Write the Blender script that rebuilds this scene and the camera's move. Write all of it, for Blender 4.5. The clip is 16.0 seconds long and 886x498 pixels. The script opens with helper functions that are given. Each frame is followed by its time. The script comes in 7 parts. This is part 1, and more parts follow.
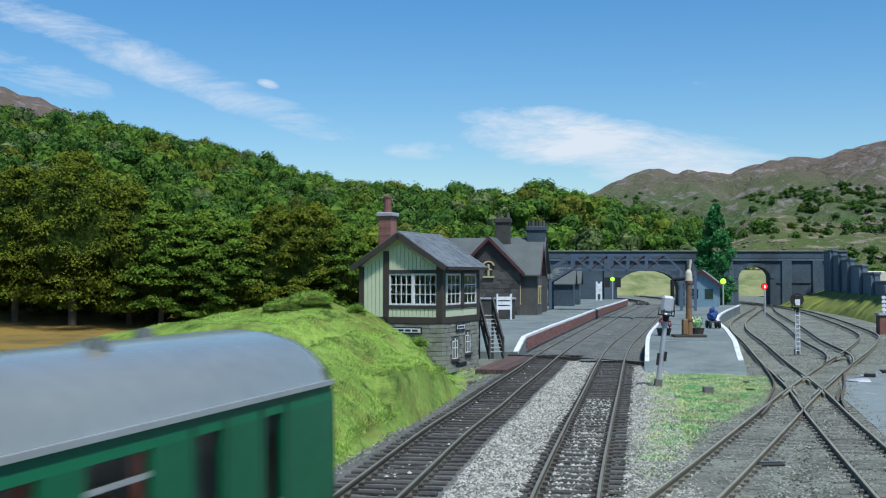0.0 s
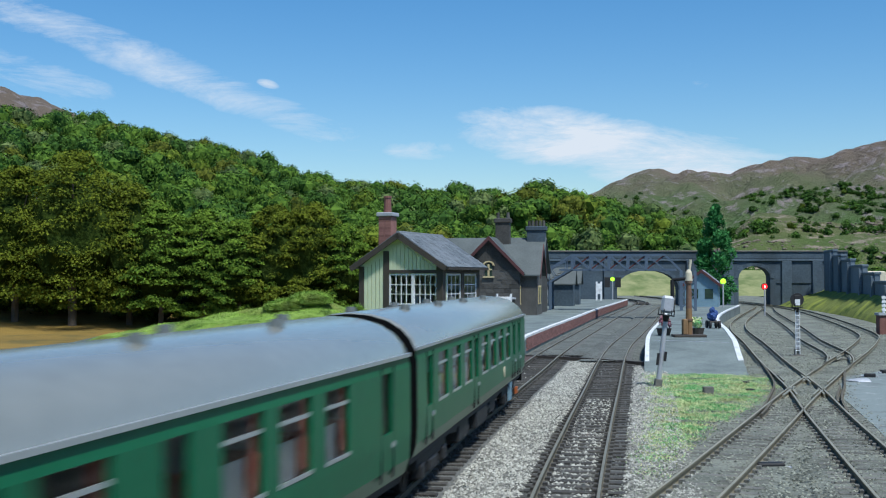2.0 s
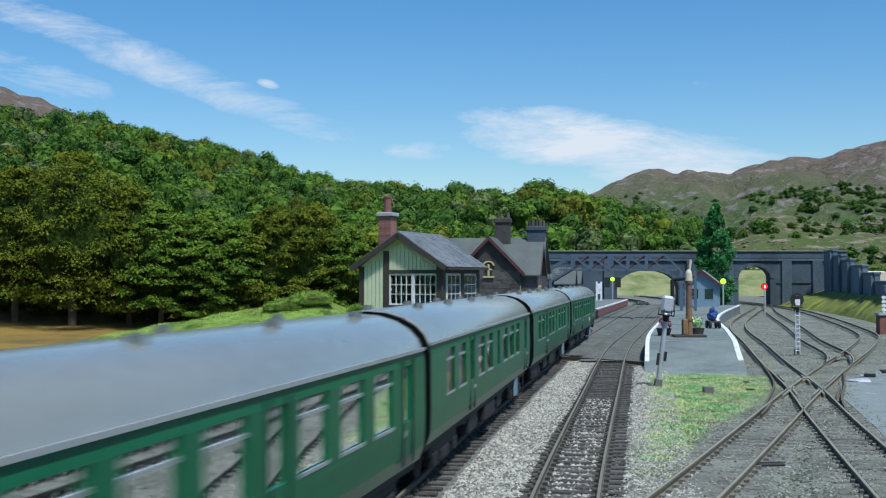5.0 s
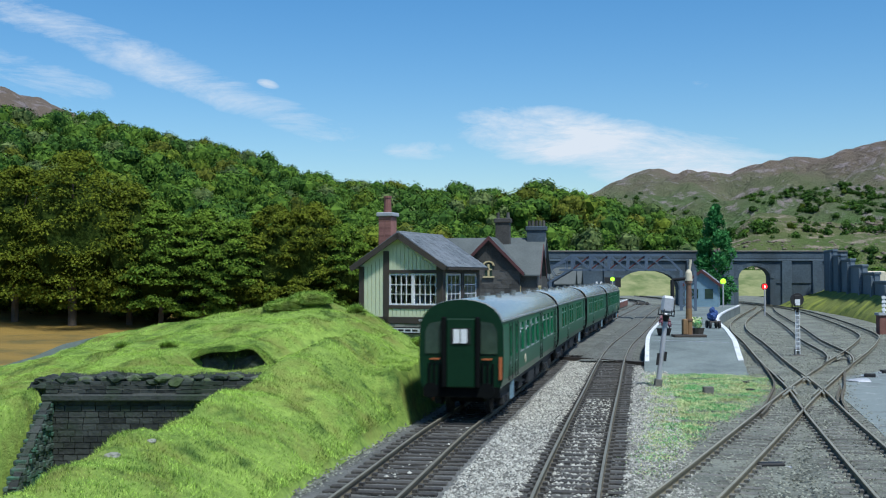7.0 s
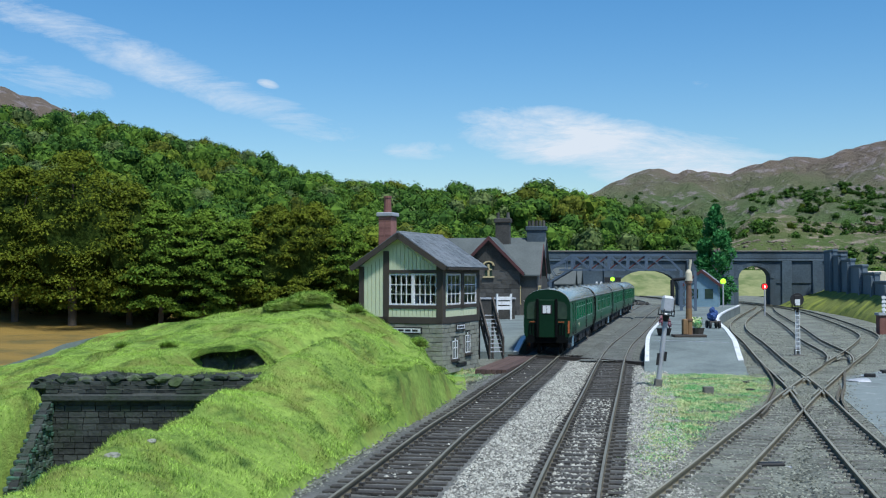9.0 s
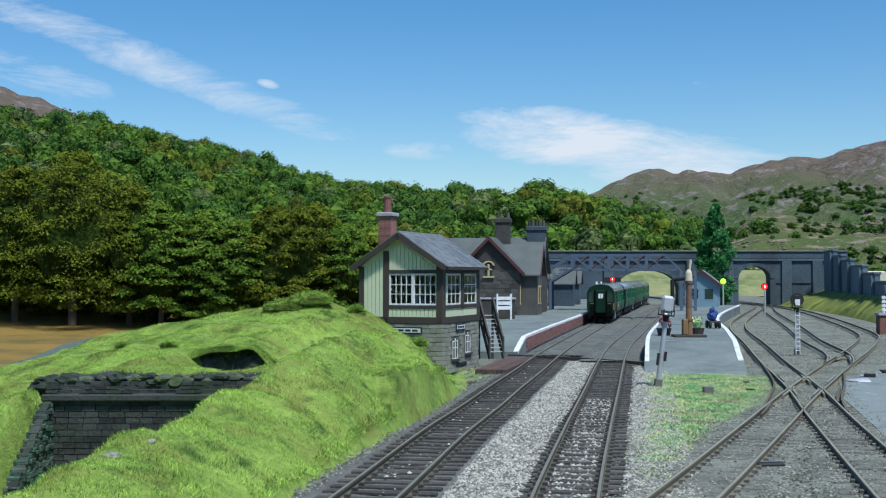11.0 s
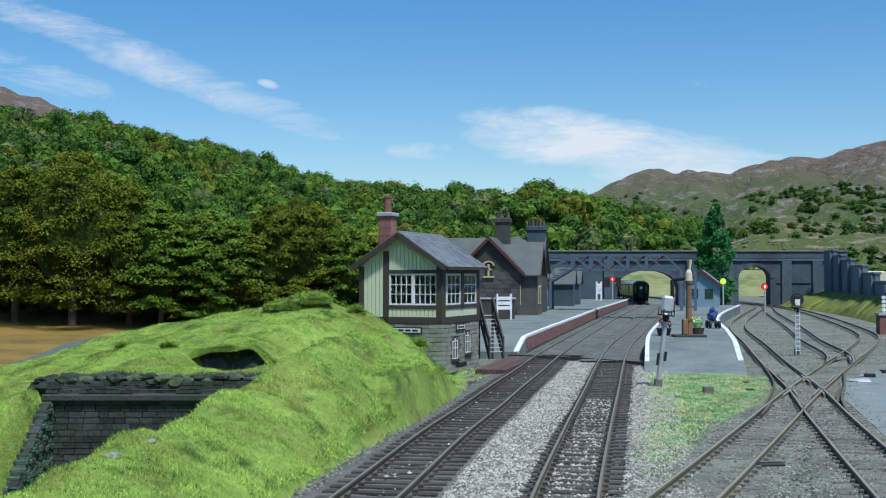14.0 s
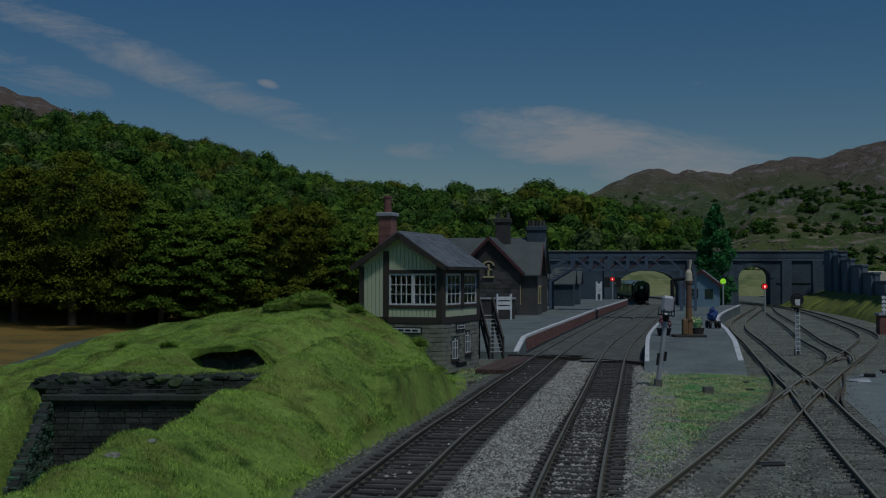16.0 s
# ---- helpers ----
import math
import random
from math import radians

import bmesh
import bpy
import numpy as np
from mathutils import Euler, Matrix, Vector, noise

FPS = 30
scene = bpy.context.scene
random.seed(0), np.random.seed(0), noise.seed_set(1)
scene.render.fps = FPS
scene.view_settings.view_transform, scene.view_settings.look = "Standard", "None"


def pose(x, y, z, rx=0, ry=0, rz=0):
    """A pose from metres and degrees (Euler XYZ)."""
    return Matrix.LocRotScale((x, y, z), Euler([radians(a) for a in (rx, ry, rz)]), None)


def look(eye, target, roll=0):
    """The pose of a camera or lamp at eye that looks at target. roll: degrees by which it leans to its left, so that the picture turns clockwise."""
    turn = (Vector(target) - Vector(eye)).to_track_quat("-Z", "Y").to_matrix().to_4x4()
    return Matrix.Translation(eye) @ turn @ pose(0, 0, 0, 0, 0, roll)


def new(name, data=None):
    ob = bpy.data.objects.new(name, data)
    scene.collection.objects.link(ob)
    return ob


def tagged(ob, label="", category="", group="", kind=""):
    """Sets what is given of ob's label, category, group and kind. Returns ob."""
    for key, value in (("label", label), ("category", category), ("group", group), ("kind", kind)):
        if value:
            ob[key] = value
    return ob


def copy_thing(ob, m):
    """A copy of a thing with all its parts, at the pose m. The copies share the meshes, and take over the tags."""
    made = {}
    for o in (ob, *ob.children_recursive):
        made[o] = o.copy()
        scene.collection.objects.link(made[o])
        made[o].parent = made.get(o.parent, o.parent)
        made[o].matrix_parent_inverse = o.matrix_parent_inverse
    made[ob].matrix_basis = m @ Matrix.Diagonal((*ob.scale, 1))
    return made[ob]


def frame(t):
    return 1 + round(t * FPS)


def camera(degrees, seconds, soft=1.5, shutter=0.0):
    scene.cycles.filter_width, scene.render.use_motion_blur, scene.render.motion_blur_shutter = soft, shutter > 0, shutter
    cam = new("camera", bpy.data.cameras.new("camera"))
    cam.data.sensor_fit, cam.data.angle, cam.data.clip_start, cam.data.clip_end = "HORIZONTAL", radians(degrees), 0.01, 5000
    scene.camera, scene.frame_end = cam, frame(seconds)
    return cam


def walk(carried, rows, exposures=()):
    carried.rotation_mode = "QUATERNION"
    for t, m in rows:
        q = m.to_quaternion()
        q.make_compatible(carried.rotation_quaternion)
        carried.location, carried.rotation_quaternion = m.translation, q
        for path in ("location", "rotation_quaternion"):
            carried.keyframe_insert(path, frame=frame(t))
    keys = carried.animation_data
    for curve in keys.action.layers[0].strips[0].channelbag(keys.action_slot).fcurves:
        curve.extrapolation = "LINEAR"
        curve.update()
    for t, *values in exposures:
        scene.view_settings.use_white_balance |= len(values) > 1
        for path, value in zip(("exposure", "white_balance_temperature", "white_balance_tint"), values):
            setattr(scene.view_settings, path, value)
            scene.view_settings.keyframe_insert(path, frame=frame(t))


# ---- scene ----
# A model railway at 1:76.2. Sizes below are those of the prototype in metres; shrink() brings them to the model's true size.
K = 1 / 76.2

cam = camera(41.86, 16.0, soft=1.15, shutter=0.9)
EYE = (0.0, 0.0, 4.45 * K)
AIM = pose(*EYE, 91.369, 0, 0)
walk(cam, [(0.0, AIM), (16.0, AIM)],
     exposures=[(t, s, 5950, 6) for t, s in ((0.0, 0.0), (15.0, 0.0), (15.25, -0.3), (15.5, -0.82), (15.75, -1.4), (16.0, -2.05))])

# ---- light ----
SUN_AZ, SUN_EL = 150.0, 62.0   # degrees, clockwise from north (+Y)
world = bpy.data.worlds.new("sky")
scene.world = world
world.use_nodes = True


def build_sky():
    nt = world.node_tree
    N, Lk = nt.nodes, nt.links
    N.clear()
    out, bg = N.new("ShaderNodeOutputWorld"), N.new("ShaderNodeBackground")
    sky = N.new("ShaderNodeTexSky")
    sky.sky_type, sky.sun_disc = "NISHITA", False
    sky.sun_elevation, sky.sun_rotation = radians(SUN_EL), radians(SUN_AZ)
    sky.air_density, sky.dust_density, sky.ozone_density = 1.0, 0.6, 2.0
    co = N.new("ShaderNodeTexCoord")
    # wispy clouds: stretched noise kept to a few banks of cloud
    mp = N.new("ShaderNodeMapping")
    mp.inputs["Scale"].default_value = (7, 5, 26)
    mp.inputs["Rotation"].default_value = (0, 0.25, 0)
    Lk.new(co.outputs["Generated"], mp.inputs["Vector"])
    nz = N.new("ShaderNodeTexNoise")
    nz.inputs["Scale"].default_value, nz.inputs["Detail"].default_value, nz.inputs["Distortion"].default_value = 1.2, 9, 0.5
    nz.inputs["Roughness"].default_value = 0.72
    Lk.new(mp.outputs["Vector"], nz.inputs["Vector"])
    total = None
    # banks: centre (x, z of the direction, y near 1), half sizes, lean, weight
    for cx, cz, hx, hz, lean, wt in ((0.115, 0.116, 0.13, 0.032, -0.12, 1.9), (0.19, 0.098, 0.13, 0.034, -0.15, 1.9), (-0.25, 0.180, 0.28, 0.024, -0.36, 0.95),
                                     (-0.148, 0.163, 0.012, 0.005, -0.2, 1.5), (-0.02, 0.109, 0.045, 0.012, 0, 1.2), (-0.34, 0.165, 0.10, 0.022, -0.25, 0.9),
                                     (0.215, 0.162, 0.014, 0.010, 0, 0.62), (0.27, 0.10, 0.08, 0.02, 0, 0.5)):
        sep = N.new("ShaderNodeSeparateXYZ")
        Lk.new(co.outputs["Generated"], sep.inputs[0])

        def calc(op, a, b):
            m = N.new("ShaderNodeMath")
            m.operation = op
            for k, v in ((0, a), (1, b)):
                if isinstance(v, (int, float)):
                    m.inputs[k].default_value = v
                else:
                    Lk.new(v, m.inputs[k])
            return m.outputs[0]
        dx = calc("SUBTRACT", sep.outputs[0], cx)
        dz = calc("SUBTRACT", calc("SUBTRACT", sep.outputs[2], cz), calc("MULTIPLY", dx, lean))
        d = calc("ADD", calc("POWER", calc("ABSOLUTE", calc("DIVIDE", dx, hx), 0), 2.0), calc("POWER", calc("ABSOLUTE", calc("DIVIDE", dz, hz), 0), 2.0))
        g = calc("MULTIPLY", calc("MAXIMUM", calc("SUBTRACT", 1.0, d), 0.0), wt)
        front = calc("GREATER_THAN", sep.outputs[1], 0.0)
        g = calc("MULTIPLY", g, front)
        total = g if total is None else calc("MAXIMUM", total, g)
    mask = N.new("ShaderNodeMapRange")
    mask.inputs["From Min"].default_value, mask.inputs["From Max"].default_value = 0.36, 0.72
    Lk.new(calc("MULTIPLY", calc("POWER", total, 0.5), nz.outputs["Fac"]), mask.inputs["Value"])
    mix = N.new("ShaderNodeMix")
    mix.data_type = "RGBA"
    Lk.new(mask.outputs[0], mix.inputs["Factor"])
    hs = N.new("ShaderNodeHueSaturation")
    hs.inputs["Saturation"].default_value = 1.36
    Lk.new(sky.outputs[0], hs.inputs["Color"])
    Lk.new(hs.outputs[0], mix.inputs["A"])
    mix.inputs["B"].default_value = (6.1, 6.3, 6.7, 1)
    Lk.new(mix.outputs["Result"], bg.inputs["Color"])
    bg.inputs["Strength"].default_value = 0.125
    Lk.new(bg.outputs[0], out.inputs["Surface"])


build_sky()
sun = new("sun", bpy.data.lights.new("sun", "SUN"))
sun.data.energy, sun.data.angle, sun.data.color = 4.6, radians(5.0), (1.0, 0.97, 0.92)
_d = Vector((math.sin(radians(SUN_AZ)) * math.cos(radians(SUN_EL)), math.cos(radians(SUN_AZ)) * math.cos(radians(SUN_EL)), math.sin(radians(SUN_EL))))
sun.matrix_basis = look(_d * 10, (0, 0, 0))

# ---- materials ----


def mat(name, c1, c2, s1=0.4, s2=6.0, rough=0.8, bump=0.0, bs=12.0, metal=0.0, bd=0.05, rnd=0.0, sharp=0.25, spec=0.5, stretch=(1, 1, 1), island=False):
    """Two scales of noise between two colours, with fine relief. Scales are per prototype metre."""
    m = bpy.data.materials.new(name)
    m.use_nodes = True
    nt = m.node_tree
    N, Lk = nt.nodes, nt.links
    b = N["Principled BSDF"]
    co, mp = N.new("ShaderNodeTexCoord"), N.new("ShaderNodeMapping")
    mp.inputs["Scale"].default_value = [v / K for v in stretch]
    Lk.new(co.outputs["Object"], mp.inputs["Vector"])

    def noise_at(s, det=4):
        n = N.new("ShaderNodeTexNoise")
        n.inputs["Scale"].default_value, n.inputs["Detail"].default_value = s, det
        Lk.new(mp.outputs[0], n.inputs["Vector"])
        return n.outputs["Fac"]
    a = N.new("ShaderNodeMix")
    a.inputs["Factor"].default_value = 0.5
    Lk.new(noise_at(s1), a.inputs["A"])
    Lk.new(noise_at(s2), a.inputs["B"])
    v = a.outputs["Result"]
    if rnd:
        if island:
            o = N.new("ShaderNodeNewGeometry").outputs["Random Per Island"]
        else:
            o = N.new("ShaderNodeObjectInfo").outputs["Random"]
        k = N.new("ShaderNodeMath")
        k.operation = "MULTIPLY_ADD"
        Lk.new(o, k.inputs[0])
        k.inputs[1].default_value = rnd
        Lk.new(v, k.inputs[2])
        k2 = N.new("ShaderNodeMath")
        k2.operation = "SUBTRACT"
        Lk.new(k.outputs[0], k2.inputs[0])
        k2.inputs[1].default_value = rnd / 2
        v = k2.outputs[0]
    r = N.new("ShaderNodeMapRange")
    r.inputs["From Min"].default_value, r.inputs["From Max"].default_value = 0.5 - sharp, 0.5 + sharp
    Lk.new(v, r.inputs["Value"])
    mx = N.new("ShaderNodeMix")
    mx.data_type = "RGBA"
    Lk.new(r.outputs[0], mx.inputs["Factor"])
    mx.inputs["A"].default_value, mx.inputs["B"].default_value = (*c1, 1), (*c2, 1)
    Lk.new(mx.outputs["Result"], b.inputs["Base Color"])
    b.inputs["Roughness"].default_value, b.inputs["Metallic"].default_value = rough, metal
    b.inputs["Specular IOR Level"].default_value = spec
    if bump:
        bp = N.new("ShaderNodeBump")
        bp.inputs["Strength"].default_value, bp.inputs["Distance"].default_value = bump, bd * K
        Lk.new(noise_at(bs, 6), bp.inputs["Height"])
        Lk.new(bp.outputs[0], b.inputs["Normal"])
    return m


def stain(m, colour, scale, lo, hi, amount=1.0):
    """Patches of another colour over a material, where a broad noise passes from lo to hi."""
    N, Lk = m.node_tree.nodes, m.node_tree.links
    b = N["Principled BSDF"]
    under = b.inputs["Base Color"].links[0].from_socket
    co, n, r, mx = N.new("ShaderNodeTexCoord"), N.new("ShaderNodeTexNoise"), N.new("ShaderNodeMapRange"), N.new("ShaderNodeMix")
    n.inputs["Scale"].default_value, n.inputs["Detail"].default_value, n.inputs["Roughness"].default_value = scale / K, 7, 0.65
    Lk.new(co.outputs["Object"], n.inputs["Vector"])
    r.inputs["From Min"].default_value, r.inputs["From Max"].default_value, r.inputs["To Max"].default_value = lo, hi, amount
    Lk.new(n.outputs["Fac"], r.inputs["Value"])
    mx.data_type = "RGBA"
    Lk.new(r.outputs[0], mx.inputs["Factor"])
    Lk.new(under, mx.inputs["A"])
    mx.inputs["B"].default_value = (*colour, 1)
    Lk.new(mx.outputs["Result"], b.inputs["Base Color"])
    return m


def glow(name, c, s):
    m = bpy.data.materials.new(name)
    m.use_nodes = True
    b = m.node_tree.nodes["Principled BSDF"]
    b.inputs["Base Color"].default_value = (*c, 1)
    b.inputs["Emission Color"].default_value, b.inputs["Emission Strength"].default_value = (*c, 1), s
    return m


def glass(name, tint=(0.9, 0.95, 0.95), rough=0.03):
    m = bpy.data.materials.new(name)
    m.use_nodes = True
    b = m.node_tree.nodes["Principled BSDF"]
    b.inputs["Base Color"].default_value = (*tint, 1)
    b.inputs["Roughness"].default_value, b.inputs["Transmission Weight"].default_value, b.inputs["IOR"].default_value = rough, 1.0, 1.2
    return m


M_ASH = mat("ash_ground", (0.073, 0.078, 0.062), (0.258, 0.268, 0.213), 0.35, 11, 0.95, 1.0, 14, sharp=0.17)
M_BALLAST = mat("pale_ballast", (0.125, 0.122, 0.106), (0.50, 0.49, 0.42), 1.2, 9, 0.95, 0.6, 16, rnd=0.55, island=True)
M_BALLAST_BED = mat("ballast_bed", (0.085, 0.085, 0.076), (0.36, 0.355, 0.315), 1.5, 11, 0.95, 1.0, 14)
M_TRACKBED = mat("oily_trackbed", (0.05, 0.051, 0.046), (0.19, 0.19, 0.172), 0.7, 10, 0.95, 0.9, 14)
M_SLEEPER = mat("weathered_sleeper", (0.028, 0.026, 0.023), (0.09, 0.084, 0.072), 2, 14, 0.9, 0.5, 20, rnd=0.3)
M_RAIL = mat("rusty_rail", (0.070, 0.060, 0.042), (0.15, 0.132, 0.092), 1, 12, 0.7, 0.2, 20, metal=0.0, spec=0.25)
M_RAILTOP = mat("worn_rail_head", (0.15, 0.138, 0.100), (0.25, 0.235, 0.175), 1, 12, 0.5, metal=0.2)
M_OLDRAIL = mat("dry_rust_rail", (0.105, 0.092, 0.060), (0.21, 0.185, 0.125), 1, 12, 0.7, 0.2, 20, spec=0.25)
M_OLDRAILTOP = mat("dull_rail_head", (0.23, 0.215, 0.150), (0.34, 0.32, 0.235), 1, 12, 0.5, metal=0.2)
M_GRASS = mat("static_grass", (0.07, 0.13, 0.025), (0.33, 0.45, 0.09), 0.4, 5, 0.95, 0.9, 14, spec=0.15)
M_GRASSBLADE = mat("grass_fibre", (0.055, 0.125, 0.020), (0.54, 0.76, 0.14), 0.5, 1.7, 0.9, rnd=0.34, island=True, spec=0.15, sharp=0.19)
M_FIELD = mat("dry_field", (0.13, 0.085, 0.012), (0.30, 0.185, 0.03), 0.06, 0.7, 0.95, 0.8, 1.5, bd=0.3, stretch=(0.4, 1, 1))
M_HILL = mat("hillside_turf", (0.015, 0.03, 0.008), (0.05, 0.07, 0.016), 0.02, 0.3, 0.95, 0.5, 1)
CROWNS = [mat("woodland_leaves", a, b, 0.06, 0.5, 0.85, rnd=0.4, island=True, spec=0.1, sharp=0.22) for a, b in (
    ((0.013, 0.045, 0.006), (0.120, 0.205, 0.026)), ((0.008, 0.032, 0.006), (0.080, 0.155, 0.024)), ((0.022, 0.050, 0.005), (0.155, 0.205, 0.022)),
    ((0.022, 0.048, 0.014), (0.150, 0.195, 0.062)), ((0.026, 0.042, 0.005), (0.145, 0.160, 0.020)))]


def hill(name, low, mid, rock, z0, z1, s1, s2, bd, amount):
    """Open hillside: turf that turns to heather with height, broken by bare rock."""
    m = mat(name, low, tuple(v * 1.6 for v in low), s1, s2 * 2, 0.95, spec=0.1)
    N, Lk = m.node_tree.nodes, m.node_tree.links
    b = N["Principled BSDF"]
    turf = b.inputs["Base Color"].links[0].from_socket
    co, sep, add, rng_z = N.new("ShaderNodeTexCoord"), N.new("ShaderNodeSeparateXYZ"), N.new("ShaderNodeMath"), N.new("ShaderNodeMapRange")
    Lk.new(co.outputs["Object"], sep.inputs[0])

    def noise_at(scale, rough=0.6):
        n = N.new("ShaderNodeTexNoise")
        n.inputs["Scale"].default_value, n.inputs["Detail"].default_value, n.inputs["Roughness"].default_value = scale / K, 8, rough
        Lk.new(co.outputs["Object"], n.inputs["Vector"])
        return n.outputs["Fac"]
    add.operation = "MULTIPLY_ADD"
    Lk.new(noise_at(s1), add.inputs[0])
    add.inputs[1].default_value = 2.2 * (z1 - z0) * K
    Lk.new(sep.outputs[2], add.inputs[2])
    rng_z.inputs["From Min"].default_value, rng_z.inputs["From Max"].default_value = (z0 + 0.85 * (z1 - z0)) * K, (z1 + 1.1 * (z1 - z0)) * K
    Lk.new(add.outputs[0], rng_z.inputs["Value"])
    heath, bare = N.new("ShaderNodeMix"), N.new("ShaderNodeMix")
    heath.data_type = bare.data_type = "RGBA"
    Lk.new(rng_z.outputs[0], heath.inputs["Factor"])
    Lk.new(turf, heath.inputs["A"])
    heath.inputs["B"].default_value = (*mid, 1)
    cut = N.new("ShaderNodeMapRange")
    cut.inputs["From Min"].default_value, cut.inputs["From Max"].default_value = amount, amount + 0.09
    crag = noise_at(s2, 0.7)
    Lk.new(crag, cut.inputs["Value"])
    Lk.new(cut.outputs[0], bare.inputs["Factor"])
    Lk.new(heath.outputs["Result"], bare.inputs["A"])
    bare.inputs["B"].default_value = (*rock, 1)
    Lk.new(bare.outputs["Result"], b.inputs["Base Color"])
    bp = N.new("ShaderNodeBump")
    bp.inputs["Strength"].default_value, bp.inputs["Distance"].default_value = 1.0, bd * K
    Lk.new(crag, bp.inputs["Height"])
    Lk.new(bp.outputs[0], b.inputs["Normal"])
    return m


M_MOUNT = hill("heather_mountain", (0.095, 0.150, 0.050), (0.230, 0.182, 0.140), (0.34, 0.285, 0.27), 62, 150, 0.009, 0.040, 26.0, 0.53)
M_SLOPE = hill("rocky_slope", (0.068, 0.120, 0.026), (0.150, 0.135, 0.068), (0.320, 0.260, 0.195), 4, 44, 0.020, 0.085, 6.0, 0.52)
M_STONE = mat("grey_stone", (0.17, 0.172, 0.135), (0.31, 0.312, 0.25), 1.0, 8, 0.9, 0.4, 12, rnd=0.28)
M_MORTAR = mat("mortar", (0.10, 0.10, 0.085), (0.19, 0.18, 0.155), 1, 9, 0.95, 0.3)
# damp wall stone; its darkness also paints the shade of the hollow
M_DARKSTONE = mat("damp_and_shaded_stone", (0.012, 0.015, 0.014), (0.055, 0.062, 0.056), 1.2, 9, 0.85, 0.8, 9, rnd=0.45)
M_STATION = mat("dark_rubble_stone", (0.035, 0.034, 0.03), (0.10, 0.095, 0.085), 1.0, 7, 0.9, 0.5, 9, rnd=0.4)
M_ROOF = mat("slate_roof", (0.085, 0.098, 0.105), (0.185, 0.20, 0.21), 0.6, 9, 0.65, 0.3, 14, rnd=0.35)
M_TIMBER = mat("dark_brown_timber", (0.030, 0.024, 0.018), (0.065, 0.052, 0.04), 1.2, 14, 0.7, 0.2)
M_CREAM = mat("pale_green_boards", (0.52, 0.57, 0.36), (0.64, 0.67, 0.46), 0.5, 10, 0.7, 0.15)
M_WHITE = mat("white_paint", (0.62, 0.63, 0.63), (0.82, 0.82, 0.81), 1, 12, 0.6, 0.1)
M_BRICK = mat("red_brick", (0.17, 0.075, 0.06), (0.30, 0.145, 0.12), 1.5, 12, 0.85, 0.3, rnd=0.4)
M_TARMAC = mat("platform_tarmac", (0.115, 0.138, 0.128), (0.215, 0.250, 0.232), 0.3, 10, 0.9, 0.3, 14, sharp=0.18)
M_BRIDGE = mat("blue_grey_masonry", (0.040, 0.062, 0.080), (0.098, 0.134, 0.162), 0.25, 4, 0.85, 0.4, 6, rnd=0.3)
M_RETAIN = mat("grey_blue_panels", (0.085, 0.115, 0.135), (0.165, 0.205, 0.235), 0.25, 4, 0.85, 0.4, 6, rnd=0.3)
M_BLUEIRON = mat("blue_grey_ironwork", (0.055, 0.085, 0.125), (0.11, 0.150, 0.200), 0.8, 8, 0.6, 0.1)
M_CAR = mat("green_coach_paint", (0.007, 0.088, 0.038), (0.015, 0.136, 0.060), 0.3, 5, 0.30, 0.0, spec=0.22)
M_CARROOF = mat("grey_coach_roof", (0.27, 0.275, 0.235), (0.38, 0.385, 0.335), 0.25, 4, 0.18, 0.0, spec=0.9, metal=0.35)
M_BLACK = mat("dull_black", (0.006, 0.006, 0.007), (0.018, 0.018, 0.017), 1, 10, 0.7)
M_SOOT = mat("sooty_black", (0.002, 0.003, 0.003), (0.006, 0.007, 0.007), 1, 8, 0.9, spec=0.1)
M_GLASS = glass("window_glass")
M_YARD = mat("pale_yard_surface", (0.150, 0.178, 0.168), (0.235, 0.270, 0.258), 0.4, 6, 0.9, 0.4, 8)
M_INFILL = mat("cinder_infill", (0.066, 0.073, 0.062), (0.172, 0.184, 0.160), 0.5, 9, 0.95, 0.7, 12, sharp=0.17)
M_RUST = mat("brown_boards", (0.060, 0.036, 0.028), (0.115, 0.072, 0.058), 0.8, 9, 0.85, 0.3, rnd=0.3)
M_REDTRIM = mat("dark_red_paint", (0.060, 0.020, 0.019), (0.105, 0.034, 0.031), 1, 9, 0.6)
M_YELLOWSTONE = mat("cream_dressed_stone", (0.42, 0.34, 0.17), (0.58, 0.48, 0.27), 1, 9, 0.8)
M_DARKROOM = mat("dim_interior", (0.03, 0.04, 0.03), (0.09, 0.10, 0.08), 0.8, 4, 0.9)
M_STEEL = mat("grey_painted_steel", (0.33, 0.34, 0.36), (0.5, 0.51, 0.53), 1, 10, 0.5, metal=0.2)
M_VERGE = mat("yellowing_verge", (0.09, 0.12, 0.03), (0.25, 0.27, 0.075), 0.4, 5, 0.95, 0.8, 8, spec=0.1)
M_TUFT = mat("mixed_tufts", (0.13, 0.42, 0.14), (0.66, 0.64, 0.32), 0.55, 2.2, 0.95, rnd=0.3, island=True, spec=0.1, sharp=0.15)
M_BARK = mat("tree_bark", (0.05, 0.04, 0.03), (0.12, 0.10, 0.075), 1, 6, 0.95, 0.6, 6)
M_CONIFER = mat("conifer_leaves", (0.022, 0.10, 0.028), (0.085, 0.28, 0.08), 0.5, 3, 0.85, rnd=0.4, island=True, spec=0.1)
M_BLUE = mat("blue_cloth", (0.02, 0.05, 0.16), (0.05, 0.10, 0.28), 2, 8, 0.9)
M_CREAMPAINT = mat("cream_paint", (0.50, 0.44, 0.30), (0.64, 0.57, 0.42), 2, 9, 0.6)
M_PINK = mat("dusky_pink", (0.30, 0.10, 0.12), (0.45, 0.2, 0.22), 3, 12, 0.9, rnd=.4)
M_LED_GREEN = glow("signal_green", (0.42, 0.95, 0.03), 1.4)
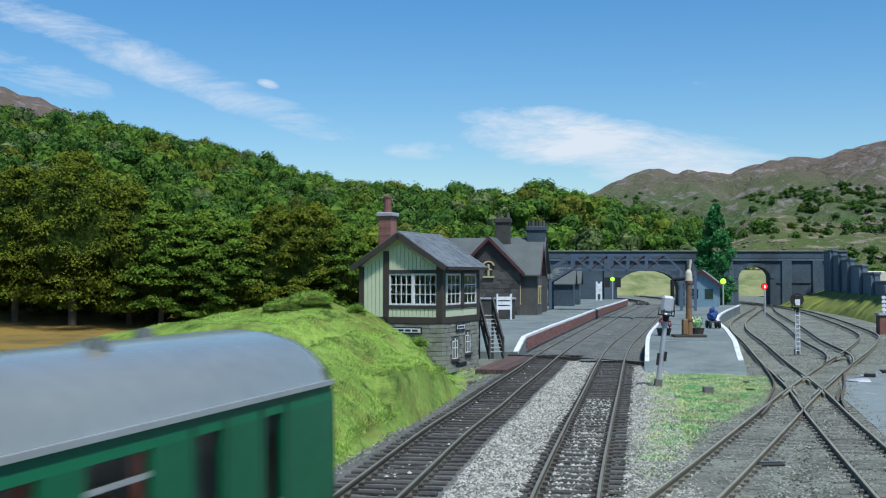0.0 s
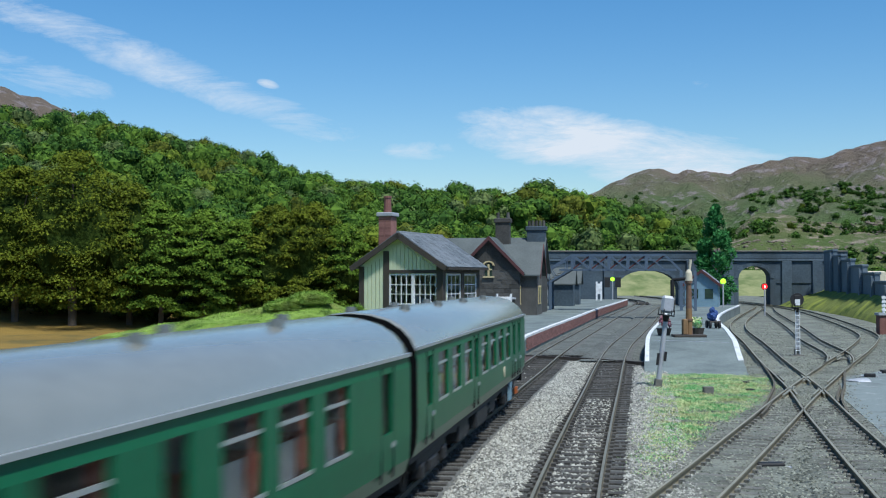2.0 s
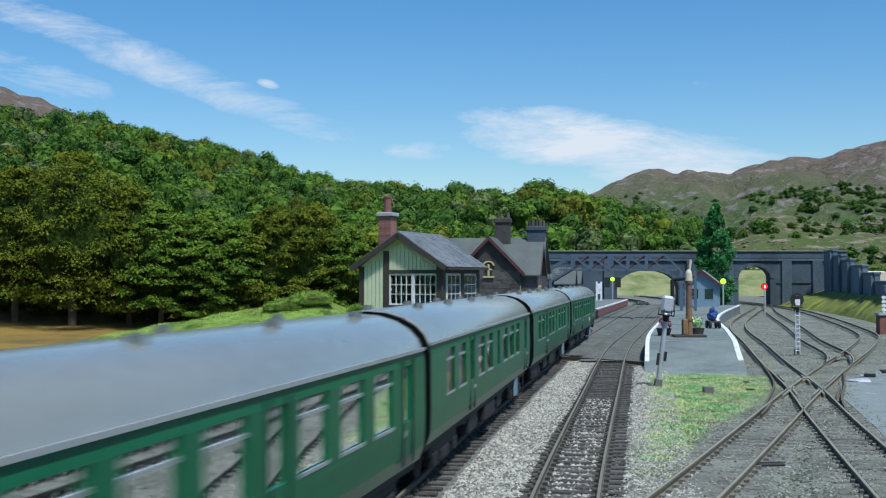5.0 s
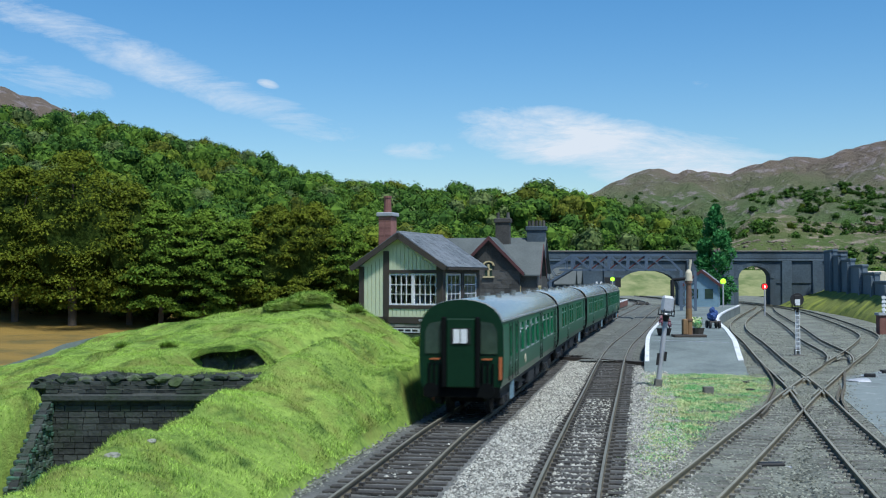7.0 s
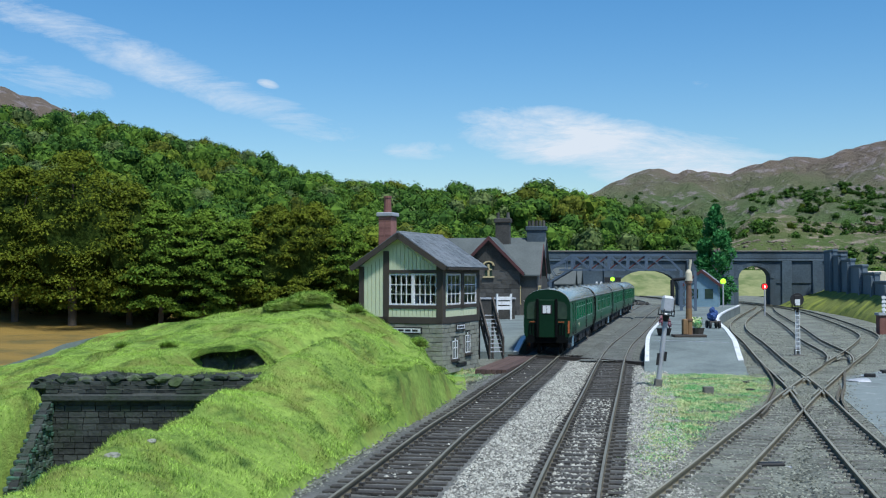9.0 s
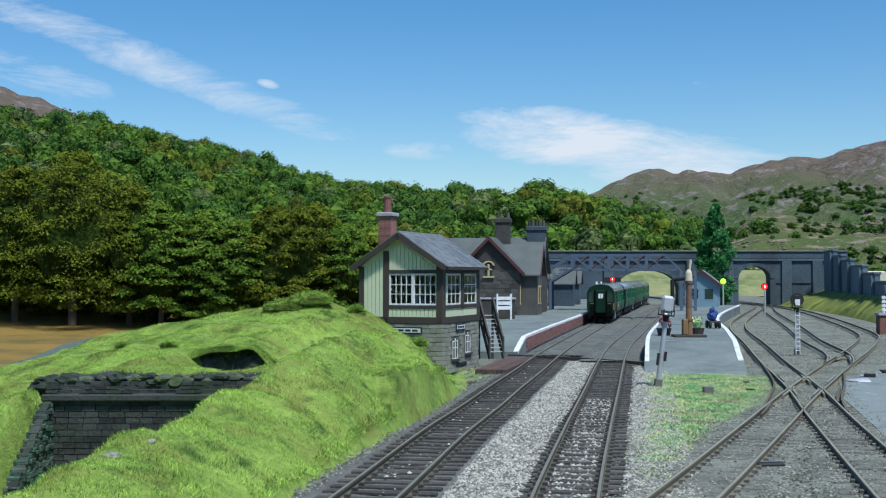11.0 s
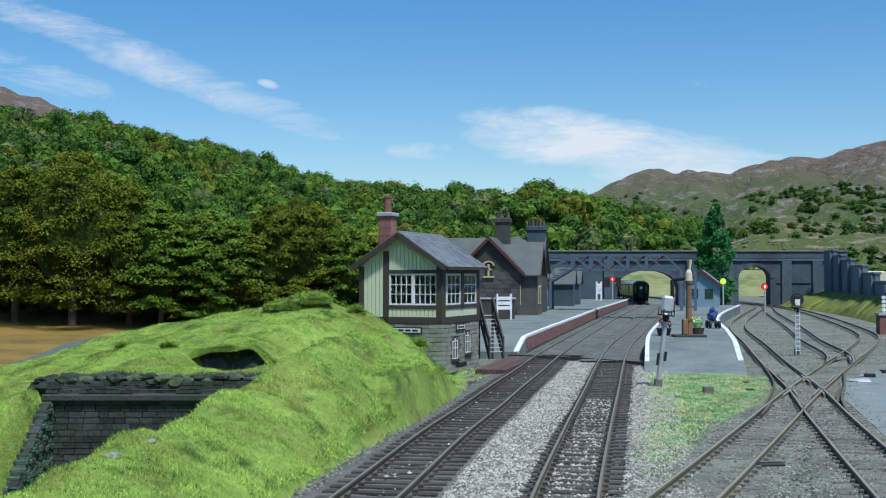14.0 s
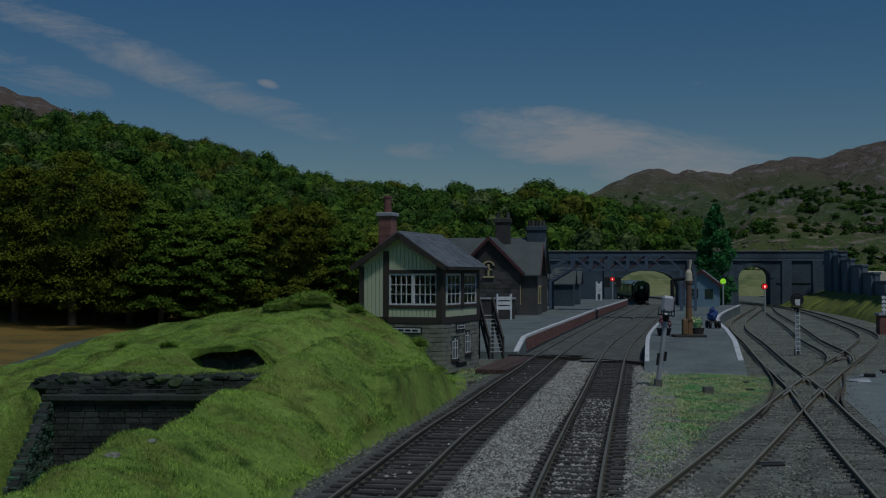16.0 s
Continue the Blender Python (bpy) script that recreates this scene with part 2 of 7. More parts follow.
M_LED_RED = glow("signal_red", (1.0, 0.012, 0.012), 1.2)
M_LED_CORE = glow("signal_bright_core", (1.0, 0.75, 0.6), 5.0)
M_RUSTIRON = mat("rusty_iron", (0.10, 0.055, 0.035), (0.22, 0.13, 0.08), 1, 9, 0.75, 0.2)
M_ORANGEBROWN = mat("orange_brown_paint", (0.17, 0.095, 0.035), (0.27, 0.16, 0.07), 2, 9, 0.7)
M_WINGSTONE = mat("greenish_stone", (0.018, 0.03, 0.024), (0.075, 0.11, 0.085), 1.2, 6, 0.85, 0.6, 9, rnd=0.5)
M_ROCK = mat("mossy_rock", (0.045, 0.060, 0.028), (0.14, 0.15, 0.12), 1.5, 8, 0.9, 0.6, 9, rnd=0.3)
M_ALU = mat("bright_metal", (0.5, 0.52, 0.52), (0.65, 0.66, 0.66), 1, 10, 0.35, metal=0.7)
M_SEAT = mat("reddish_seating", (0.20, 0.050, 0.030), (0.48, 0.15, 0.09), 0.8, 5, 0.9)
M_ORANGE = mat("orange_paint", (0.30, 0.075, 0.02), (0.45, 0.13, 0.035), 2, 12, 0.6)
M_CABGLASS = mat("dark_glass", (0.015, 0.03, 0.022), (0.05, 0.08, 0.06), 0.6, 3, 0.12)
M_OLIVECROWN = mat("olive_leaves", (0.026, 0.046, 0.004), (0.155, 0.185, 0.015), 0.09, 0.6, 0.85, rnd=0.4, island=True, spec=0.1, sharp=0.24)
M_NEARCROWN = mat("field_edge_leaves", (0.022, 0.056, 0.006), (0.160, 0.250, 0.026), 0.09, 0.6, 0.85, rnd=0.4, island=True, spec=0.1, sharp=0.24)
# near-black green: the shade within the crowns, put into the core's colour
M_CROWNSHADE = mat("shaded_inner_foliage", (0.010, 0.020, 0.004), (0.045, 0.070, 0.010), 0.1, 0.8, 0.9, 0.8, 1.5, bd=0.6, spec=0.05)
M_CABGREEN = mat("grimy_dark_green", (0.002, 0.019, 0.007), (0.005, 0.032, 0.012), 0.5, 6, 0.45, spec=0.25)
M_OLDSLEEPER = mat("silvered_sleeper", (0.07, 0.068, 0.058), (0.18, 0.176, 0.152), 2, 14, 0.95, 0.5, 20, rnd=0.4)
# lightened so that its colour stands for light in the carriage windows
M_PARTITION = mat("grey_brown_partition", (0.28, 0.26, 0.23), (0.52, 0.49, 0.45), 0.6, 3, 0.8)
M_SCREE = mat("pale_scree", (0.09, 0.075, 0.058), (0.30, 0.24, 0.185), 0.1, 1, 0.95, rnd=0.4, island=True)
M_MEADOW = mat("pale_meadow", (0.13, 0.16, 0.05), (0.32, 0.31, 0.14), 0.08, 0.6, 0.95, 0.4, 3)
M_ASHSTONE = mat("ash_chippings", (0.056, 0.060, 0.046), (0.310, 0.322, 0.255), 1, 9, 0.95, 0.5, 14, rnd=0.6, island=True)
M_STROOF = mat("dark_slate_roof", (0.05, 0.062, 0.06), (0.115, 0.13, 0.125), 0.6, 8, 0.7, 0.3, 14)
M_PALEBLUE = mat("pale_blue_grey", (0.12, 0.22, 0.28), (0.25, 0.36, 0.42), 2, 9, 0.6)

for m in (M_GRASS, M_GRASSBLADE):
    stain(m, (0.17, 0.17, 0.045), 0.55, 0.50, 0.66, 0.75)      # straw
    stain(m, (0.030, 0.075, 0.016), 0.9, 0.53, 0.68, 0.8)      # moss
stain(M_TARMAC, (0.075, 0.090, 0.085), 0.35, 0.46, 0.66, 0.7)
stain(M_WHITE, (0.36, 0.35, 0.32), 1.6, 0.50, 0.68, 0.7)
stain(M_INFILL, (0.045, 0.044, 0.036), 0.45, 0.48, 0.66, 0.8)
stain(M_YARD, (0.075, 0.080, 0.075), 0.4, 0.50, 0.68, 0.8)
stain(M_YARD, (0.36, 0.38, 0.37), 1.1, 0.58, 0.68, 0.7)
stain(M_ASH, (0.045, 0.042, 0.030), 0.5, 0.50, 0.66, 0.7)
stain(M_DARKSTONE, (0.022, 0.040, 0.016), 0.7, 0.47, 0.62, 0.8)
stain(M_ROCK, (0.045, 0.075, 0.018), 1.6, 0.45, 0.6, 0.85)
stain(M_WINGSTONE, (0.06, 0.16, 0.10), 1.5, 0.50, 0.60, 0.8)
stain(M_BRIDGE, (0.030, 0.040, 0.046), 0.16, 0.48, 0.66, 0.75)
stain(M_FIELD, (0.085, 0.075, 0.018), 0.08, 0.50, 0.62, 0.7)
stain(M_VERGE, (0.33, 0.36, 0.06), 0.35, 0.50, 0.64, 0.8)
stain(M_VERGE, (0.05, 0.085, 0.02), 0.5, 0.52, 0.66, 0.8)
stain(M_TUFT, (0.40, 0.34, 0.16), 0.6, 0.52, 0.64, 0.8)
stain(M_MEADOW, (0.09, 0.13, 0.03), 0.12, 0.48, 0.62, 0.8)

# ---- helpers for shapes ----


def part(name, bm, material, parent=None, label="", smooth=False):
    me = bpy.data.meshes.new(name)
    if isinstance(bm, tuple):
        me.from_pydata(*bm)
    else:
        bm.to_mesh(me)
        bm.free()
    me.materials.append(material)
    if smooth:
        me.polygons.foreach_set("use_smooth", [True] * len(me.polygons))
    ob = new(name, me)
    if parent:
        ob.parent = parent
    return tagged(ob, label=label)


def put(name, me, parent=None, m=None):
    ob = new(name, me)
    if parent:
        ob.parent = parent
    if m is not None:
        ob.matrix_basis = m
    return ob


def thing(name, label, category, m=None, group="", kind=""):
    ob = new(name)
    ob.empty_display_size = 0.01
    if m is not None:
        ob.matrix_basis = m
    return tagged(ob, label, category, group, kind)


def box(bm, x0, x1, y0, y1, z0, z1, m=None, bevel=0.0):
    r = bmesh.ops.create_cube(bm, size=1)
    vs = r["verts"]
    for v in vs:
        v.co = Vector((x0 + (v.co.x + 0.5) * (x1 - x0), y0 + (v.co.y + 0.5) * (y1 - y0), z0 + (v.co.z + 0.5) * (z1 - z0)))
    if bevel:
        es = list({e for v in vs for e in v.link_edges})
        r = bmesh.ops.bevel(bm, geom=es, offset=bevel, segments=1, affect="EDGES")
        vs = list({v for f in r["faces"] for v in f.verts} | {v for v in vs if v.is_valid})
    if m is not None:
        for v in vs:
            v.co = m @ v.co
    return bm


def tube(bm, p0, p1, r0, r1=None, n=10):
    r1 = r0 if r1 is None else r1
    p0, p1 = Vector(p0), Vector(p1)
    q = (p1 - p0).to_track_quat("Z", "Y")
    rings = []
    for p, r in ((p0, r0), (p1, r1)):
        rings.append([bm.verts.new(p + q @ Vector((math.cos(2 * math.pi * i / n) * r, math.sin(2 * math.pi * i / n) * r, 0))) for i in range(n)])
    for i in range(n):
        bm.faces.new((rings[0][i], rings[0][(i + 1) % n], rings[1][(i + 1) % n], rings[1][i]))
    bm.faces.new(rings[0][::-1])
    bm.faces.new(rings[1])
    return bm


def beam(bm, p0, p1, w, h=None):
    """A squared bar from p0 to p1."""
    h = w if h is None else h
    p0, p1 = Vector(p0), Vector(p1)
    d = p1 - p0
    q = d.to_track_quat("Y", "Z").to_matrix().to_4x4()
    return box(bm, -w / 2, w / 2, 0, d.length, -h / 2, h / 2, Matrix.Translation(p0) @ q)


def prism(bm, poly, t, axis="y", m=None):
    """A polygon of (a, b) drawn out along an axis from t[0] to t[1]."""
    def at3(a, b, c):
        v = {"y": (a, c, b), "x": (c, a, b), "z": (a, b, c)}[axis]
        return m @ Vector(v) if m is not None else Vector(v)
    lo = [bm.verts.new(at3(a, b, t[0])) for a, b in poly]
    hi = [bm.verts.new(at3(a, b, t[1])) for a, b in poly]
    n = len(poly)
    for i in range(n):
        bm.faces.new((lo[i], lo[(i + 1) % n], hi[(i + 1) % n], hi[i]))
    bm.faces.new(lo[::-1])
    bm.faces.new(hi)
    bmesh.ops.recalc_face_normals(bm, faces=bm.faces[:])
    return bm


def sweep(bm, path, prof, closed=True):
    """A profile of (side, up) along a path of 3D points that stays level."""
    rows = []
    for i, p in enumerate(path):
        a, b = path[max(i - 1, 0)], path[min(i + 1, len(path) - 1)]
        d = Vector((b[0] - a[0], b[1] - a[1], 0)).normalized()
        s = Vector((d.y, -d.x, 0))
        rows.append([bm.verts.new(Vector(p) + s * u + Vector((0, 0, w))) for u, w in prof])
    n = len(prof)
    for r0, r1 in zip(rows, rows[1:]):
        for j in range(n if closed else n - 1):
            bm.faces.new((r0[j], r0[(j + 1) % n], r1[(j + 1) % n], r1[j]))
    if closed:
        bm.faces.new(rows[0][::-1])
        bm.faces.new(rows[-1])
    bmesh.ops.recalc_face_normals(bm, faces=bm.faces[:])
    return bm


class Line:
    """A smooth plan curve through a few points, measured by its length."""

    def __init__(self, pts, step=0.5):
        P = [Vector((*p, 0)) for p in pts]
        P = [2 * P[0] - P[1]] + P + [2 * P[-1] - P[-2]]
        out = []
        for i in range(1, len(P) - 2):
            n = max(2, int((P[i + 1] - P[i]).length / step))
            t0, t1 = (P[i + 1] - P[i - 1]) / (P[i + 1] - P[i - 1]).length, (P[i + 2] - P[i]) / (P[i + 2] - P[i]).length
            L = (P[i + 1] - P[i]).length
            for k in range(n):
                u = k / n
                out.append((2 * u**3 - 3 * u**2 + 1) * P[i] + (u**3 - 2 * u**2 + u) * L * t0 + (3 * u**2 - 2 * u**3) * P[i + 1] + (u**3 - u**2) * L * t1)
        out.append(P[-2])
        self.p = np.array([(v.x, v.y) for v in out])
        self.s = np.concatenate([[0], np.cumsum(np.hypot(*np.diff(self.p, axis=0).T))])

    def at(self, s):
        return np.interp(s, self.s, self.p[:, 0]), np.interp(s, self.s, self.p[:, 1])

    def heading(self, s):
        a, b = self.at(s - 0.4), self.at(s + 0.4)
        return math.atan2(b[1] - a[1], b[0] - a[0])

    def s_of_y(self, y):
        return float(np.interp(y, self.p[:, 1], self.s))

    def run(self, y0, y1, off=0.0, z=0.0, step=1.2):
        s0, s1 = self.s_of_y(y0), self.s_of_y(y1)
        n = max(2, int((s1 - s0) / step))
        out = []
        for s in np.linspace(s0, s1, n + 1):
            (x, y), h = self.at(s), self.heading(s)
            out.append((x + off * math.sin(h), y - off * math.cos(h), z))
        return out


A = Line([(-58, -85), (-34, -52), (-19, -28), (-11.2, -12), (-7.1, 0), (-5.35, 5.5), (-4.35, 9.1), (-3.12, 14.8), (-1.6, 23.5), (0.05, 33.6), (1.36, 40.5), (2.53, 47.1), (4.15, 55.8), (6.09, 66.7), (9.32, 83.0), (14.22, 106.6),
          (19.13, 130.4), (24.2, 153.2), (29.6, 177.5), (33.9, 197.8), (35.6, 208), (36.5, 220), (36.6, 235), (35.3, 255), (31.5, 282), (24, 316)])
B = Line([(-3.40, -13.2), (-1.20, 0.0), (0.55, 11.0), (2.46, 23.5), (4.28, 34.4), (6.21, 45.6), (9.02, 62.0), (11.59, 75.6), (14.99, 91.1), (19.05, 109.5), (23.98, 132.7), (30.76, 163.3), (35.78, 183.4), (39.23, 197.8), (42.95, 217.1), (45.24, 237.7), (46.18, 280.8)])
C = Line([(-2.60, 6.6), (4.93, 23.7), (9.12, 33.6), (13.48, 44.0), (16.79, 51.6), (20.67, 60.5), (24.67, 69.4), (29.00, 79.5), (32.73, 89.2), (37.14, 106.0), (43.44, 133.9), (48.66, 160.9), (52.08, 189.4), (54.64, 231.6), (55.20, 280.8)])
D = Line([(6.01, 6.6), (9.50, 23.7), (12.52, 37.8), (14.19, 45.1), (15.47, 51.3), (17.53, 61.7), (20.95, 77.9), (25.55, 100.3), (30.79, 119.9), (39.86, 149.1), (47.97, 175.1), (51.03, 189.4), (54.01, 231.6), (54.67, 280.8)])
E = Line([(13.48, 44.0), (16.38, 50.8), (19.44, 57.6), (21.59, 63.0), (23.30, 68.9), (26.06, 81.9), (30.87, 101.4), (41.60, 146.8), (49.23, 176.3), (51.56, 189.4), (54.22, 231.6)])
SLIP_L = Line([(9.12, 33.6), (11.30, 38.8), (13.13, 44.1), (14.45, 48.2), (15.48, 52.4), (17.53, 61.7)])
SLIP_R = Line([(12.52, 37.8), (14.03, 42.9), (15.86, 47.9), (18.63, 55.8), (20.67, 60.5)])


def smooth01(a, b, x):
    u = np.clip((x - a) / (b - a), 0, 1)
    return u * u * (3 - 2 * u)


def grain(x, y, s, o=0.0):
    """Cheap smooth noise, -1 to 1, for arrays."""
    x, y = x / s + o, y / s - o
    return (np.sin(x * 1.7 + 1.3 * np.sin(y * 1.1)) + np.sin(y * 2.1 + 1.7 * np.sin(x * 0.7 + 1)) + np.sin((x + y) * 1.3 + o)) / 3


# skyline of the woods and of the mountains: bearing (side over forward), rise over forward
WOODS = ((-0.816, 0.1789), (-0.417, 0.1408), (-0.363, 0.1354), (-0.299, 0.1317), (-0.263, 0.1236), (-0.221, 0.1127), (-0.19, 0.1082), (-0.163, 0.0982), (-0.119, 0.0864), (-0.08, 0.0764),
         (-0.041, 0.0728), (-0.018, 0.0717), (0.018, 0.0772), (0.054, 0.0763), (0.086, 0.0817), (0.109, 0.0717), (0.132, 0.0663), (0.154, 0.0627), (0.2, 0.0554), (0.227, 0.0464), (0.254, 0.0327), (0.281, 0.0228), (0.327, 0.0191), (0.816, 0.0191))
PEAKS = ((-0.816, 0.1784), (-0.417, 0.1657), (-0.381, 0.1612), (-0.354, 0.1525), (-0.327, 0.1400), (-0.290, 0.1235), (-0.181, 0.0786), (-0.045, 0.0424), (0.091, 0.0514), (0.127, 0.0677), (0.150, 0.0795), (0.179, 0.0877), (0.200, 0.0859),
         (0.227, 0.0877), (0.249, 0.0823), (0.272, 0.0931), (0.299, 0.1004), (0.327, 0.0995), (0.349, 0.1049), (0.381, 0.1122), (0.417, 0.1167), (0.816, 0.1331))
FOOT_Z = -8.0


def terrain(x, y):
    """Height of the land: level railway ground, the lower valley field, wooded hills and mountains."""
    r = np.hypot(x, y)
    b = np.where(y > 1, x / np.maximum(y, 1), np.sign(x) * 0.9)
    b = np.clip(b, -0.9, 0.9)
    w = np.interp(b, *zip(*WOODS))
    pk = np.interp(b, *zip(*PEAKS))
    near = smooth01(-0.06, 0.04, b)
    start = 262 + 40 * near
    ridge = 680 - 150 * near
    flat = np.where(x < -20, FOOT_Z, FOOT_Z)
    level = 1 - smooth01(0, 1, np.maximum(smooth01(14, 30, -(x + 4 - 0.18 * np.maximum(y, 0) - 0.95 * np.minimum(y, 0))), np.maximum(smooth01(60, 82, x - 0.05 * y), smooth01(300, 330, y))))
    z = flat * (1 - level) - 0.3 * level
    z = z - 3.6 * smooth01(3.2, 4.6, -5 + .19 * y - x) * smooth01(3, 8, y) * (1 - smooth01(60, 66, y)) * level
    fwd = 1 / np.sqrt(1 + b * b)
    up = (w * ridge * fwd + 4.45 - 11.5 - FOOT_Z) * smooth01(start, ridge, r) ** 0.8
    up = up - smooth01(ridge, ridge + 260, r) * 40
    z = z + np.where(r > start, np.maximum(up, 0), 0)
    far = (pk * 1700 * fwd + 3) * smooth01(760, 1700, r) + (16 * grain(x, y, 70) + 9 * grain(x, y, 26, 5) + 4 * grain(x, y, 9, 2)) * smooth01(800, 1200, r) * (1 - .75 * smooth01(1450, 1690, r))
    slope_r = smooth01(0.218, 0.28, b) * (smooth01(300, 680, r) * 36 + (4.5 * grain(x, y, 34, 3) + 2.4 * grain(x, y, 13, 1) + 1.0 * grain(x, y, 5.5, 6)) * smooth01(320, 400, r))
    z = np.maximum(z + slope_r, np.where(r > 760, far, -50))
    z = z + grain(x, y, 25, 2) * 1.5 * smooth01(start + 10, start + 100, r)
    return z


def build_ground():
    """One sheet from under the tracks to the mountains: rings that grow with distance."""
    brg = np.concatenate([np.radians(np.linspace(-180, -34, 36))[:-1], np.radians(np.linspace(-34, 34, 300)), np.radians(np.linspace(34, 180, 36))[1:-1]])
    rad = np.concatenate([[0.5], np.geomspace(4, 765, 165), np.linspace(780, 1760, 75), np.geomspace(1800, 3200, 10)])
    T, R = np.meshgrid(brg, rad)
    x, y = R * np.sin(T), R * np.cos(T)
    z = terrain(x, y)
    nb = len(brg)
    vs = np.column_stack([x.ravel(), y.ravel(), z.ravel()])
    fs, mi = [], []
    for i in range(len(rad) - 1):
        for j in range(nb):
            k = (j + 1) % nb
            fs.append((i * nb + j, i * nb + k, (i + 1) * nb + k, (i + 1) * nb + j))
            cx, cy = (x[i, j] + x[i, k]) / 2, (y[i, j] + y[i, k]) / 2
            r, b = rad[i], cx / max(cy, 1)
            if r > 760:
                m = 3
            elif r > 300:
                m = 4 if b > 0.222 and cy > 0 else 2
            elif z[i, j] < -4:
                m = 1
            else:
                m = 0
            mi.append(m)
    fs.append(tuple(range(nb))[::-1])
    mi.append(0)
    ob = part("ground", (vs.tolist(), [], fs), M_ASH, smooth=True)
    for m in (M_FIELD, M_HILL, M_MOUNT, M_SLOPE):
        ob.data.materials.append(m)
    ob.data.polygons.foreach_set("material_index", mi)
    tagged(ob, "ash railway ground running out to dry field and wooded hills", "ground", kind="structure")


build_ground()


def leafy(rng, n_leaf, leaf, lobes, solid=0):
    """A crown about the origin, radius near 1: leaf sprays set on overlapping lobes. Returns arrays of triangles' corners."""
    cs = []
    for k in range(lobes):
        a, e = rng.uniform(0, 2 * math.pi), rng.uniform(-0.3, 1)
        d = rng.uniform(0.3, 0.62)
        cs.append((d * math.cos(a) * (1 - max(e, 0) * .5), d * math.sin(a) * (1 - max(e, 0) * .5), 0.55 * e, rng.uniform(0.36, 0.55)))
    cs.append((0, 0, 0.1, 0.6))
    cs = np.array(cs)
    pick = rng.integers(0, len(cs), n_leaf)
    v = rng.normal(size=(n_leaf, 3))
    v /= np.linalg.norm(v, axis=1)[:, None]
    p = cs[pick, :3] + v * cs[pick, 3:4] * rng.uniform(0.8, 1.06, (n_leaf, 1))
    t = np.cross(v, rng.normal(size=(n_leaf, 3)))
    t /= np.linalg.norm(t, axis=1)[:, None]
    nrm = v + rng.normal(size=(n_leaf, 3)) * 0.22
    nrm /= np.linalg.norm(nrm, axis=1)[:, None]
    t -= nrm * (t * nrm).sum(1)[:, None]
    u = np.cross(nrm, t)
    s = leaf * rng.uniform(0.6, 1.3, (n_leaf, 1))
    leaves = np.stack([p - t * s - u * s * .6, p + t * s - u * s * .6, p + u * s * 1.1 + nrm * s * .2], axis=1)
    if not solid:
        return leaves
    # close foliage inside: a dented ball for each lobe
    bm = bmesh.new()
    bmesh.ops.create_icosphere(bm, subdivisions=2 if solid > 1 else 1, radius=1)
    ball = np.array([[v.co[:] for v in f.verts] for f in bm.faces])
    bm.free()
    out = [leaves]
    for c in cs:
        d = ball * (1 + .16 * np.sin(ball[..., :1] * 5 + c[0] * 9) * np.cos(ball[..., 1:2] * 6 + c[1] * 7))
        out.append(d * c[3] * .80 + c[:3])
    return np.concatenate(out)


def tri_mesh(name, tris, material, parent=None, label=""):
    n = len(tris)
    me = bpy.data.meshes.new(name)
    me.vertices.add(n * 3)
    me.vertices.foreach_set("co", tris.reshape(-1).astype(np.float32))
    me.loops.add(n * 3)
    me.loops.foreach_set("vertex_index", np.arange(n * 3, dtype=np.int32))
    me.polygons.add(n)
    me.polygons.foreach_set("loop_start", np.arange(0, n * 3, 3, dtype=np.int32))
    me.update()
    me.materials.append(material)
    ob = new(name, me)
    if parent:
        ob.parent = parent
    return tagged(ob, label=label)


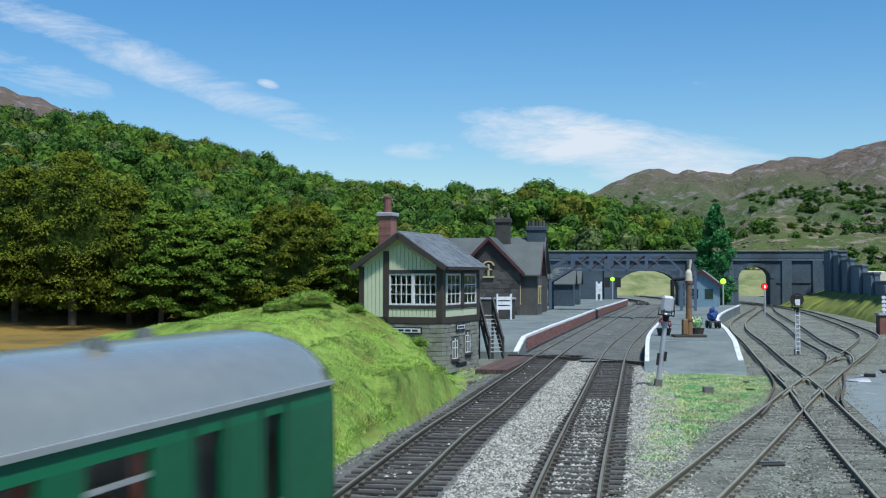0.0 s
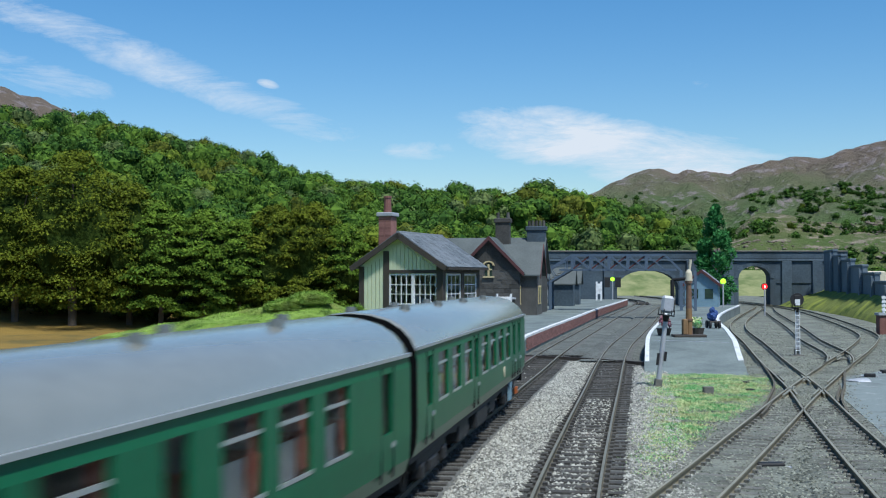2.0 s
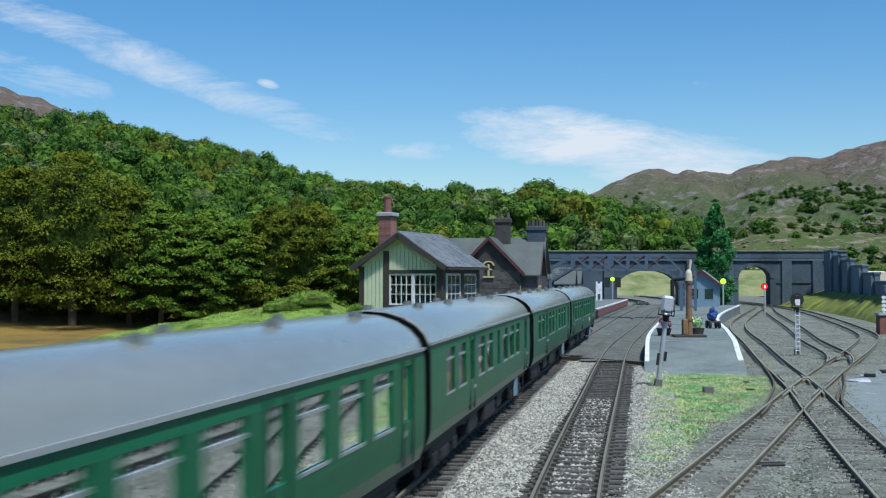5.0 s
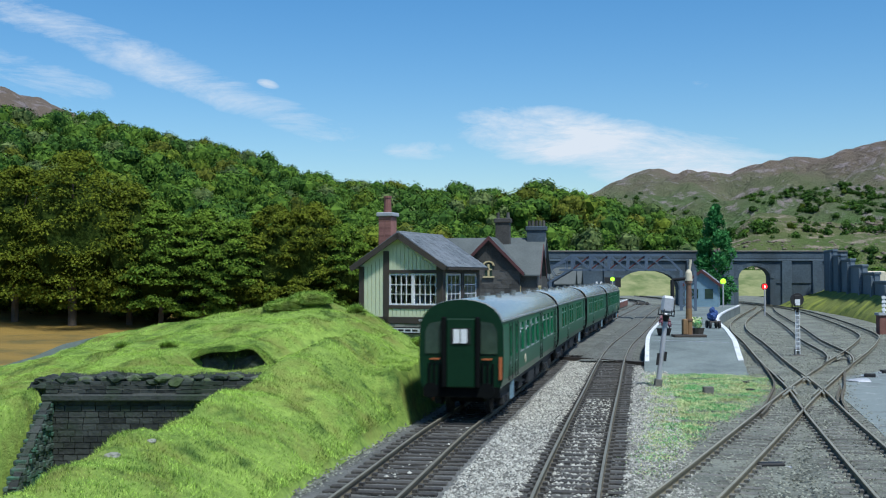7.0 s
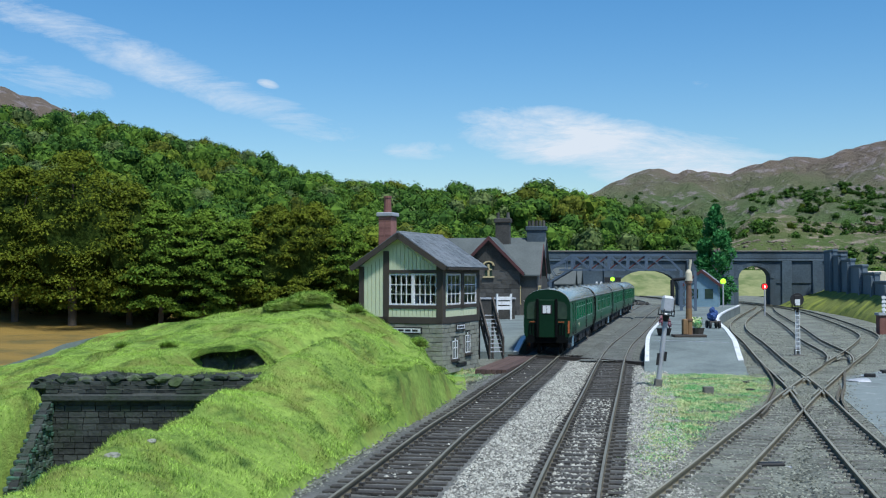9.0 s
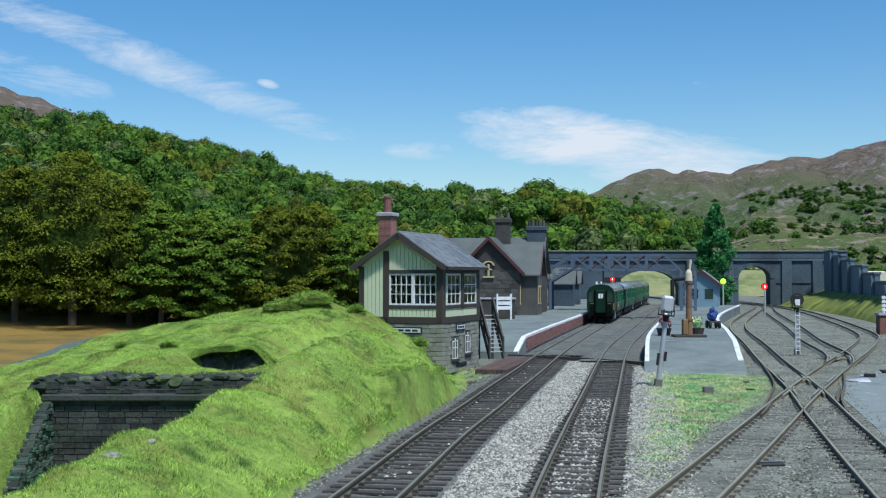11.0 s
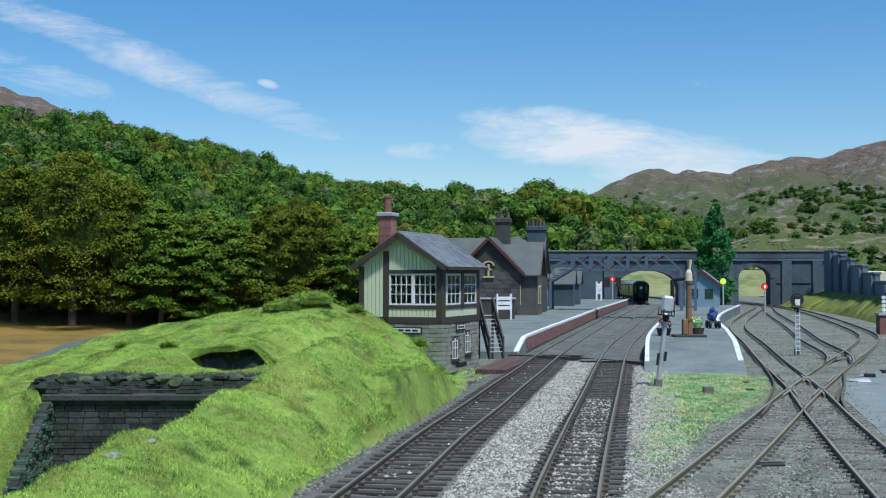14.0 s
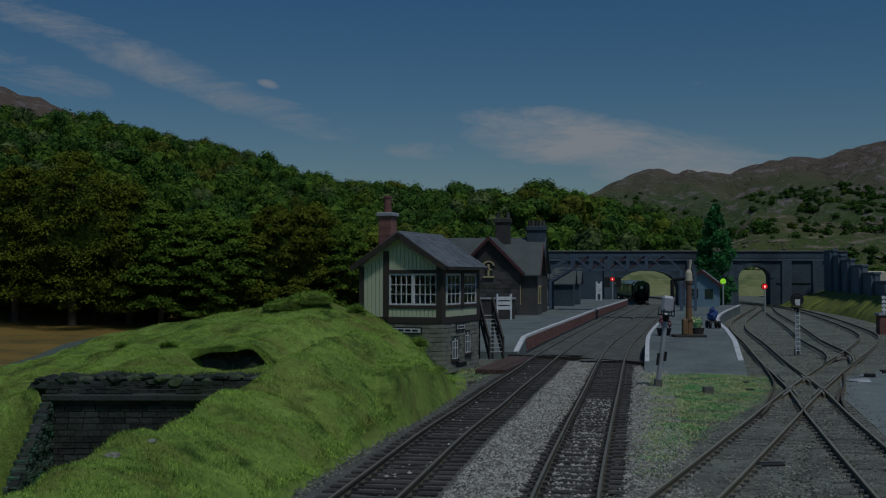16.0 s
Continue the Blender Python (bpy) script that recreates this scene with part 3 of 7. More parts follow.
def build_woods():
    rng = np.random.default_rng(5)
    kinds = [leafy(rng, 780, 0.060, 7, 1) for _ in range(9)]
    small = [leafy(rng, 230, 0.15, 5) for _ in range(6)]
    out = [[] for _ in CROWNS]

    def plant(px, py, size, squat, shapes):
        z = float(terrain(np.array(px), np.array(py)))
        a = rng.uniform(0, 6.28)
        R = np.array([[math.cos(a), -math.sin(a), 0], [math.sin(a), math.cos(a), 0], [0, 0, rng.uniform(0.85, 1.2)]])
        tris = shapes[rng.integers(len(shapes))] @ R.T * size * np.array([1, 1, squat]) + np.array([px, py, z + size * (.55 if squat == 1 else .15)])
        # kinds of tree grow in loose stands
        g = float(grain(np.array(px), np.array(py), 24, 6)) + rng.normal(0, .55)
        k = 1 if squat < 1 and rng.random() < .75 else 3 if rng.random() < .13 else 4 if g > 1.0 else 2 if g > .45 else 0 if g > -.35 else 1
        out[k].append(tris)

    for row in np.arange(276, 740, 9.8):
        wide = row * 0.50
        for x in np.arange(-wide, wide, 10.0):
            px, py = x + rng.uniform(-3.5, 3.5), row + rng.uniform(-3.5, 3.5)
            b, r = px / py, math.hypot(px, py)
            near = float(smooth01(-0.06, 0.04, b))
            if r < 272 + 45 * near or r > 710 - 150 * near or b > 0.222:
                continue
            plant(px, py, rng.uniform(4.6, 9.6) * (1 - .06 * near), 1, kinds)
    # scrub on the open slope and trees on the mountain's foot, in patches
    for n, r0, r1, lo, hi, cut, s in ((1500, 320, 700, 1.0, 3.6, .02, 30), (2000, 880, 1330, 2.5, 6.0, .16, 85)):
        for _ in range(n):
            b, r = rng.uniform(.12 if r0 > 700 else .222, .46), rng.uniform(r0, r1)
            py = r / math.sqrt(1 + b * b)
            px = b * py
            if float(grain(np.array(px), np.array(py), s, 4)) + rng.normal(0, .12) > cut + .25 * (r - r0) / (r1 - r0):
                plant(px, py, rng.uniform(lo, hi), .8, small)
    ob = tri_mesh("woods", np.concatenate([t for k in out for t in k]), CROWNS[0])
    for m in CROWNS[1:]:
        ob.data.materials.append(m)
    ob.data.polygons.foreach_set("material_index", np.repeat(np.arange(len(out)), [sum(len(t) for t in k) for k in out]).astype(np.int32))
    tagged(ob, "dense green broadleaved woods covering the hillsides", "woods", kind="stuff")


build_woods()


def build_scree():
    """Pale rocks strewn over the open slope."""
    rng = np.random.default_rng(31)
    n = 5200
    b, r = rng.uniform(.215, .42, n), rng.uniform(330, 780, n)
    y = r / np.sqrt(1 + b * b)
    x = b * y
    ok = grain(x, y, 22, 1) > .1
    x, y = x[ok], y[ok]
    n = len(x)
    p = np.column_stack([x, y, terrain(x, y)])
    bm = bmesh.new()
    bmesh.ops.create_icosphere(bm, subdivisions=1, radius=1)
    ball = np.array([[v.co[:] for v in f.verts] for f in bm.faces])
    bm.free()
    keys = rng.normal(0, 1.6, (n, 3, 3))
    v = ball[None] * (1 + .28 * np.sin(np.einsum("fcx,nxy->nfcy", ball, keys)))
    v = v * (rng.uniform(.25, 1.0, n) * rng.uniform(.5, 1.2, n))[:, None, None, None] * np.array([1.25, 1, .6]) + p[:, None, None]
    tris = v.reshape(-1, 3, 3)
    tagged(tri_mesh("scree", tris, M_SCREE), "pale rocks strewn over the open hillside", "rocks", kind="stuff")


build_scree()

# ---- tracks ----
GAUGE = 1.33          # between rail centres
Z_SLEEP = -0.17
RAIL = [(-0.04, 0), (0.04, 0), (0.04, -0.05), (0.018, -0.07), (0.018, -0.14), (0.065, -0.165), (-0.065, -0.165), (-0.018, -0.14), (-0.018, -0.07), (-0.04, -0.05)]


def rail_mesh(path):
    bm = bmesh.new()
    sweep(bm, path, RAIL)
    return bm


def sleeper_data(length=2.5, material=None):
    bm = bmesh.new()
    box(bm, -length / 2, length / 2, -0.125, 0.125, -0.07, 0.0, bevel=0.012)
    for sx in (-1, 1):   # chairs that hold the rails
        for o in (-0.11, 0.11):
            box(bm, sx * GAUGE / 2 + o - 0.055, sx * GAUGE / 2 + o + 0.055, -0.09, 0.09, 0, 0.07)
    me = bpy.data.meshes.new("sleeper")
    bm.to_mesh(me)
    bm.free()
    me.materials.append(material or M_SLEEPER)
    return me


def build_track(line, y0, y1, label, sleepers, far=None, pitch=0.66, old=False):
    t = thing("track", label, "railway track", kind="structure")
    for off in (-GAUGE / 2, GAUGE / 2):
        r = part("rail", rail_mesh(line.run(y0, y1, off)), M_OLDRAIL if old else M_RAIL, t, "worn steel rail with rusty sides")
        bm = bmesh.new()
        sweep(bm, line.run(y0, y1, off, 0.003), [(-0.03, 0), (0.03, 0), (0.03, -0.002), (-0.03, -0.002)])
        part("rail_head", bm, M_OLDRAILTOP if old else M_RAILTOP, r, "bright worn running surface")
    rng = random.Random(3)
    me = sleeper_data(material=M_OLDSLEEPER if old else None)
    s = line.s_of_y(sleepers[0])
    while s < line.s_of_y(sleepers[1]):
        x, y = line.at(s)
        put("sleeper", me, t, Matrix.Translation((x, y, Z_SLEEP + rng.uniform(-0.012, 0.008))) @ Matrix.Rotation(line.heading(s) - math.pi / 2 + rng.uniform(-0.012, 0.012), 4, "Z"))
        s += pitch
    if far:
        bm = bmesh.new()
        while s < line.s_of_y(far):
            x, y = line.at(s)
            box(bm, -1.25, 1.25, -0.125, 0.125, -0.07, 0, Matrix.Translation((x, y, Z_SLEEP)) @ Matrix.Rotation(line.heading(s) - math.pi / 2, 4, "Z"))
            s += pitch
        tagged(part("far_sleepers", bm, M_SLEEPER, t), kind="stuff")
    return t


build_track(A, -74, 286, "plain main line track on dark oily ballast", (12, 130), 230)
build_track(B, -12, 275, "plain main line track with pale stone ballast", (12, 130), 230)
build_track(C, 6.7, 275, "siding track crossing another on the level", (15, 41.5), None, old=True)
build_track(D, 6.7, 275, "curving siding track beside the island platform", (15, 41.5), None, old=True)
build_track(E, 55, 230, "siding track curving off beyond the crossing", (66, 66.5), None, old=True)
for ln in (SLIP_L, SLIP_R):
    t = thing("slip_rails", "curved slip rails at the diamond crossing", "railway track", kind="structure")
    side = -1 if ln is SLIP_L else 1
    part("rail", rail_mesh(ln.run(ln.p[0][1] + 1, ln.p[-1][1] - 1, side * GAUGE / 2, 0.001)), M_RAIL, t)
    part("check_rail", rail_mesh(ln.run(ln.p[0][1] + 4, ln.p[0][1] + 10, side * (GAUGE / 2 - 0.16), 0.0)), M_RAIL, t)


for ln, ya in ((C, 43.6), (C, 49.2), (D, 43.9), (D, 49.4), (E, 62.5), (C, 63.5)):
    t = thing("check_rail", "short pale check rail inside the running rails at the crossing", "railway track", kind="structure")
    for sg in (-1, 1):
        a, b = (ya, ya + 3.4) if sg * (ya - 47) > 0 else (ya + .5, ya + 2.7)
        part("rail", rail_mesh(ln.run(a, b, sg * (GAUGE / 2 - .15), .002, .5)), M_OLDRAILTOP, t)


def strip(name, line, y0, y1, a, b, z, material, label, wob=0.12, step=0.6, kind="structure"):
    """A band of ballast that follows a track, crowned and with ragged edges."""
    bm = bmesh.new()
    c = line.run(y0, y1, (a + b) / 2, 0, step)
    n = 9
    rows = []
    rng = random.Random(len(c))
    for i, p in enumerate(c):
        q0, q1 = c[max(i - 1, 0)], c[min(i + 1, len(c) - 1)]
        d = Vector((q1[0] - q0[0], q1[1] - q0[1], 0)).normalized()
        sd = Vector((d.y, -d.x, 0))
        row = []
        for k in range(n):
            u = a + (b - a) * k / (n - 1) - (a + b) / 2
            edge = k in (0, n - 1)
            zz = (-0.34 if edge else z + rng.uniform(-0.02, 0.02))
            row.append(bm.verts.new(Vector(p) + sd * (u + (rng.uniform(-wob, wob) if edge else 0)) + Vector((0, 0, zz))))
        rows.append(row)
    for r0, r1 in zip(rows, rows[1:]):
        for k in range(n - 1):
            bm.faces.new((r0[k], r0[k + 1], r1[k + 1], r1[k]))
    ob = part(name, bm, material, smooth=True)
    return tagged(ob, label, "ballast", kind=kind)


strip("ballast_bed", A, -74, 286, -1.9, 1.75, -0.225, M_TRACKBED, "dark oil-stained ballast under the main line")
strip("ballast_bed", B, -12, 270, -1.75, 1.7, -0.222, M_TRACKBED, "dark oil-stained ballast under the main line")
strip("ballast_bed", C, 8, 60, -1.7, 1.7, -0.178, M_ASH, "ash packed round the siding sleepers")
strip("ballast_bed", D, 8, 60, -1.7, 1.7, -0.182, M_ASH, "ash packed round the siding sleepers")
strip("ballast_bed", A, 5, 64.5, 1.45, 2.95, -0.208, M_BALLAST_BED, "pale grey stone ballast between the tracks")
strip("ballast_bed", B, 5, 60.5, 1.05, 2.7, -0.205, M_BALLAST_BED, "pale grey stone ballast beside the track")


def build_stones():
    """Loose chippings on the ballast."""
    rng = np.random.default_rng(8)
    base = np.array([(1, 0, 0), (0, 1, 0), (-1, 0, 0), (0, -1, 0), (0, 0, 1)], float)
    tri = np.array([(0, 1, 4), (1, 2, 4), (2, 3, 4), (3, 0, 4)])

    def scatter(line, y0, y1, a, b, n, z, size):
        s = line.s_of_y(y0) + (line.s_of_y(y1) - line.s_of_y(y0)) * rng.random(n) ** 1.5
        off = rng.uniform(a, b, n)
        x, y = line.at(s)
        x2, y2 = line.at(s + 0.5)
        h = np.arctan2(y2 - y, x2 - x)
        p = np.column_stack([x + off * np.sin(h), y - off * np.cos(h), np.full(n, z) + rng.uniform(-.03, .03, n)])
        v = base[None] * rng.uniform(0.6, 1.25, (n, 5, 1)) * rng.uniform(*size, (n, 1, 1)) * np.array([1, 1, 0.75])
        th = rng.uniform(0, 6.28, n)
        c, sn = np.cos(th)[:, None], np.sin(th)[:, None]
        v = np.stack([v[..., 0] * c - v[..., 1] * sn, v[..., 0] * sn + v[..., 1] * c, v[..., 2]], -1) + p[:, None]
        return v, n
    for lab, mt, sets in (("brown-grey ash chippings strewn over the sidings", M_ASHSTONE, ((C, 14, 120, -2.6, 3.4, 12000, -.27, (.025, .06)), (D, 14, 120, -2.6, 3.4, 12000, -.27, (.025, .06)), (C, 14, 62, -1.75, 1.75, 9000, -.175, (.02, .05)), (D, 14, 62, -1.75, 1.75, 9000, -.178, (.02, .05)), (A, 14, 60, -3.2, -1.4, 5000, -.25, (.02, .05)))),
                         ("pale angular stone chippings between the tracks", M_BALLAST, ((A, 14, 64, 1.4, 3.0, 26000, -0.2, (.025, .065)), (B, 14, 60, 1.15, 2.8, 18000, -0.195, (.025, .06)), (B, 14, 44, -0.62, .62, 3800, -0.215, (.03, .075)), (A, 14, 60, -.5, .5, 120, -.17, (.03, .06)), (B, 14, 60, -2.1, -1.0, 10000, -.195, (.025, .06)))),
                         ("dark ash chippings strewn along the track", M_TRACKBED, ((A, 14, 70, -1.9, 1.6, 3600, -0.225, (.03, .06)), (B, 14, 70, -1.6, 1.6, 3000, -0.21, (.03, .07)), (A, 66, 140, -1.2, 2.4, 2500, -.05, (.02, .05)), (B, 62, 140, -1.6, 1.4, 2500, -.05, (.02, .05))))):
        vs, fs, o = [], [], 0
        for st in sets:
            v, n = scatter(*st)
            vs.append(v.reshape(-1, 3))
            fs.append((tri[None] + (np.arange(n) * 5)[:, None, None]).reshape(-1, 3) + o)
            o += n * 5
        ob = part("chippings", (np.concatenate(vs).tolist(), [], np.concatenate(fs).tolist()), mt)
        tagged(ob, lab, "ballast", kind="stuff")


build_stones()

# ---- grass bank beside the line ----
# the near ridge along the line: y, crest x, crest height, foot x
CREST = ((6, -9.3, 0.70, -5.9), (18.3, -7.0, 0.95, -4.2), (23, -6.55, 1.16, -3.5), (27.5, -5.8, 1.23, -2.65), (32, -5.2, 1.57, -1.8), (37, -4.0, 2.34, -0.9), (42, -2.95, 2.38, -.3),
         (46, -2.0, 2.2, 0.1), (47.5, -1.35, 1.98, 0.15), (48.4, -0.95, 1.45, 0.15), (49.4, -1.2, 0.35, 0.1), (51, -2.4, -.15, 0), (60, -4, -.4, 0))
# the hill behind: x, height of its brow
BROW = ((-32, -2.5), (-24, -.7), (-19, .43), (-15, 1.75), (-12, 2.38), (-8.4, 2.98), (-7.4, 3.25), (-6.3, 3.42), (-5.3, 3.42), (-4.5, 3.15), (-3.3, 2.75), (-1.5, 1.90), (-.85, 1.5), (-.4, .1), (0.5, -.5))
WALL_Y = 36.0


def bank_height(x, y):
    cy, cx, cz, fx = (np.array(v) for v in zip(*CREST))
    xc, zc, xf = np.interp(y, cy, cx), np.interp(y, cy, cz), np.interp(y, cy, fx)
    u = np.clip((xf - x) / np.maximum(xf - xc, 0.3), 0, 1)
    near = -0.3 + (zc + 0.3) * (1 - (1 - u) ** 2.0) * (0.75 + 0.25 * u)
    near = np.where(x < xc, zc - 0.75 * np.maximum(xc - x, 0) ** 1.35, near)
    brow = np.interp(x, *zip(*BROW))
    wall = np.interp(x, (-30, -20, -14, -12.4, -11.9, -5, -3), (-1, .1, .5, .95, 1.38, 1.42, 1.5))
    t = (y - WALL_Y - .6) / 14.0
    far = wall + (brow - wall) * np.clip(t, 0, 1) ** 1.45 - np.maximum(t - 1, 0) * 7
    # a rocky hollow in the slope
    hol = np.exp(-((x + 7.55) / 1.75) ** 4) * (smooth01(37.6, 39.6, y) - smooth01(41.9, 42.15, y)) * 0.95
    far = far - hol
    # the cutting in front of the wall
    cut = -2.5
    left = wall - (WALL_Y - y) * 0.06
    side = smooth01(12.0, 12.9, -x - np.maximum(WALL_Y - y, 0) * 0.12)
    front = cut * (1 - side) + left * side
    far = np.where(y < WALL_Y + .6, front, far)
    return np.maximum(near, far)


def bank_relief(x, y):
    knoll = 0.06 * np.exp(-((x + 6.3) / 1.35) ** 6 - ((y - 49.5) / 1.6) ** 4)
    valley = 1.05 * np.exp(-((x + 5.9 - .25 * (y - 40)) / 1.0) ** 2) * (smooth01(37, 39, y) - smooth01(45, 48, y))
    arch = 0.22 * np.exp(-((x + 7.6) / 1.3) ** 2 - ((y - 42.9) / .9) ** 2)
    knoll = knoll - valley + arch
    return 0.17 * grain(x, y, 1.5) + 0.105 * grain(x, y, 0.62, 3) + 0.05 * grain(x, y, 0.27, 7) + knoll


def lip_y(x, v):
    """The overhanging turf of the hollow: v runs from the slope out to its ragged edge."""
    return 42.3 - v * (.85 * np.exp(-((x + 7.55) / 1.75) ** 4) + .16 * grain(x, x * 0, .22))


def lip_z(x, v):
    y = np.full_like(x, 42.3)
    return bank_height(x, y) + bank_relief(x, y) - .05 - v ** 2 * (.10 + .10 * grain(x, x * 0, .4, 2)) - .16 * np.abs((x + 7.4) / 1.6) ** 2 * v


def build_lip():
    u, v = np.linspace(-9.5, -5.7, 75), np.linspace(0, 1, 7)
    X, V = np.meshgrid(u, v)
    Y, Z = lip_y(X, V), lip_z(X, V)
    top = np.column_stack([X.ravel(), Y.ravel(), Z.ravel()])
    under = top - np.column_stack([np.zeros((X.size, 2)), .02 + .10 * (1 - V.ravel())])
    nu, n = len(u), X.size
    fs = []
    for i in range(len(v) - 1):
        for j in range(nu - 1):
            q = (i * nu + j, i * nu + j + 1, (i + 1) * nu + j + 1, (i + 1) * nu + j)
            fs += [q[::-1], tuple(k + n for k in q)]
    e = (len(v) - 1) * nu
    fs += [(e + j, e + j + 1, e + j + 1 + n, e + j + n) for j in range(nu - 1)]
    tagged(part("turf_overhang", (np.concatenate([top, under]).tolist(), [], fs), M_GRASS, smooth=True), "grass turf hanging over the rocky hollow", "turf", kind="structure")


def tussock(x, y, z, rx, ry, rz, n, seed):
    """A shaggy clump of long grass."""
    rng = np.random.default_rng(seed)
    t = thing("grass_tussock", "shaggy green tussock growing on the bank", "tussock", Matrix.Translation((x, y, z)), group="tussocks")
    bm = bmesh.new()
    bmesh.ops.create_icosphere(bm, subdivisions=3, radius=1)
    for v in bm.verts:
        v.co = Vector((v.co.x * rx, v.co.y * ry, v.co.z * rz)) * (.9 + .25 * noise.noise(v.co * 2.5 + Vector((seed, 0, 0))))
    part("root", bm, M_GRASS, t, smooth=True)
    v = rng.normal(size=(n, 3))
    v /= np.linalg.norm(v, axis=1)[:, None]
    v[:, 2] = np.abs(v[:, 2]) * 1.1 - .25
    b = v * np.array([rx, ry, rz]) * rng.uniform(.75, 1.0, (n, 1))
    a = rng.uniform(0, 6.28, n)
    w = rng.uniform(.007, .014, n)
    o = np.column_stack([np.cos(a) * w, np.sin(a) * w, np.zeros(n)])
    tip = b + v * rng.uniform(.06, .2, (n, 1)) + rng.normal(0, .05, (n, 3)) + np.array([.06, 0, 0])
    tri_mesh("shag", np.stack([b - o, b + o, tip], 1), M_GRASSBLADE, t)


def build_bank():
    xs, ys = np.arange(-31, 1.2, 0.2), np.arange(6, 71, 0.24)
    X, Y = np.meshgrid(xs, ys)
    Z = bank_height(X, Y) + bank_relief(X, Y)
    # keep clear of the line and of the signal box
    ax = np.interp(Y, A.p[:, 1], A.p[:, 0])
    clear = smooth01(1.6, 2.3, ax - X)
    Z = np.where(clear <= 0, -0.6, Z * clear - 0.5 * (1 - clear))
    nx = len(xs)
    vs = np.column_stack([X.ravel(), Y.ravel(), Z.ravel()])
    fs = []
    for i in range(len(ys) - 1):
        for j in range(nx - 1):
            if clear[i, j] <= 0 and clear[i + 1, j + 1] <= 0:
                continue
            fs.append((i * nx + j, i * nx + j + 1, (i + 1) * nx + j + 1, (i + 1) * nx + j))
    ob = part("grass_bank", (vs.tolist(), [], fs), M_GRASS, smooth=True)
    ob.data.materials.append(M_DARKSTONE)
    # steep faces take the dark stone, which paints in the hollow's shade
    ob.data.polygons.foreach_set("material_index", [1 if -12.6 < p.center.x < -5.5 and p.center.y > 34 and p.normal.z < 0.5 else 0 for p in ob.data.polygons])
    tagged(ob, "bright green grassy bank above the railway line", "grass bank", kind="structure")
    # upright fibres
    rng = np.random.default_rng(4)
    n = 1000000
    px, py = rng.uniform(-24, 0.5, n), 12 + 44 * rng.random(n) ** 1.25
    ax = np.interp(py, A.p[:, 1], A.p[:, 0])
    ok = (ax - px > 2.0) & (np.abs(px / py) < 0.41)
    px, py = px[ok], py[ok]
    pz = bank_height(px, py) + bank_relief(px, py)
    st = np.abs(bank_height(px, py + .3) - pz)
    zx = bank_height(px + .3, py) + bank_relief(px + .3, py)
    bare = (px > -2.4) & (py > 43) & (pz - zx > .13) & (rng.random(len(px)) < .35)
    ok = ~bare & (pz > -0.25) & ((st < .45) | (py < 34) | (px > -4.5))
    px, py, pz = px[ok], py[ok], pz[ok]
    # turf that hangs over the hollow
    lx = rng.uniform(-9.5, -5.7, 18000)
    lv = rng.random(18000)
    px, py, pz = np.concatenate([px, lx]), np.concatenate([py, lip_y(lx, lv)]), np.concatenate([pz, lip_z(lx, lv)])
    n = len(px)
    h = rng.uniform(0.02, 0.085, n) * (0.9 + 0.6 * grain(px, py, 0.7, 1))
    a = rng.uniform(0, 6.28, n)
    wd = rng.uniform(0.005, 0.012, n)
    b = np.column_stack([px, py, pz - 0.03])
    o = np.column_stack([np.cos(a) * wd, np.sin(a) * wd, np.zeros(n)])
    tip = b + np.column_stack([rng.normal(0, .05, n), rng.normal(0, .05, n), h + .03])
    tagged(tri_mesh("grass", np.stack([b - o, b + o, tip], 1), M_GRASSBLADE), "short bright green grass fibres on the bank", "grass", kind="stuff")


build_bank()
build_lip()
for i, (x, y, rx, ry, rz, up) in enumerate(((-6.75, 49.6, .95, .8, .30, .08), (-5.75, 49.8, 1.0, .8, .36, .12), (-3.8, 50.2, .35, .3, .25, .05), (-1.05, 47.3, .4, .5, .28, .0), (-12.3, 44.5, .28, .25, .12, .02), (-10.2, 43.0, .3, .25, .1, .02))):
    z = float(bank_height(np.array(x), np.array(y)) + bank_relief(np.array(x), np.array(y)))
    tussock(x, y, z + up, rx, ry, rz, int(9000 * rx), 40 + i)
for x, y, r in ((-6.35, 22.4, .15), (-5.95, 23.8, .09), (-4.1, 20.3, .05)):
    z = float(bank_height(np.array(x), np.array(y)) + bank_relief(np.array(x), np.array(y)))
    t = thing("stone", "pale grey stone showing through the grass", "stone", Matrix.Translation((x, y, z)))
    bm = bmesh.new()
    bmesh.ops.create_icosphere(bm, subdivisions=3, radius=r)
    for v in bm.verts:
        v.co = Vector((v.co.x, v.co.y * 1.3, v.co.z * .55)) * (1 + .4 * noise.noise(v.co * 3 / r * .5))
    part("rock", bm, M_STONE, t)
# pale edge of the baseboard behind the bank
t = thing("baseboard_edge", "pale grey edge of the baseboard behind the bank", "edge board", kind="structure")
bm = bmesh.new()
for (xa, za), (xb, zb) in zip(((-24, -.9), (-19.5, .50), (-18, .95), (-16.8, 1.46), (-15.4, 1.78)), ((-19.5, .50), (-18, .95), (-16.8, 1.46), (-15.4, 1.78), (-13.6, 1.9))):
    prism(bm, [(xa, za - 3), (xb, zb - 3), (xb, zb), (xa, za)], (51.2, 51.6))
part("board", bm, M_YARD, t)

# ---- road bridge ----


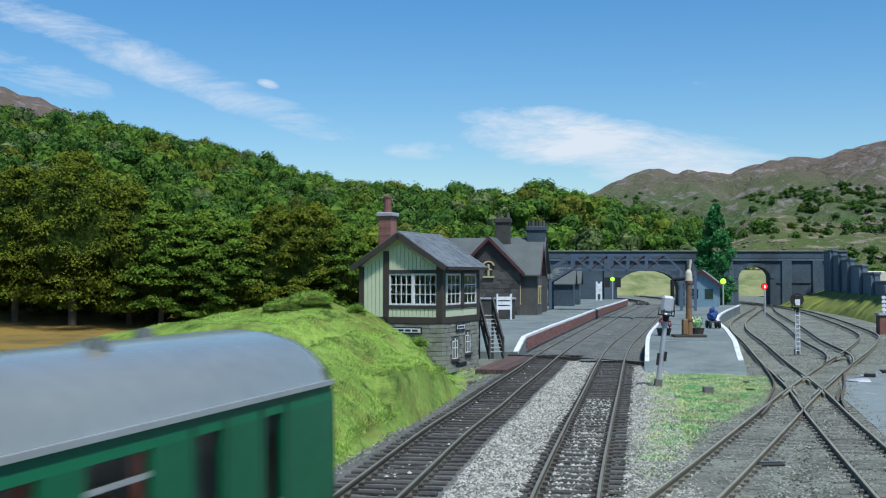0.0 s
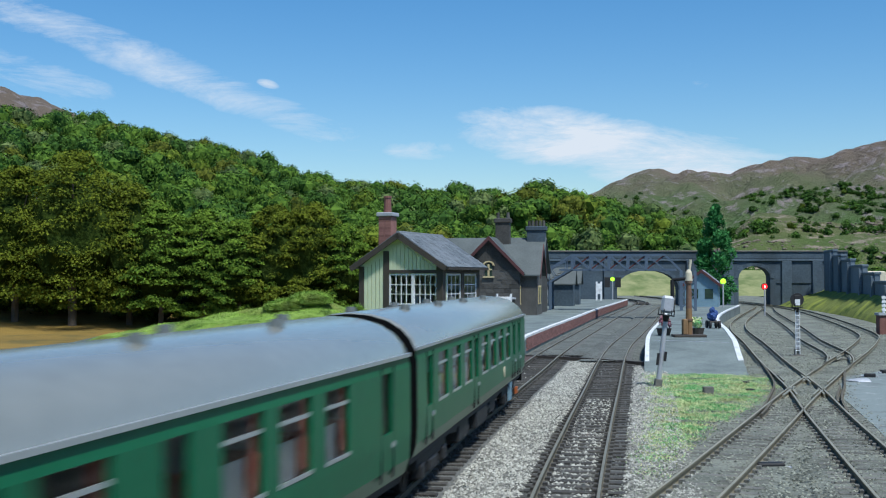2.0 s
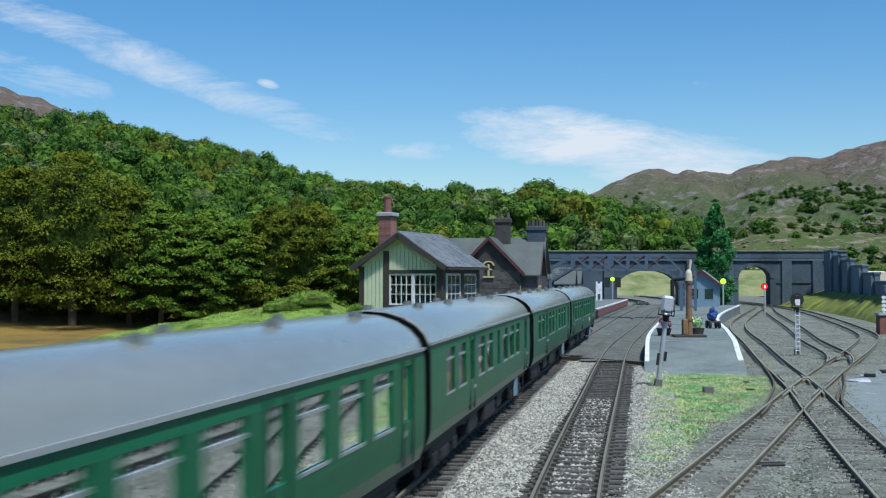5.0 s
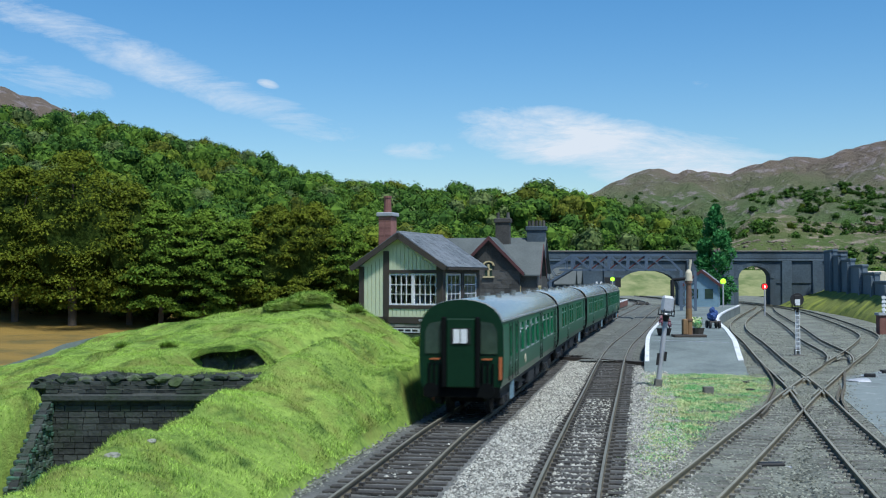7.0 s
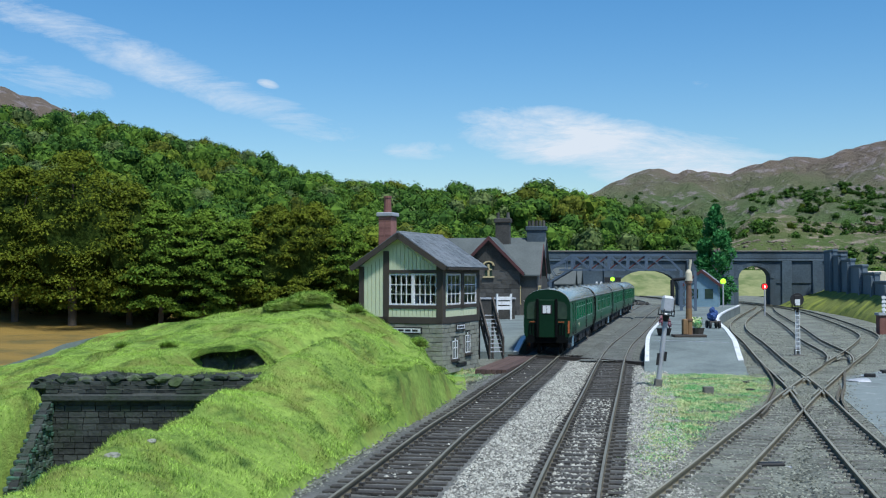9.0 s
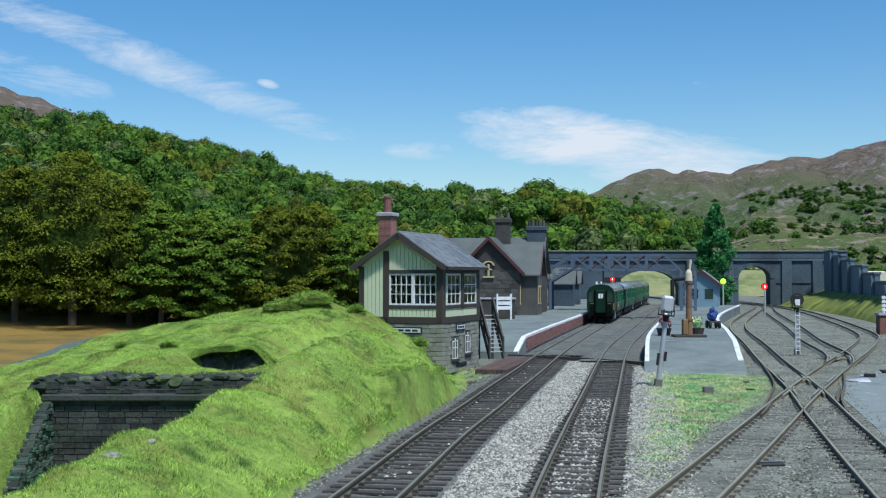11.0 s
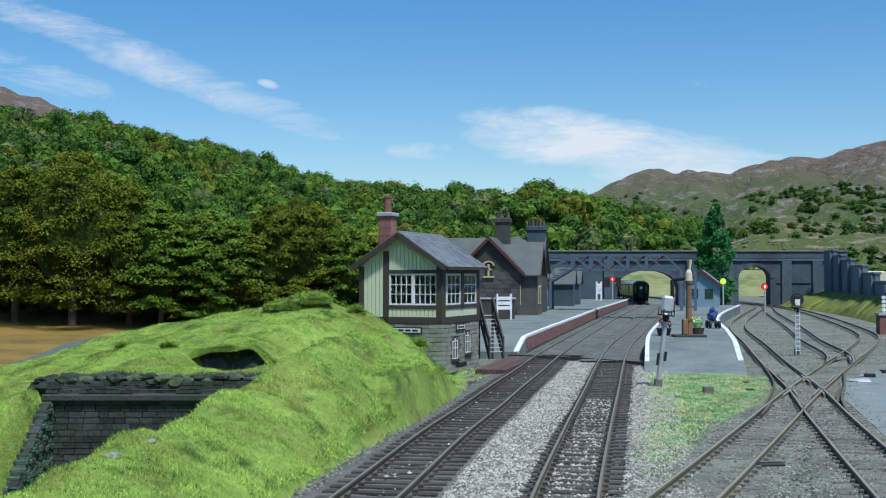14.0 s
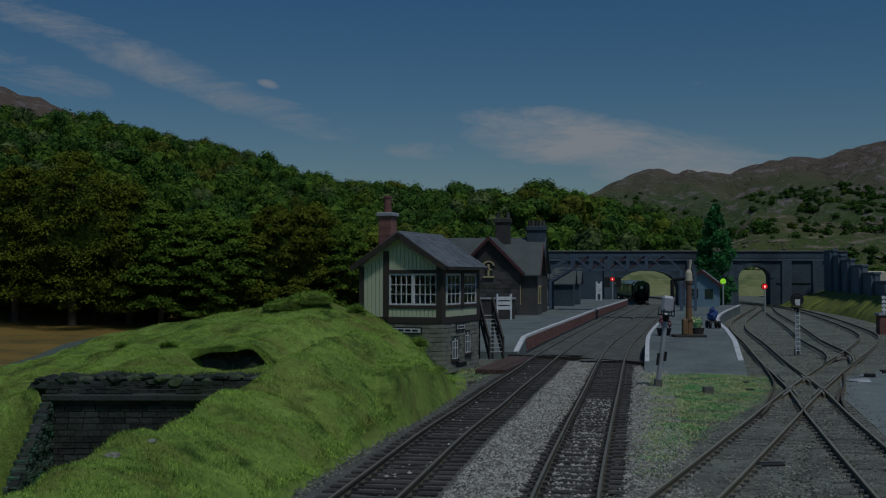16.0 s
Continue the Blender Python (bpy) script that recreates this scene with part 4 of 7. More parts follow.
def arch_wall(x0, x1, y0, y1, z0, z1, arches):
    """A wall with arched openings, as one outline drawn out through its depth."""
    bm = bmesh.new()
    poly = [(x0, z0)]
    for a0, a1, spring, crown in arches:
        n = 18
        poly.append((a0, z0))
        for i in range(n + 1):
            u = math.pi * i / n
            poly.append(((a0 + a1) / 2 - (a1 - a0) / 2 * math.cos(u), spring + (crown - spring) * math.sin(u)))
        poly.append((a1, z0))
    poly += [(x1, z0), (x1, z1), (x0, z1)]
    prism(bm, poly, (y0, y1))
    bmesh.ops.triangulate(bm, faces=[f for f in bm.faces if len(f.verts) > 4])
    return bm


BY = 189.0
bridge = thing("road_bridge", "blue-grey masonry road bridge with two arches over the tracks", "bridge", Matrix.Translation((0, BY, 0)))
part("wall", arch_wall(8, 66, 0, 2.6, -.3, 7.4, [(28.4, 38.4, 2.6, 5.5), (48.2, 53.4, 4.2, 6.2)]), M_BRIDGE, bridge, "smooth blue-grey masonry spandrel wall")
bm = bmesh.new()
box(bm, 8, 66, -.12, .35, 7.402, 8.5)
part("parapet", bm, M_BRIDGE, bridge)
bm = bmesh.new()
box(bm, 8, 66, -.3, .5, 8.502, 8.72, bevel=.05)
part("coping", bm, M_MORTAR, bridge, "weathered coping course along the parapet")
bm = bmesh.new()
box(bm, 8, 66, -.28, -.002, 7.0, 7.3, bevel=.04)
part("string_course", bm, M_BRIDGE, bridge)
for x in (27.0, 40.5, 46.5, 56.0, 61.0):
    bm = bmesh.new()
    box(bm, x - .8, x + .8, -.35, -.003, -.3, 6.98, bevel=.05)
    part("pilaster", bm, M_BRIDGE, bridge)
for a0, a1, sp, cr in ((28.4, 38.4, 2.6, 5.5), (48.2, 53.4, 4.2, 6.2)):
    n = 22
    for i in range(n):
        pts = []
        for k, g in ((i + .04, 0), (i + .96, 0), (i + .96, .55), (i + .04, .55)):
            u = math.pi * k / n
            pts.append(((a0 + a1) / 2 - ((a1 - a0) / 2 + g) * math.cos(u), sp + (cr - sp + g) * math.sin(u)))
        bm = bmesh.new()
        prism(bm, pts, (-.10, -.002))
        part("voussoir", bm, M_BRIDGE, bridge)
bm = bmesh.new()
box(bm, 54.4, 60, -.16, -.003, 3.4, 3.65)
part("ledge", bm, M_BRIDGE, bridge)


# stepped retaining wall with piers, falling towards the yard
def retaining_wall():
    w = thing("retaining_wall", "grey panelled retaining wall stepping down beside the sidings", "wall", Matrix.Translation((0, 0, -.3)), kind="structure")
    P = [(61.5, 186), (59.6, 176), (57.4, 166), (55.2, 156), (53.2, 146), (51.0, 136), (48.8, 126), (46.6, 116), (45, 106)]
    tops = (8.6, 7.7, 6.9, 6.0, 5.0, 4.0, 3.3, 2.6)
    for (a, b), h in zip(zip(P, P[1:]), tops):
        d = Vector((b[0] - a[0], b[1] - a[1], 0))
        m = Matrix.Translation((a[0], a[1], 0)) @ Matrix.Rotation(math.atan2(d.y, d.x), 4, "Z")
        bm = bmesh.new()
        box(bm, 0, d.length, -.3, .3, 0, h, m)
        part("panel", bm, M_RETAIN, w)
        bm = bmesh.new()
        box(bm, -.1, d.length + .1, -.42, .42, h + .002, h + .3, m, bevel=.04)
        part("coping", bm, M_RETAIN, w)
        bm = bmesh.new()
        box(bm, d.length - 1.0, d.length - .1, -.75, -.302, 0, h - .2, m, bevel=.05)
        part("pier", bm, M_RETAIN, w)


retaining_wall()


def bank_strip(name, left, right, zl, zr, material, label, n=26, k=8, rough=.12):
    """A sloping bank between two plan curves."""
    vs, fs = [], []
    L1, L2 = Line(left), Line(right)
    for i in range(n + 1):
        a, b = L1.at(L1.s[-1] * i / n), L2.at(L2.s[-1] * i / n)
        for j in range(k + 1):
            u = j / k
            x, y = a[0] + (b[0] - a[0]) * u, a[1] + (b[1] - a[1]) * u
            vs.append((x, y, zl + (zr - zl) * u ** .8 + float(grain(np.array(x), np.array(y), 1.3)) * rough * (1 if 0 < j < k else 0)))
    for i in range(n):
        for j in range(k):
            q = i * (k + 1) + j
            fs.append((q, q + 1, q + k + 2, q + k + 1))
    return tagged(part(name, (vs, [], fs), material, smooth=True), label, "grass bank", kind="structure")


bank_strip("verge", [(54.5, 188.5), (51.5, 160), (46.5, 130), (40.4, 104), (36, 92), (34, 86)], [(62, 188.5), (57, 166), (51, 138), (46.2, 114), (41, 100), (38, 90)], -.32, 2.3, M_VERGE, "yellow-green grassy verge below the retaining wall")
# upper yard behind the wall
bm = bmesh.new()
prism(bm, [(61.8, 187), (51.3, 136), (45.4, 106), (90, 106), (90, 187)], (-.4, 3.2), "z")
tagged(part("upper_yard", bm, M_YARD), "pale grey yard behind the retaining wall", "yard", kind="structure")
for x, y, w, h in ((58.8, 158, 2.6, 2.0), (60.6, 160, 1.6, 1.6)):
    t = thing("parked_van", "pale cream van parked in the upper yard", "van", Matrix.Translation((x, y, 3.2)))
    bm = bmesh.new()
    box(bm, -w / 2, w / 2, -1, 1, .3, h, bevel=.15)
    part("body", bm, M_CREAMPAINT, t)
    wm = bmesh.new()
    tube(wm, (-.1, 0, 0), (.1, 0, 0), .32)
    me = bpy.data.meshes.new("wheel")
    wm.to_mesh(me)
    wm.free()
    me.materials.append(M_BLACK)
    for sx in (-1, 1):
        for sy in (-1, 1):
            put("wheel", me, t, Matrix.Translation((sx * (w / 2 - .12), sy * .6, .32)))

bank_strip("meadow", [(10, 289), (50, 289), (95, 289)], [(10, 312), (50, 312), (95, 312)], -.4, 6.2, M_MEADOW, "pale yellow-green meadow beyond the bridge", 40, 8, .3)

# ---- platforms ----


def platform(name, left, right, label):
    bm = bmesh.new()
    n = len(left)
    lo, hi = [], []
    for (x0, y0, z0), (x1, y1, z1) in zip(left, right):
        hi.append((bm.verts.new((x0, y0, z0)), bm.verts.new((x1, y1, z1))))
        lo.append((bm.verts.new((x0, y0, -.35)), bm.verts.new((x1, y1, -.35))))
    for i in range(n - 1):
        bm.faces.new((hi[i][0], hi[i][1], hi[i + 1][1], hi[i + 1][0]))
        for k in (0, 1):
            bm.faces.new((hi[i][k], hi[i + 1][k], lo[i + 1][k], lo[i][k]))
    for i in (0, n - 1):
        bm.faces.new((hi[i][0], hi[i][1], lo[i][1], lo[i][0]))
    bmesh.ops.recalc_face_normals(bm, faces=bm.faces[:])
    return tagged(part(name, bm, M_TARMAC), label, "platform", kind="structure")


def edging(name, path, w, label):
    """White edge slabs, each a stone of its own."""
    t = thing(name, label, "platform edge", kind="structure")
    for (a, b) in zip(path, path[1:]):
        a, b = Vector(a), Vector(b)
        d = (b - a)
        m = Matrix.Translation(a) @ d.to_track_quat("Y", "Z").to_matrix().to_4x4()
        bm = bmesh.new()
        box(bm, *sorted((0.03, -w)), .015, d.length - .015, -.10, .035, m)
        part("edge_slab", bm, M_WHITE, t)
    return t


P1Z, P2Z = 0.8, 0.75
ramp1 = lambda y: 0.05 + (P1Z - .05) * min(1, max(0, (y - 66.5) / 4.0))
p1 = [(p[0], p[1], ramp1(p[1])) for p in A.run(66.5, 186, -1.78, 0, 1.3)]
platform("platform_1", [(max(p[0] - 15, -9), p[1] + 3, p[2]) for p in p1], p1, "grey tarmac station platform with a red brick face")
edging("platform_edge_1", p1, .26, "white painted platform edge slabs")


def brick_face():
    """Courses of red brick under the platform edge."""
    t = thing("platform_face", "red brick facing wall of the platform", "brick wall", kind="structure")
    bm = bmesh.new()
    box(bm, 0.004, .05, -.30, .30, -.055, .055)
    me = bpy.data.meshes.new("brick")
    bm.to_mesh(me)
    bm.free()
    me.materials.append(M_BRICK)
    far = bmesh.new()
    count = 0
    s0, s1 = A.s_of_y(70.8), A.s_of_y(185)
    s = s0
    while s < s1:
        for c in range(6):
            ss = s + (.32 if c % 2 else 0)
            x, y = A.at(ss)
            h = A.heading(ss)
            m = Matrix.Translation((x - 1.78 * math.sin(h), y + 1.78 * math.cos(h), -.02 + c * .128)) @ Matrix.Rotation(h - math.pi / 2, 4, "Z")
            if count < 300:
                put("brick", me, t, m)
                count += 1
            else:
                box(far, 0.004, .05, -.30, .30, -.055, .055, m)
        s += .64
    tagged(part("far_bricks", far, M_BRICK, t), kind="stuff")


brick_face()
p2l = [(p[0], p[1]) for p in B.run(55, 150, 1.72, 0, 1.6)]
p2r = [(p[0], p[1]) for p in D.run(53, 150, -1.65, 0, 1.6)]
n = min(len(p2l), len(p2r))
p2l = [p2l[round(i * (len(p2l) - 1) / (n - 1))] for i in range(n)]
p2r = [p2r[round(i * (len(p2r) - 1) / (n - 1))] for i in range(n)]
ramp = lambda y: -0.27 + (P2Z + .27) * min(1, max(0, (y - 55.5) / 11))
p2l = [(x, y, ramp(y)) for x, y in p2l]
p2r = [(x, y, ramp(y)) for x, y in p2r]
platform("platform_2", p2l, p2r, "grey tarmac island platform with a ramped end")
edging("platform_edge_2", [p for p in p2l if p[2] > .0], -.25, "white painted platform edge slabs")
edging("platform_edge_3", [p for p in p2r if p[2] > .0], .25, "white painted platform edge slabs")
bm = bmesh.new()
i0 = min(range(n), key=lambda i: abs(p2l[i][1] - 67))
beam(bm, Vector(p2l[i0]) + Vector((.5, 0, .004)), Vector(p2r[i0]) + Vector((-.5, 0, .004)), .14, .02)
tagged(part("painted_line", bm, M_STEEL), "pale line at the top of the ramp", "line", kind="structure")

# ---- foot crossing and infill beyond it ----
strip("infill", A, 67.5, 186, -1.75, 2.4, -.10, M_INFILL, "grey cinder surface level with the rails", .05)
strip("infill", B, 62.5, 186, -2.2, 1.7, -.096, M_INFILL, "grey cinder surface level with the rails", .05)
for ln, y0 in ((A, 68.5), (B, 63.5)):
    for a, b in ((-1.05, -.5), (.5, 1.05)):
        strip("oily_band", ln, y0, 184, a, b, -.085, M_TRACKBED, "dark oily ballast along the rail", .12)
for a, b in (((2.6, 67.9), (8.25, 63.9)), ((8.5, 63.5), (10.7, 61.0))):
    t = thing("crossing_timber", "dark weathered timber edge of the foot crossing", "timber")
    bm = bmesh.new()
    beam(bm, (a[0], a[1], -.13), (b[0], b[1], -.13), .22, .2)
    part("beam", bm, M_TIMBER, t)
t = thing("crossing_boards", "brown weathered boards laid beside the track", "boards", Matrix.Translation((1.55, 56.2, -.27)) @ Matrix.Rotation(radians(-13), 4, "Z"))
for i in range(6):
    bm = bmesh.new()
    box(bm, i * .26, i * .26 + .24, 0, 9.5, 0, .24 + .01 * (i % 2), bevel=.015)
    part("plank", bm, M_RUST, t)

# ---- signal box ----
SBW, SBL = 4.33, 5.25        # gable width, length along the line
SB = Matrix.Translation((-0.05, 55.6, -0.25)) @ Matrix.Rotation(radians(-21), 4, "Z")
sbox = thing("signal_box", "pale green and brown timber signal box on a stone base", "signal box", SB)
BASE_H, EAVE, APEX = 2.42, 5.2, 6.72


def stone_courses(parent, a, b, z0, z1, h, l, material, depth=.05, seed=1, skip=()):
    """Blocks in broken bond on the face from a to b; the outside is to the right of a to b."""
    rng = random.Random(seed)
    a, b = Vector((*a, 0)), Vector((*b, 0))
    d = b - a
    m = Matrix.Translation(a) @ Matrix.Rotation(math.atan2(d.y, d.x), 4, "Z")
    z, row = z0, 0
    while z < z1 - .05:
        hh = min(h, z1 - z)
        x = -rng.uniform(0, l * .6)
        while x < d.length:
            w = l * rng.uniform(.7, 1.3)
            x0, x1 = max(0, x), min(d.length, x + w)
            if x1 - x0 > .06 and not any(x1 > s[0] and x0 < s[1] and z + hh > s[2] and z < s[3] for s in skip):
                bm = bmesh.new()
                box(bm, x0 + .012, x1 - .012, -depth - rng.uniform(0, .02), -.002, z + .012, z + hh - .012, m)
                part("stone", bm, material, parent)
            x += w
        z += hh
        row += 1


bm = bmesh.new()
box(bm, -SBW, 0, 0, SBL, 0, BASE_H)
base = part("base", bm, M_MORTAR, sbox, "grey stone base with mortar joints")
side_windows = ((1.35, 2.05, .65, 1.75), (3.2, 3.9, .85, 1.95))
stone_courses(base, (-SBW, 0), (0, 0), 0, BASE_H, .22, .5, M_STONE, .03, 1)
stone_courses(base, (0, 0), (0, SBL), 0, BASE_H, .22, .5, M_STONE, .03, 2, side_windows)
for i in range(11):          # quoins at the corner
    bm = bmesh.new()
    w = .45 if i % 2 else .28
    box(bm, -w, .06, -.06, .73 - w, i * .22 + .01, i * .22 + .21, bevel=.012)
    part("quoin", bm, M_STONE, base)
for y0, y1, z0, z1 in side_windows:
    wn = part("base_window", prism(bmesh.new(), [(y0, z0), (y1, z0), (y1, z1 - .2), ((y0 + y1) / 2, z1), (y0, z1 - .2)], (.012, .03), "x"), M_CABGLASS, base, "small arched window in the stone base")
    bm = bmesh.new()
    for yy in (y0 + .03, (y0 + y1) / 2, y1 - .03):
        box(bm, .03, .06, yy - .022, yy + .022, z0, z1 - (.06 if yy == (y0 + y1) / 2 else .2))
    for zz in (z0 + .03, (z0 + z1) / 2, z1 - .22):
        box(bm, .03, .055, y0, y1, zz - .02, zz + .02)
    part("window_frame", bm, M_WHITE, wn, "white painted window frame")
    bm = bmesh.new()
    box(bm, .0, .14, y0 - .1, y1 + .1, z0 - .12, z0 - .005)
    part("window_sill", bm, M_TIMBER, wn)
bm = bmesh.new()
box(bm, .03, .07, 1.9, 3.3, .25, .42)
part("vent_slot", bm, M_BLACK, base)
# name boards: dark panel with a white field and illegible bars
for mm, ln in ((Matrix.Translation((.05, 1.75, 2.2)) @ Matrix.Rotation(math.pi / 2, 4, "Z"), 1.25), (Matrix.Translation((-2.75, -.05, 2.1)), 1.75)):
    bm = bmesh.new()
    box(bm, 0, ln, -.05, 0, -.16, .16, mm)
    nb = part("name_board", bm, M_BLACK, sbox, "small dark-framed name board")
    bm = bmesh.new()
    box(bm, .07, ln - .07, -.06, -.051, -.10, .10, mm)
    part("name_field", bm, M_WHITE, nb)
    bm = bmesh.new()
    for k in range(4):
        box(bm, .14 + k * (ln - .28) / 4, .14 + (k + .8) * (ln - .28) / 4, -.068, -.0605, -.05, .05, mm)
    part("lettering", bm, M_BLACK, nb, "illegible dark lettering")

# upper cabin: walls round real window openings
G_WIN = (-2.75, -.24, 3.32, 4.84)
S_WINS = ((.62, 2.52, 3.32, 4.84), (2.98, 4.9, 3.32, 4.84))
T = .12
panels = [(-SBW, G_WIN[0], 0, T, BASE_H + .002, EAVE), (G_WIN[1], 0, 0, T, BASE_H + .002, EAVE), (G_WIN[0], G_WIN[1], 0, T, BASE_H + .002, G_WIN[2]), (G_WIN[0], G_WIN[1], 0, T, G_WIN[3], EAVE),
          (-SBW, -SBW + T, T, SBL - T, BASE_H + .002, EAVE), (-SBW, 0, SBL - T, SBL, BASE_H + .002, EAVE)]
panels += [(-T, 0, y0, y1, BASE_H + .002, EAVE) for y0, y1 in ((T, S_WINS[0][0]), (S_WINS[0][1], S_WINS[1][0]), (S_WINS[1][1], SBL - T))]
for y0, y1, z0, z1 in S_WINS:
    panels += [(-T, 0, y0, y1, BASE_H + .002, z0), (-T, 0, y0, y1, z1, EAVE)]
for b in panels:
    part("wall_panel", box(bmesh.new(), *b), M_CREAM, sbox)
for yy in ((0, T), (SBL - T, SBL)):
    part("gable_panel", prism(bmesh.new(), [(-SBW, EAVE + .001), (0, EAVE + .001), (-SBW / 2, APEX)], yy), M_CREAM, sbox)
bm = bmesh.new()
box(bm, -SBW + T, -T, T, SBL - T, BASE_H, BASE_H + .15)
box(bm, -SBW + T, -T, T, SBL - T, EAVE - .1, EAVE)
part("cabin_floor", bm, M_DARKROOM, sbox)
bm = bmesh.new()
for i in range(9):
    box(bm, -1.9, -1.7, 1.2 + i * .32, 1.3 + i * .32, BASE_H + .15, BASE_H + 1.35)
box(bm, -2.1, -1.5, 1.0, 4.3, BASE_H + .15, BASE_H + .45)
part("lever_frame", bm, M_STEEL, sbox, "row of signal levers inside")


def boards(x0, x1, z0, top, y=-.035):
    """Upright boards, each cut to the roof's slope."""
    n = max(1, round((x1 - x0) / .21))
    for i in range(n):
        a, b = x0 + (x1 - x0) * i / n + .012, x0 + (x1 - x0) * (i + 1) / n - .012
        bm = bmesh.new()
        prism(bm, [(a, z0), (b, z0), (b, top(b)), (a, top(a))], (y, -.002))
        part("board", bm, M_CREAM, sbox)


slope = lambda x: APEX - .35 - abs(x + SBW / 2) * (APEX - EAVE) / (SBW / 2)
boards(-4.1, -3.06, 2.75, slope)
boards(-2.75, -.28, 5.02, lambda x: max(5.03, slope(x)))
boards(-2.78, -.26, 2.75, lambda x: 3.15)
n = 20
for i in range(n):
    bm = bmesh.new()
    a, b = .35 + 4.7 * i / n, .35 + 4.7 * (i + 1) / n
    box(bm, .002, .03, a + .01, b - .01, 2.75, 3.15)
    part("board", bm, M_CREAM, sbox)
# dark framing timbers
F = []
for x0, x1, z0, z1 in ((-SBW - .03, -4.1, BASE_H, EAVE), (-3.06, -2.76, BASE_H, 5.95), (-.27, .06, BASE_H, EAVE), (-2.76, -.27, 4.86, 5.03), (-2.76, -.27, 3.14, 3.31), (-SBW, 0, BASE_H, 2.75)):
    bm = bmesh.new()
    box(bm, x0, x1, -.07, -.001, z0 + .004, z1, bevel=.012)
    part("timber", bm, M_TIMBER, sbox)
for y0, y1, z0, z1 in ((-.05, .33, BASE_H, EAVE), (2.54, 2.96, 3.1, 4.9), (4.92, SBL + .03, BASE_H, EAVE), (.33, 4.92, 4.86, 5.04), (.33, 4.92, 3.14, 3.31), (.33, 4.92, BASE_H, 2.75)):
    bm = bmesh.new()
    box(bm, .001, .075, y0, y1, z0 + .003, z1, bevel=.012)
    part("timber", bm, M_TIMBER, sbox)


def sash(m, w, h, cols, rows, parent):
    """A white sash window: frame, glazing bars and a pane, in the plane x-z."""
    bm = bmesh.new()
    f = .08
    box(bm, 0, f, -.03, .06, 0, h, m), box(bm, w - f, w, -.03, .06, 0, h, m)
    box(bm, f, w - f, -.03, .06, 0, f, m), box(bm, f, w - f, -.03, .06, h - f, h, m)
    wf = part("window_frame", bm, M_WHITE, parent, "white painted sash frame")
    for i in range(1, cols):
        u = f + (w - 2 * f) * i / cols
        part("glazing_bar", box(bmesh.new(), u - .02, u + .02, -.01, .03, f, h - f, m), M_WHITE, wf)
    for i in range(1, rows):
        u = f + (h - 2 * f) * i / rows
        part("glazing_bar", box(bmesh.new(), f, w - f, -.012, .032, u - .02, u + .02, m), M_WHITE, wf)
    bm = bmesh.new()
    bm.faces.new([bm.verts.new(m @ Vector(v)) for v in ((f, .01, f), (w - f, .01, f), (w - f, .01, h - f), (f, .01, h - f))])
    pn = part("window_pane", bm, M_GLASS, wf)
    pn.visible_shadow = False


gw = (G_WIN[1] - G_WIN[0]) / 2
for i in range(2):
    sash(Matrix.Translation((G_WIN[0] + i * gw, 0, G_WIN[2])), gw, G_WIN[3] - G_WIN[2], 4, 3, sbox)
for y0, y1, z0, z1 in S_WINS:
    sash(Matrix.Translation((0, y0, z0)) @ Matrix.Rotation(math.pi / 2, 4, "Z"), y1 - y0, z1 - z0, 3, 3, sbox)
# roof: deck, slates one by one on the near slope, barge boards, ridge
rise, run = APEX + .1 - 5.17, SBW / 2 + .40
ang = math.atan2(rise, run)
length = math.hypot(rise, run)
for sg in (1, -1):
    m = Matrix.Translation((-SBW / 2, 0, APEX + .1)) @ Matrix.Rotation(sg * ang, 4, "Y")
    bm = bmesh.new()
    box(bm, *sorted((0, sg * length)), -.32, SBL + .35, -.1, 0, m)
    rf = part("roof", bm, M_ROOF, sbox, "grey slate roof slope")
    rng = random.Random(5)
    for r in range(10):
        c = 0
        x1 = length * (10 - r) / 10
        yy = -.34 - (.18 if r % 2 else 0)
        while yy < SBL + .36:
            bm = bmesh.new()
            box(bm, *sorted((sg * (x1 - length / 10 - .05), sg * (x1 + .02))), max(yy, -.34), min(yy + .35, SBL + .37), .004 + .004 * r, .026 + .004 * r + rng.uniform(0, .01), m)
            part("slate", bm, M_ROOF, rf)
            yy += .365
    bm = bmesh.new()
    box(bm, *sorted((0, sg * length)), -.40, -.33, -.24, .01, m)
    part("barge_board", bm, M_TIMBER, sbox, "dark brown barge board")
bm = bmesh.new()
tube(bm, (-SBW / 2, -.36, APEX + .12), (-SBW / 2, SBL + .36, APEX + .12), .09)
part("ridge_tile", bm, M_ROOF, sbox)
bm = bmesh.new()
box(bm, .38, .48, -.3, SBL + .3, 5.04, 5.15)
part("gutter", bm, M_TIMBER, sbox)
# chimney
bm = bmesh.new()
box(bm, -4.1, -3.4, 1.7, 2.4, 4.9, 7.75, bevel=.02)
ch = part("chimney", bm, M_BRICK, sbox, "red brick chimney stack")
for i in range(18):
    bm = bmesh.new()
    for k in range(2):
        o = (i % 2) * .17
        box(bm, -4.1 + .02 + k * .35, -4.1 + .33 + k * .35, 1.675, 1.698, 5.4 + i * .13, 5.4 + i * .13 + .11)
    part("brick", bm, M_BRICK, ch)
bm = bmesh.new()
box(bm, -4.2, -3.3, 1.6, 2.5, 7.752, 7.95, bevel=.03)
part("cap", bm, M_STEEL, ch, "pale stone chimney cap")
bm = bmesh.new()
tube(bm, (-3.75, 2.05, 7.95), (-3.75, 2.05, 8.75), .21, .17, 12)
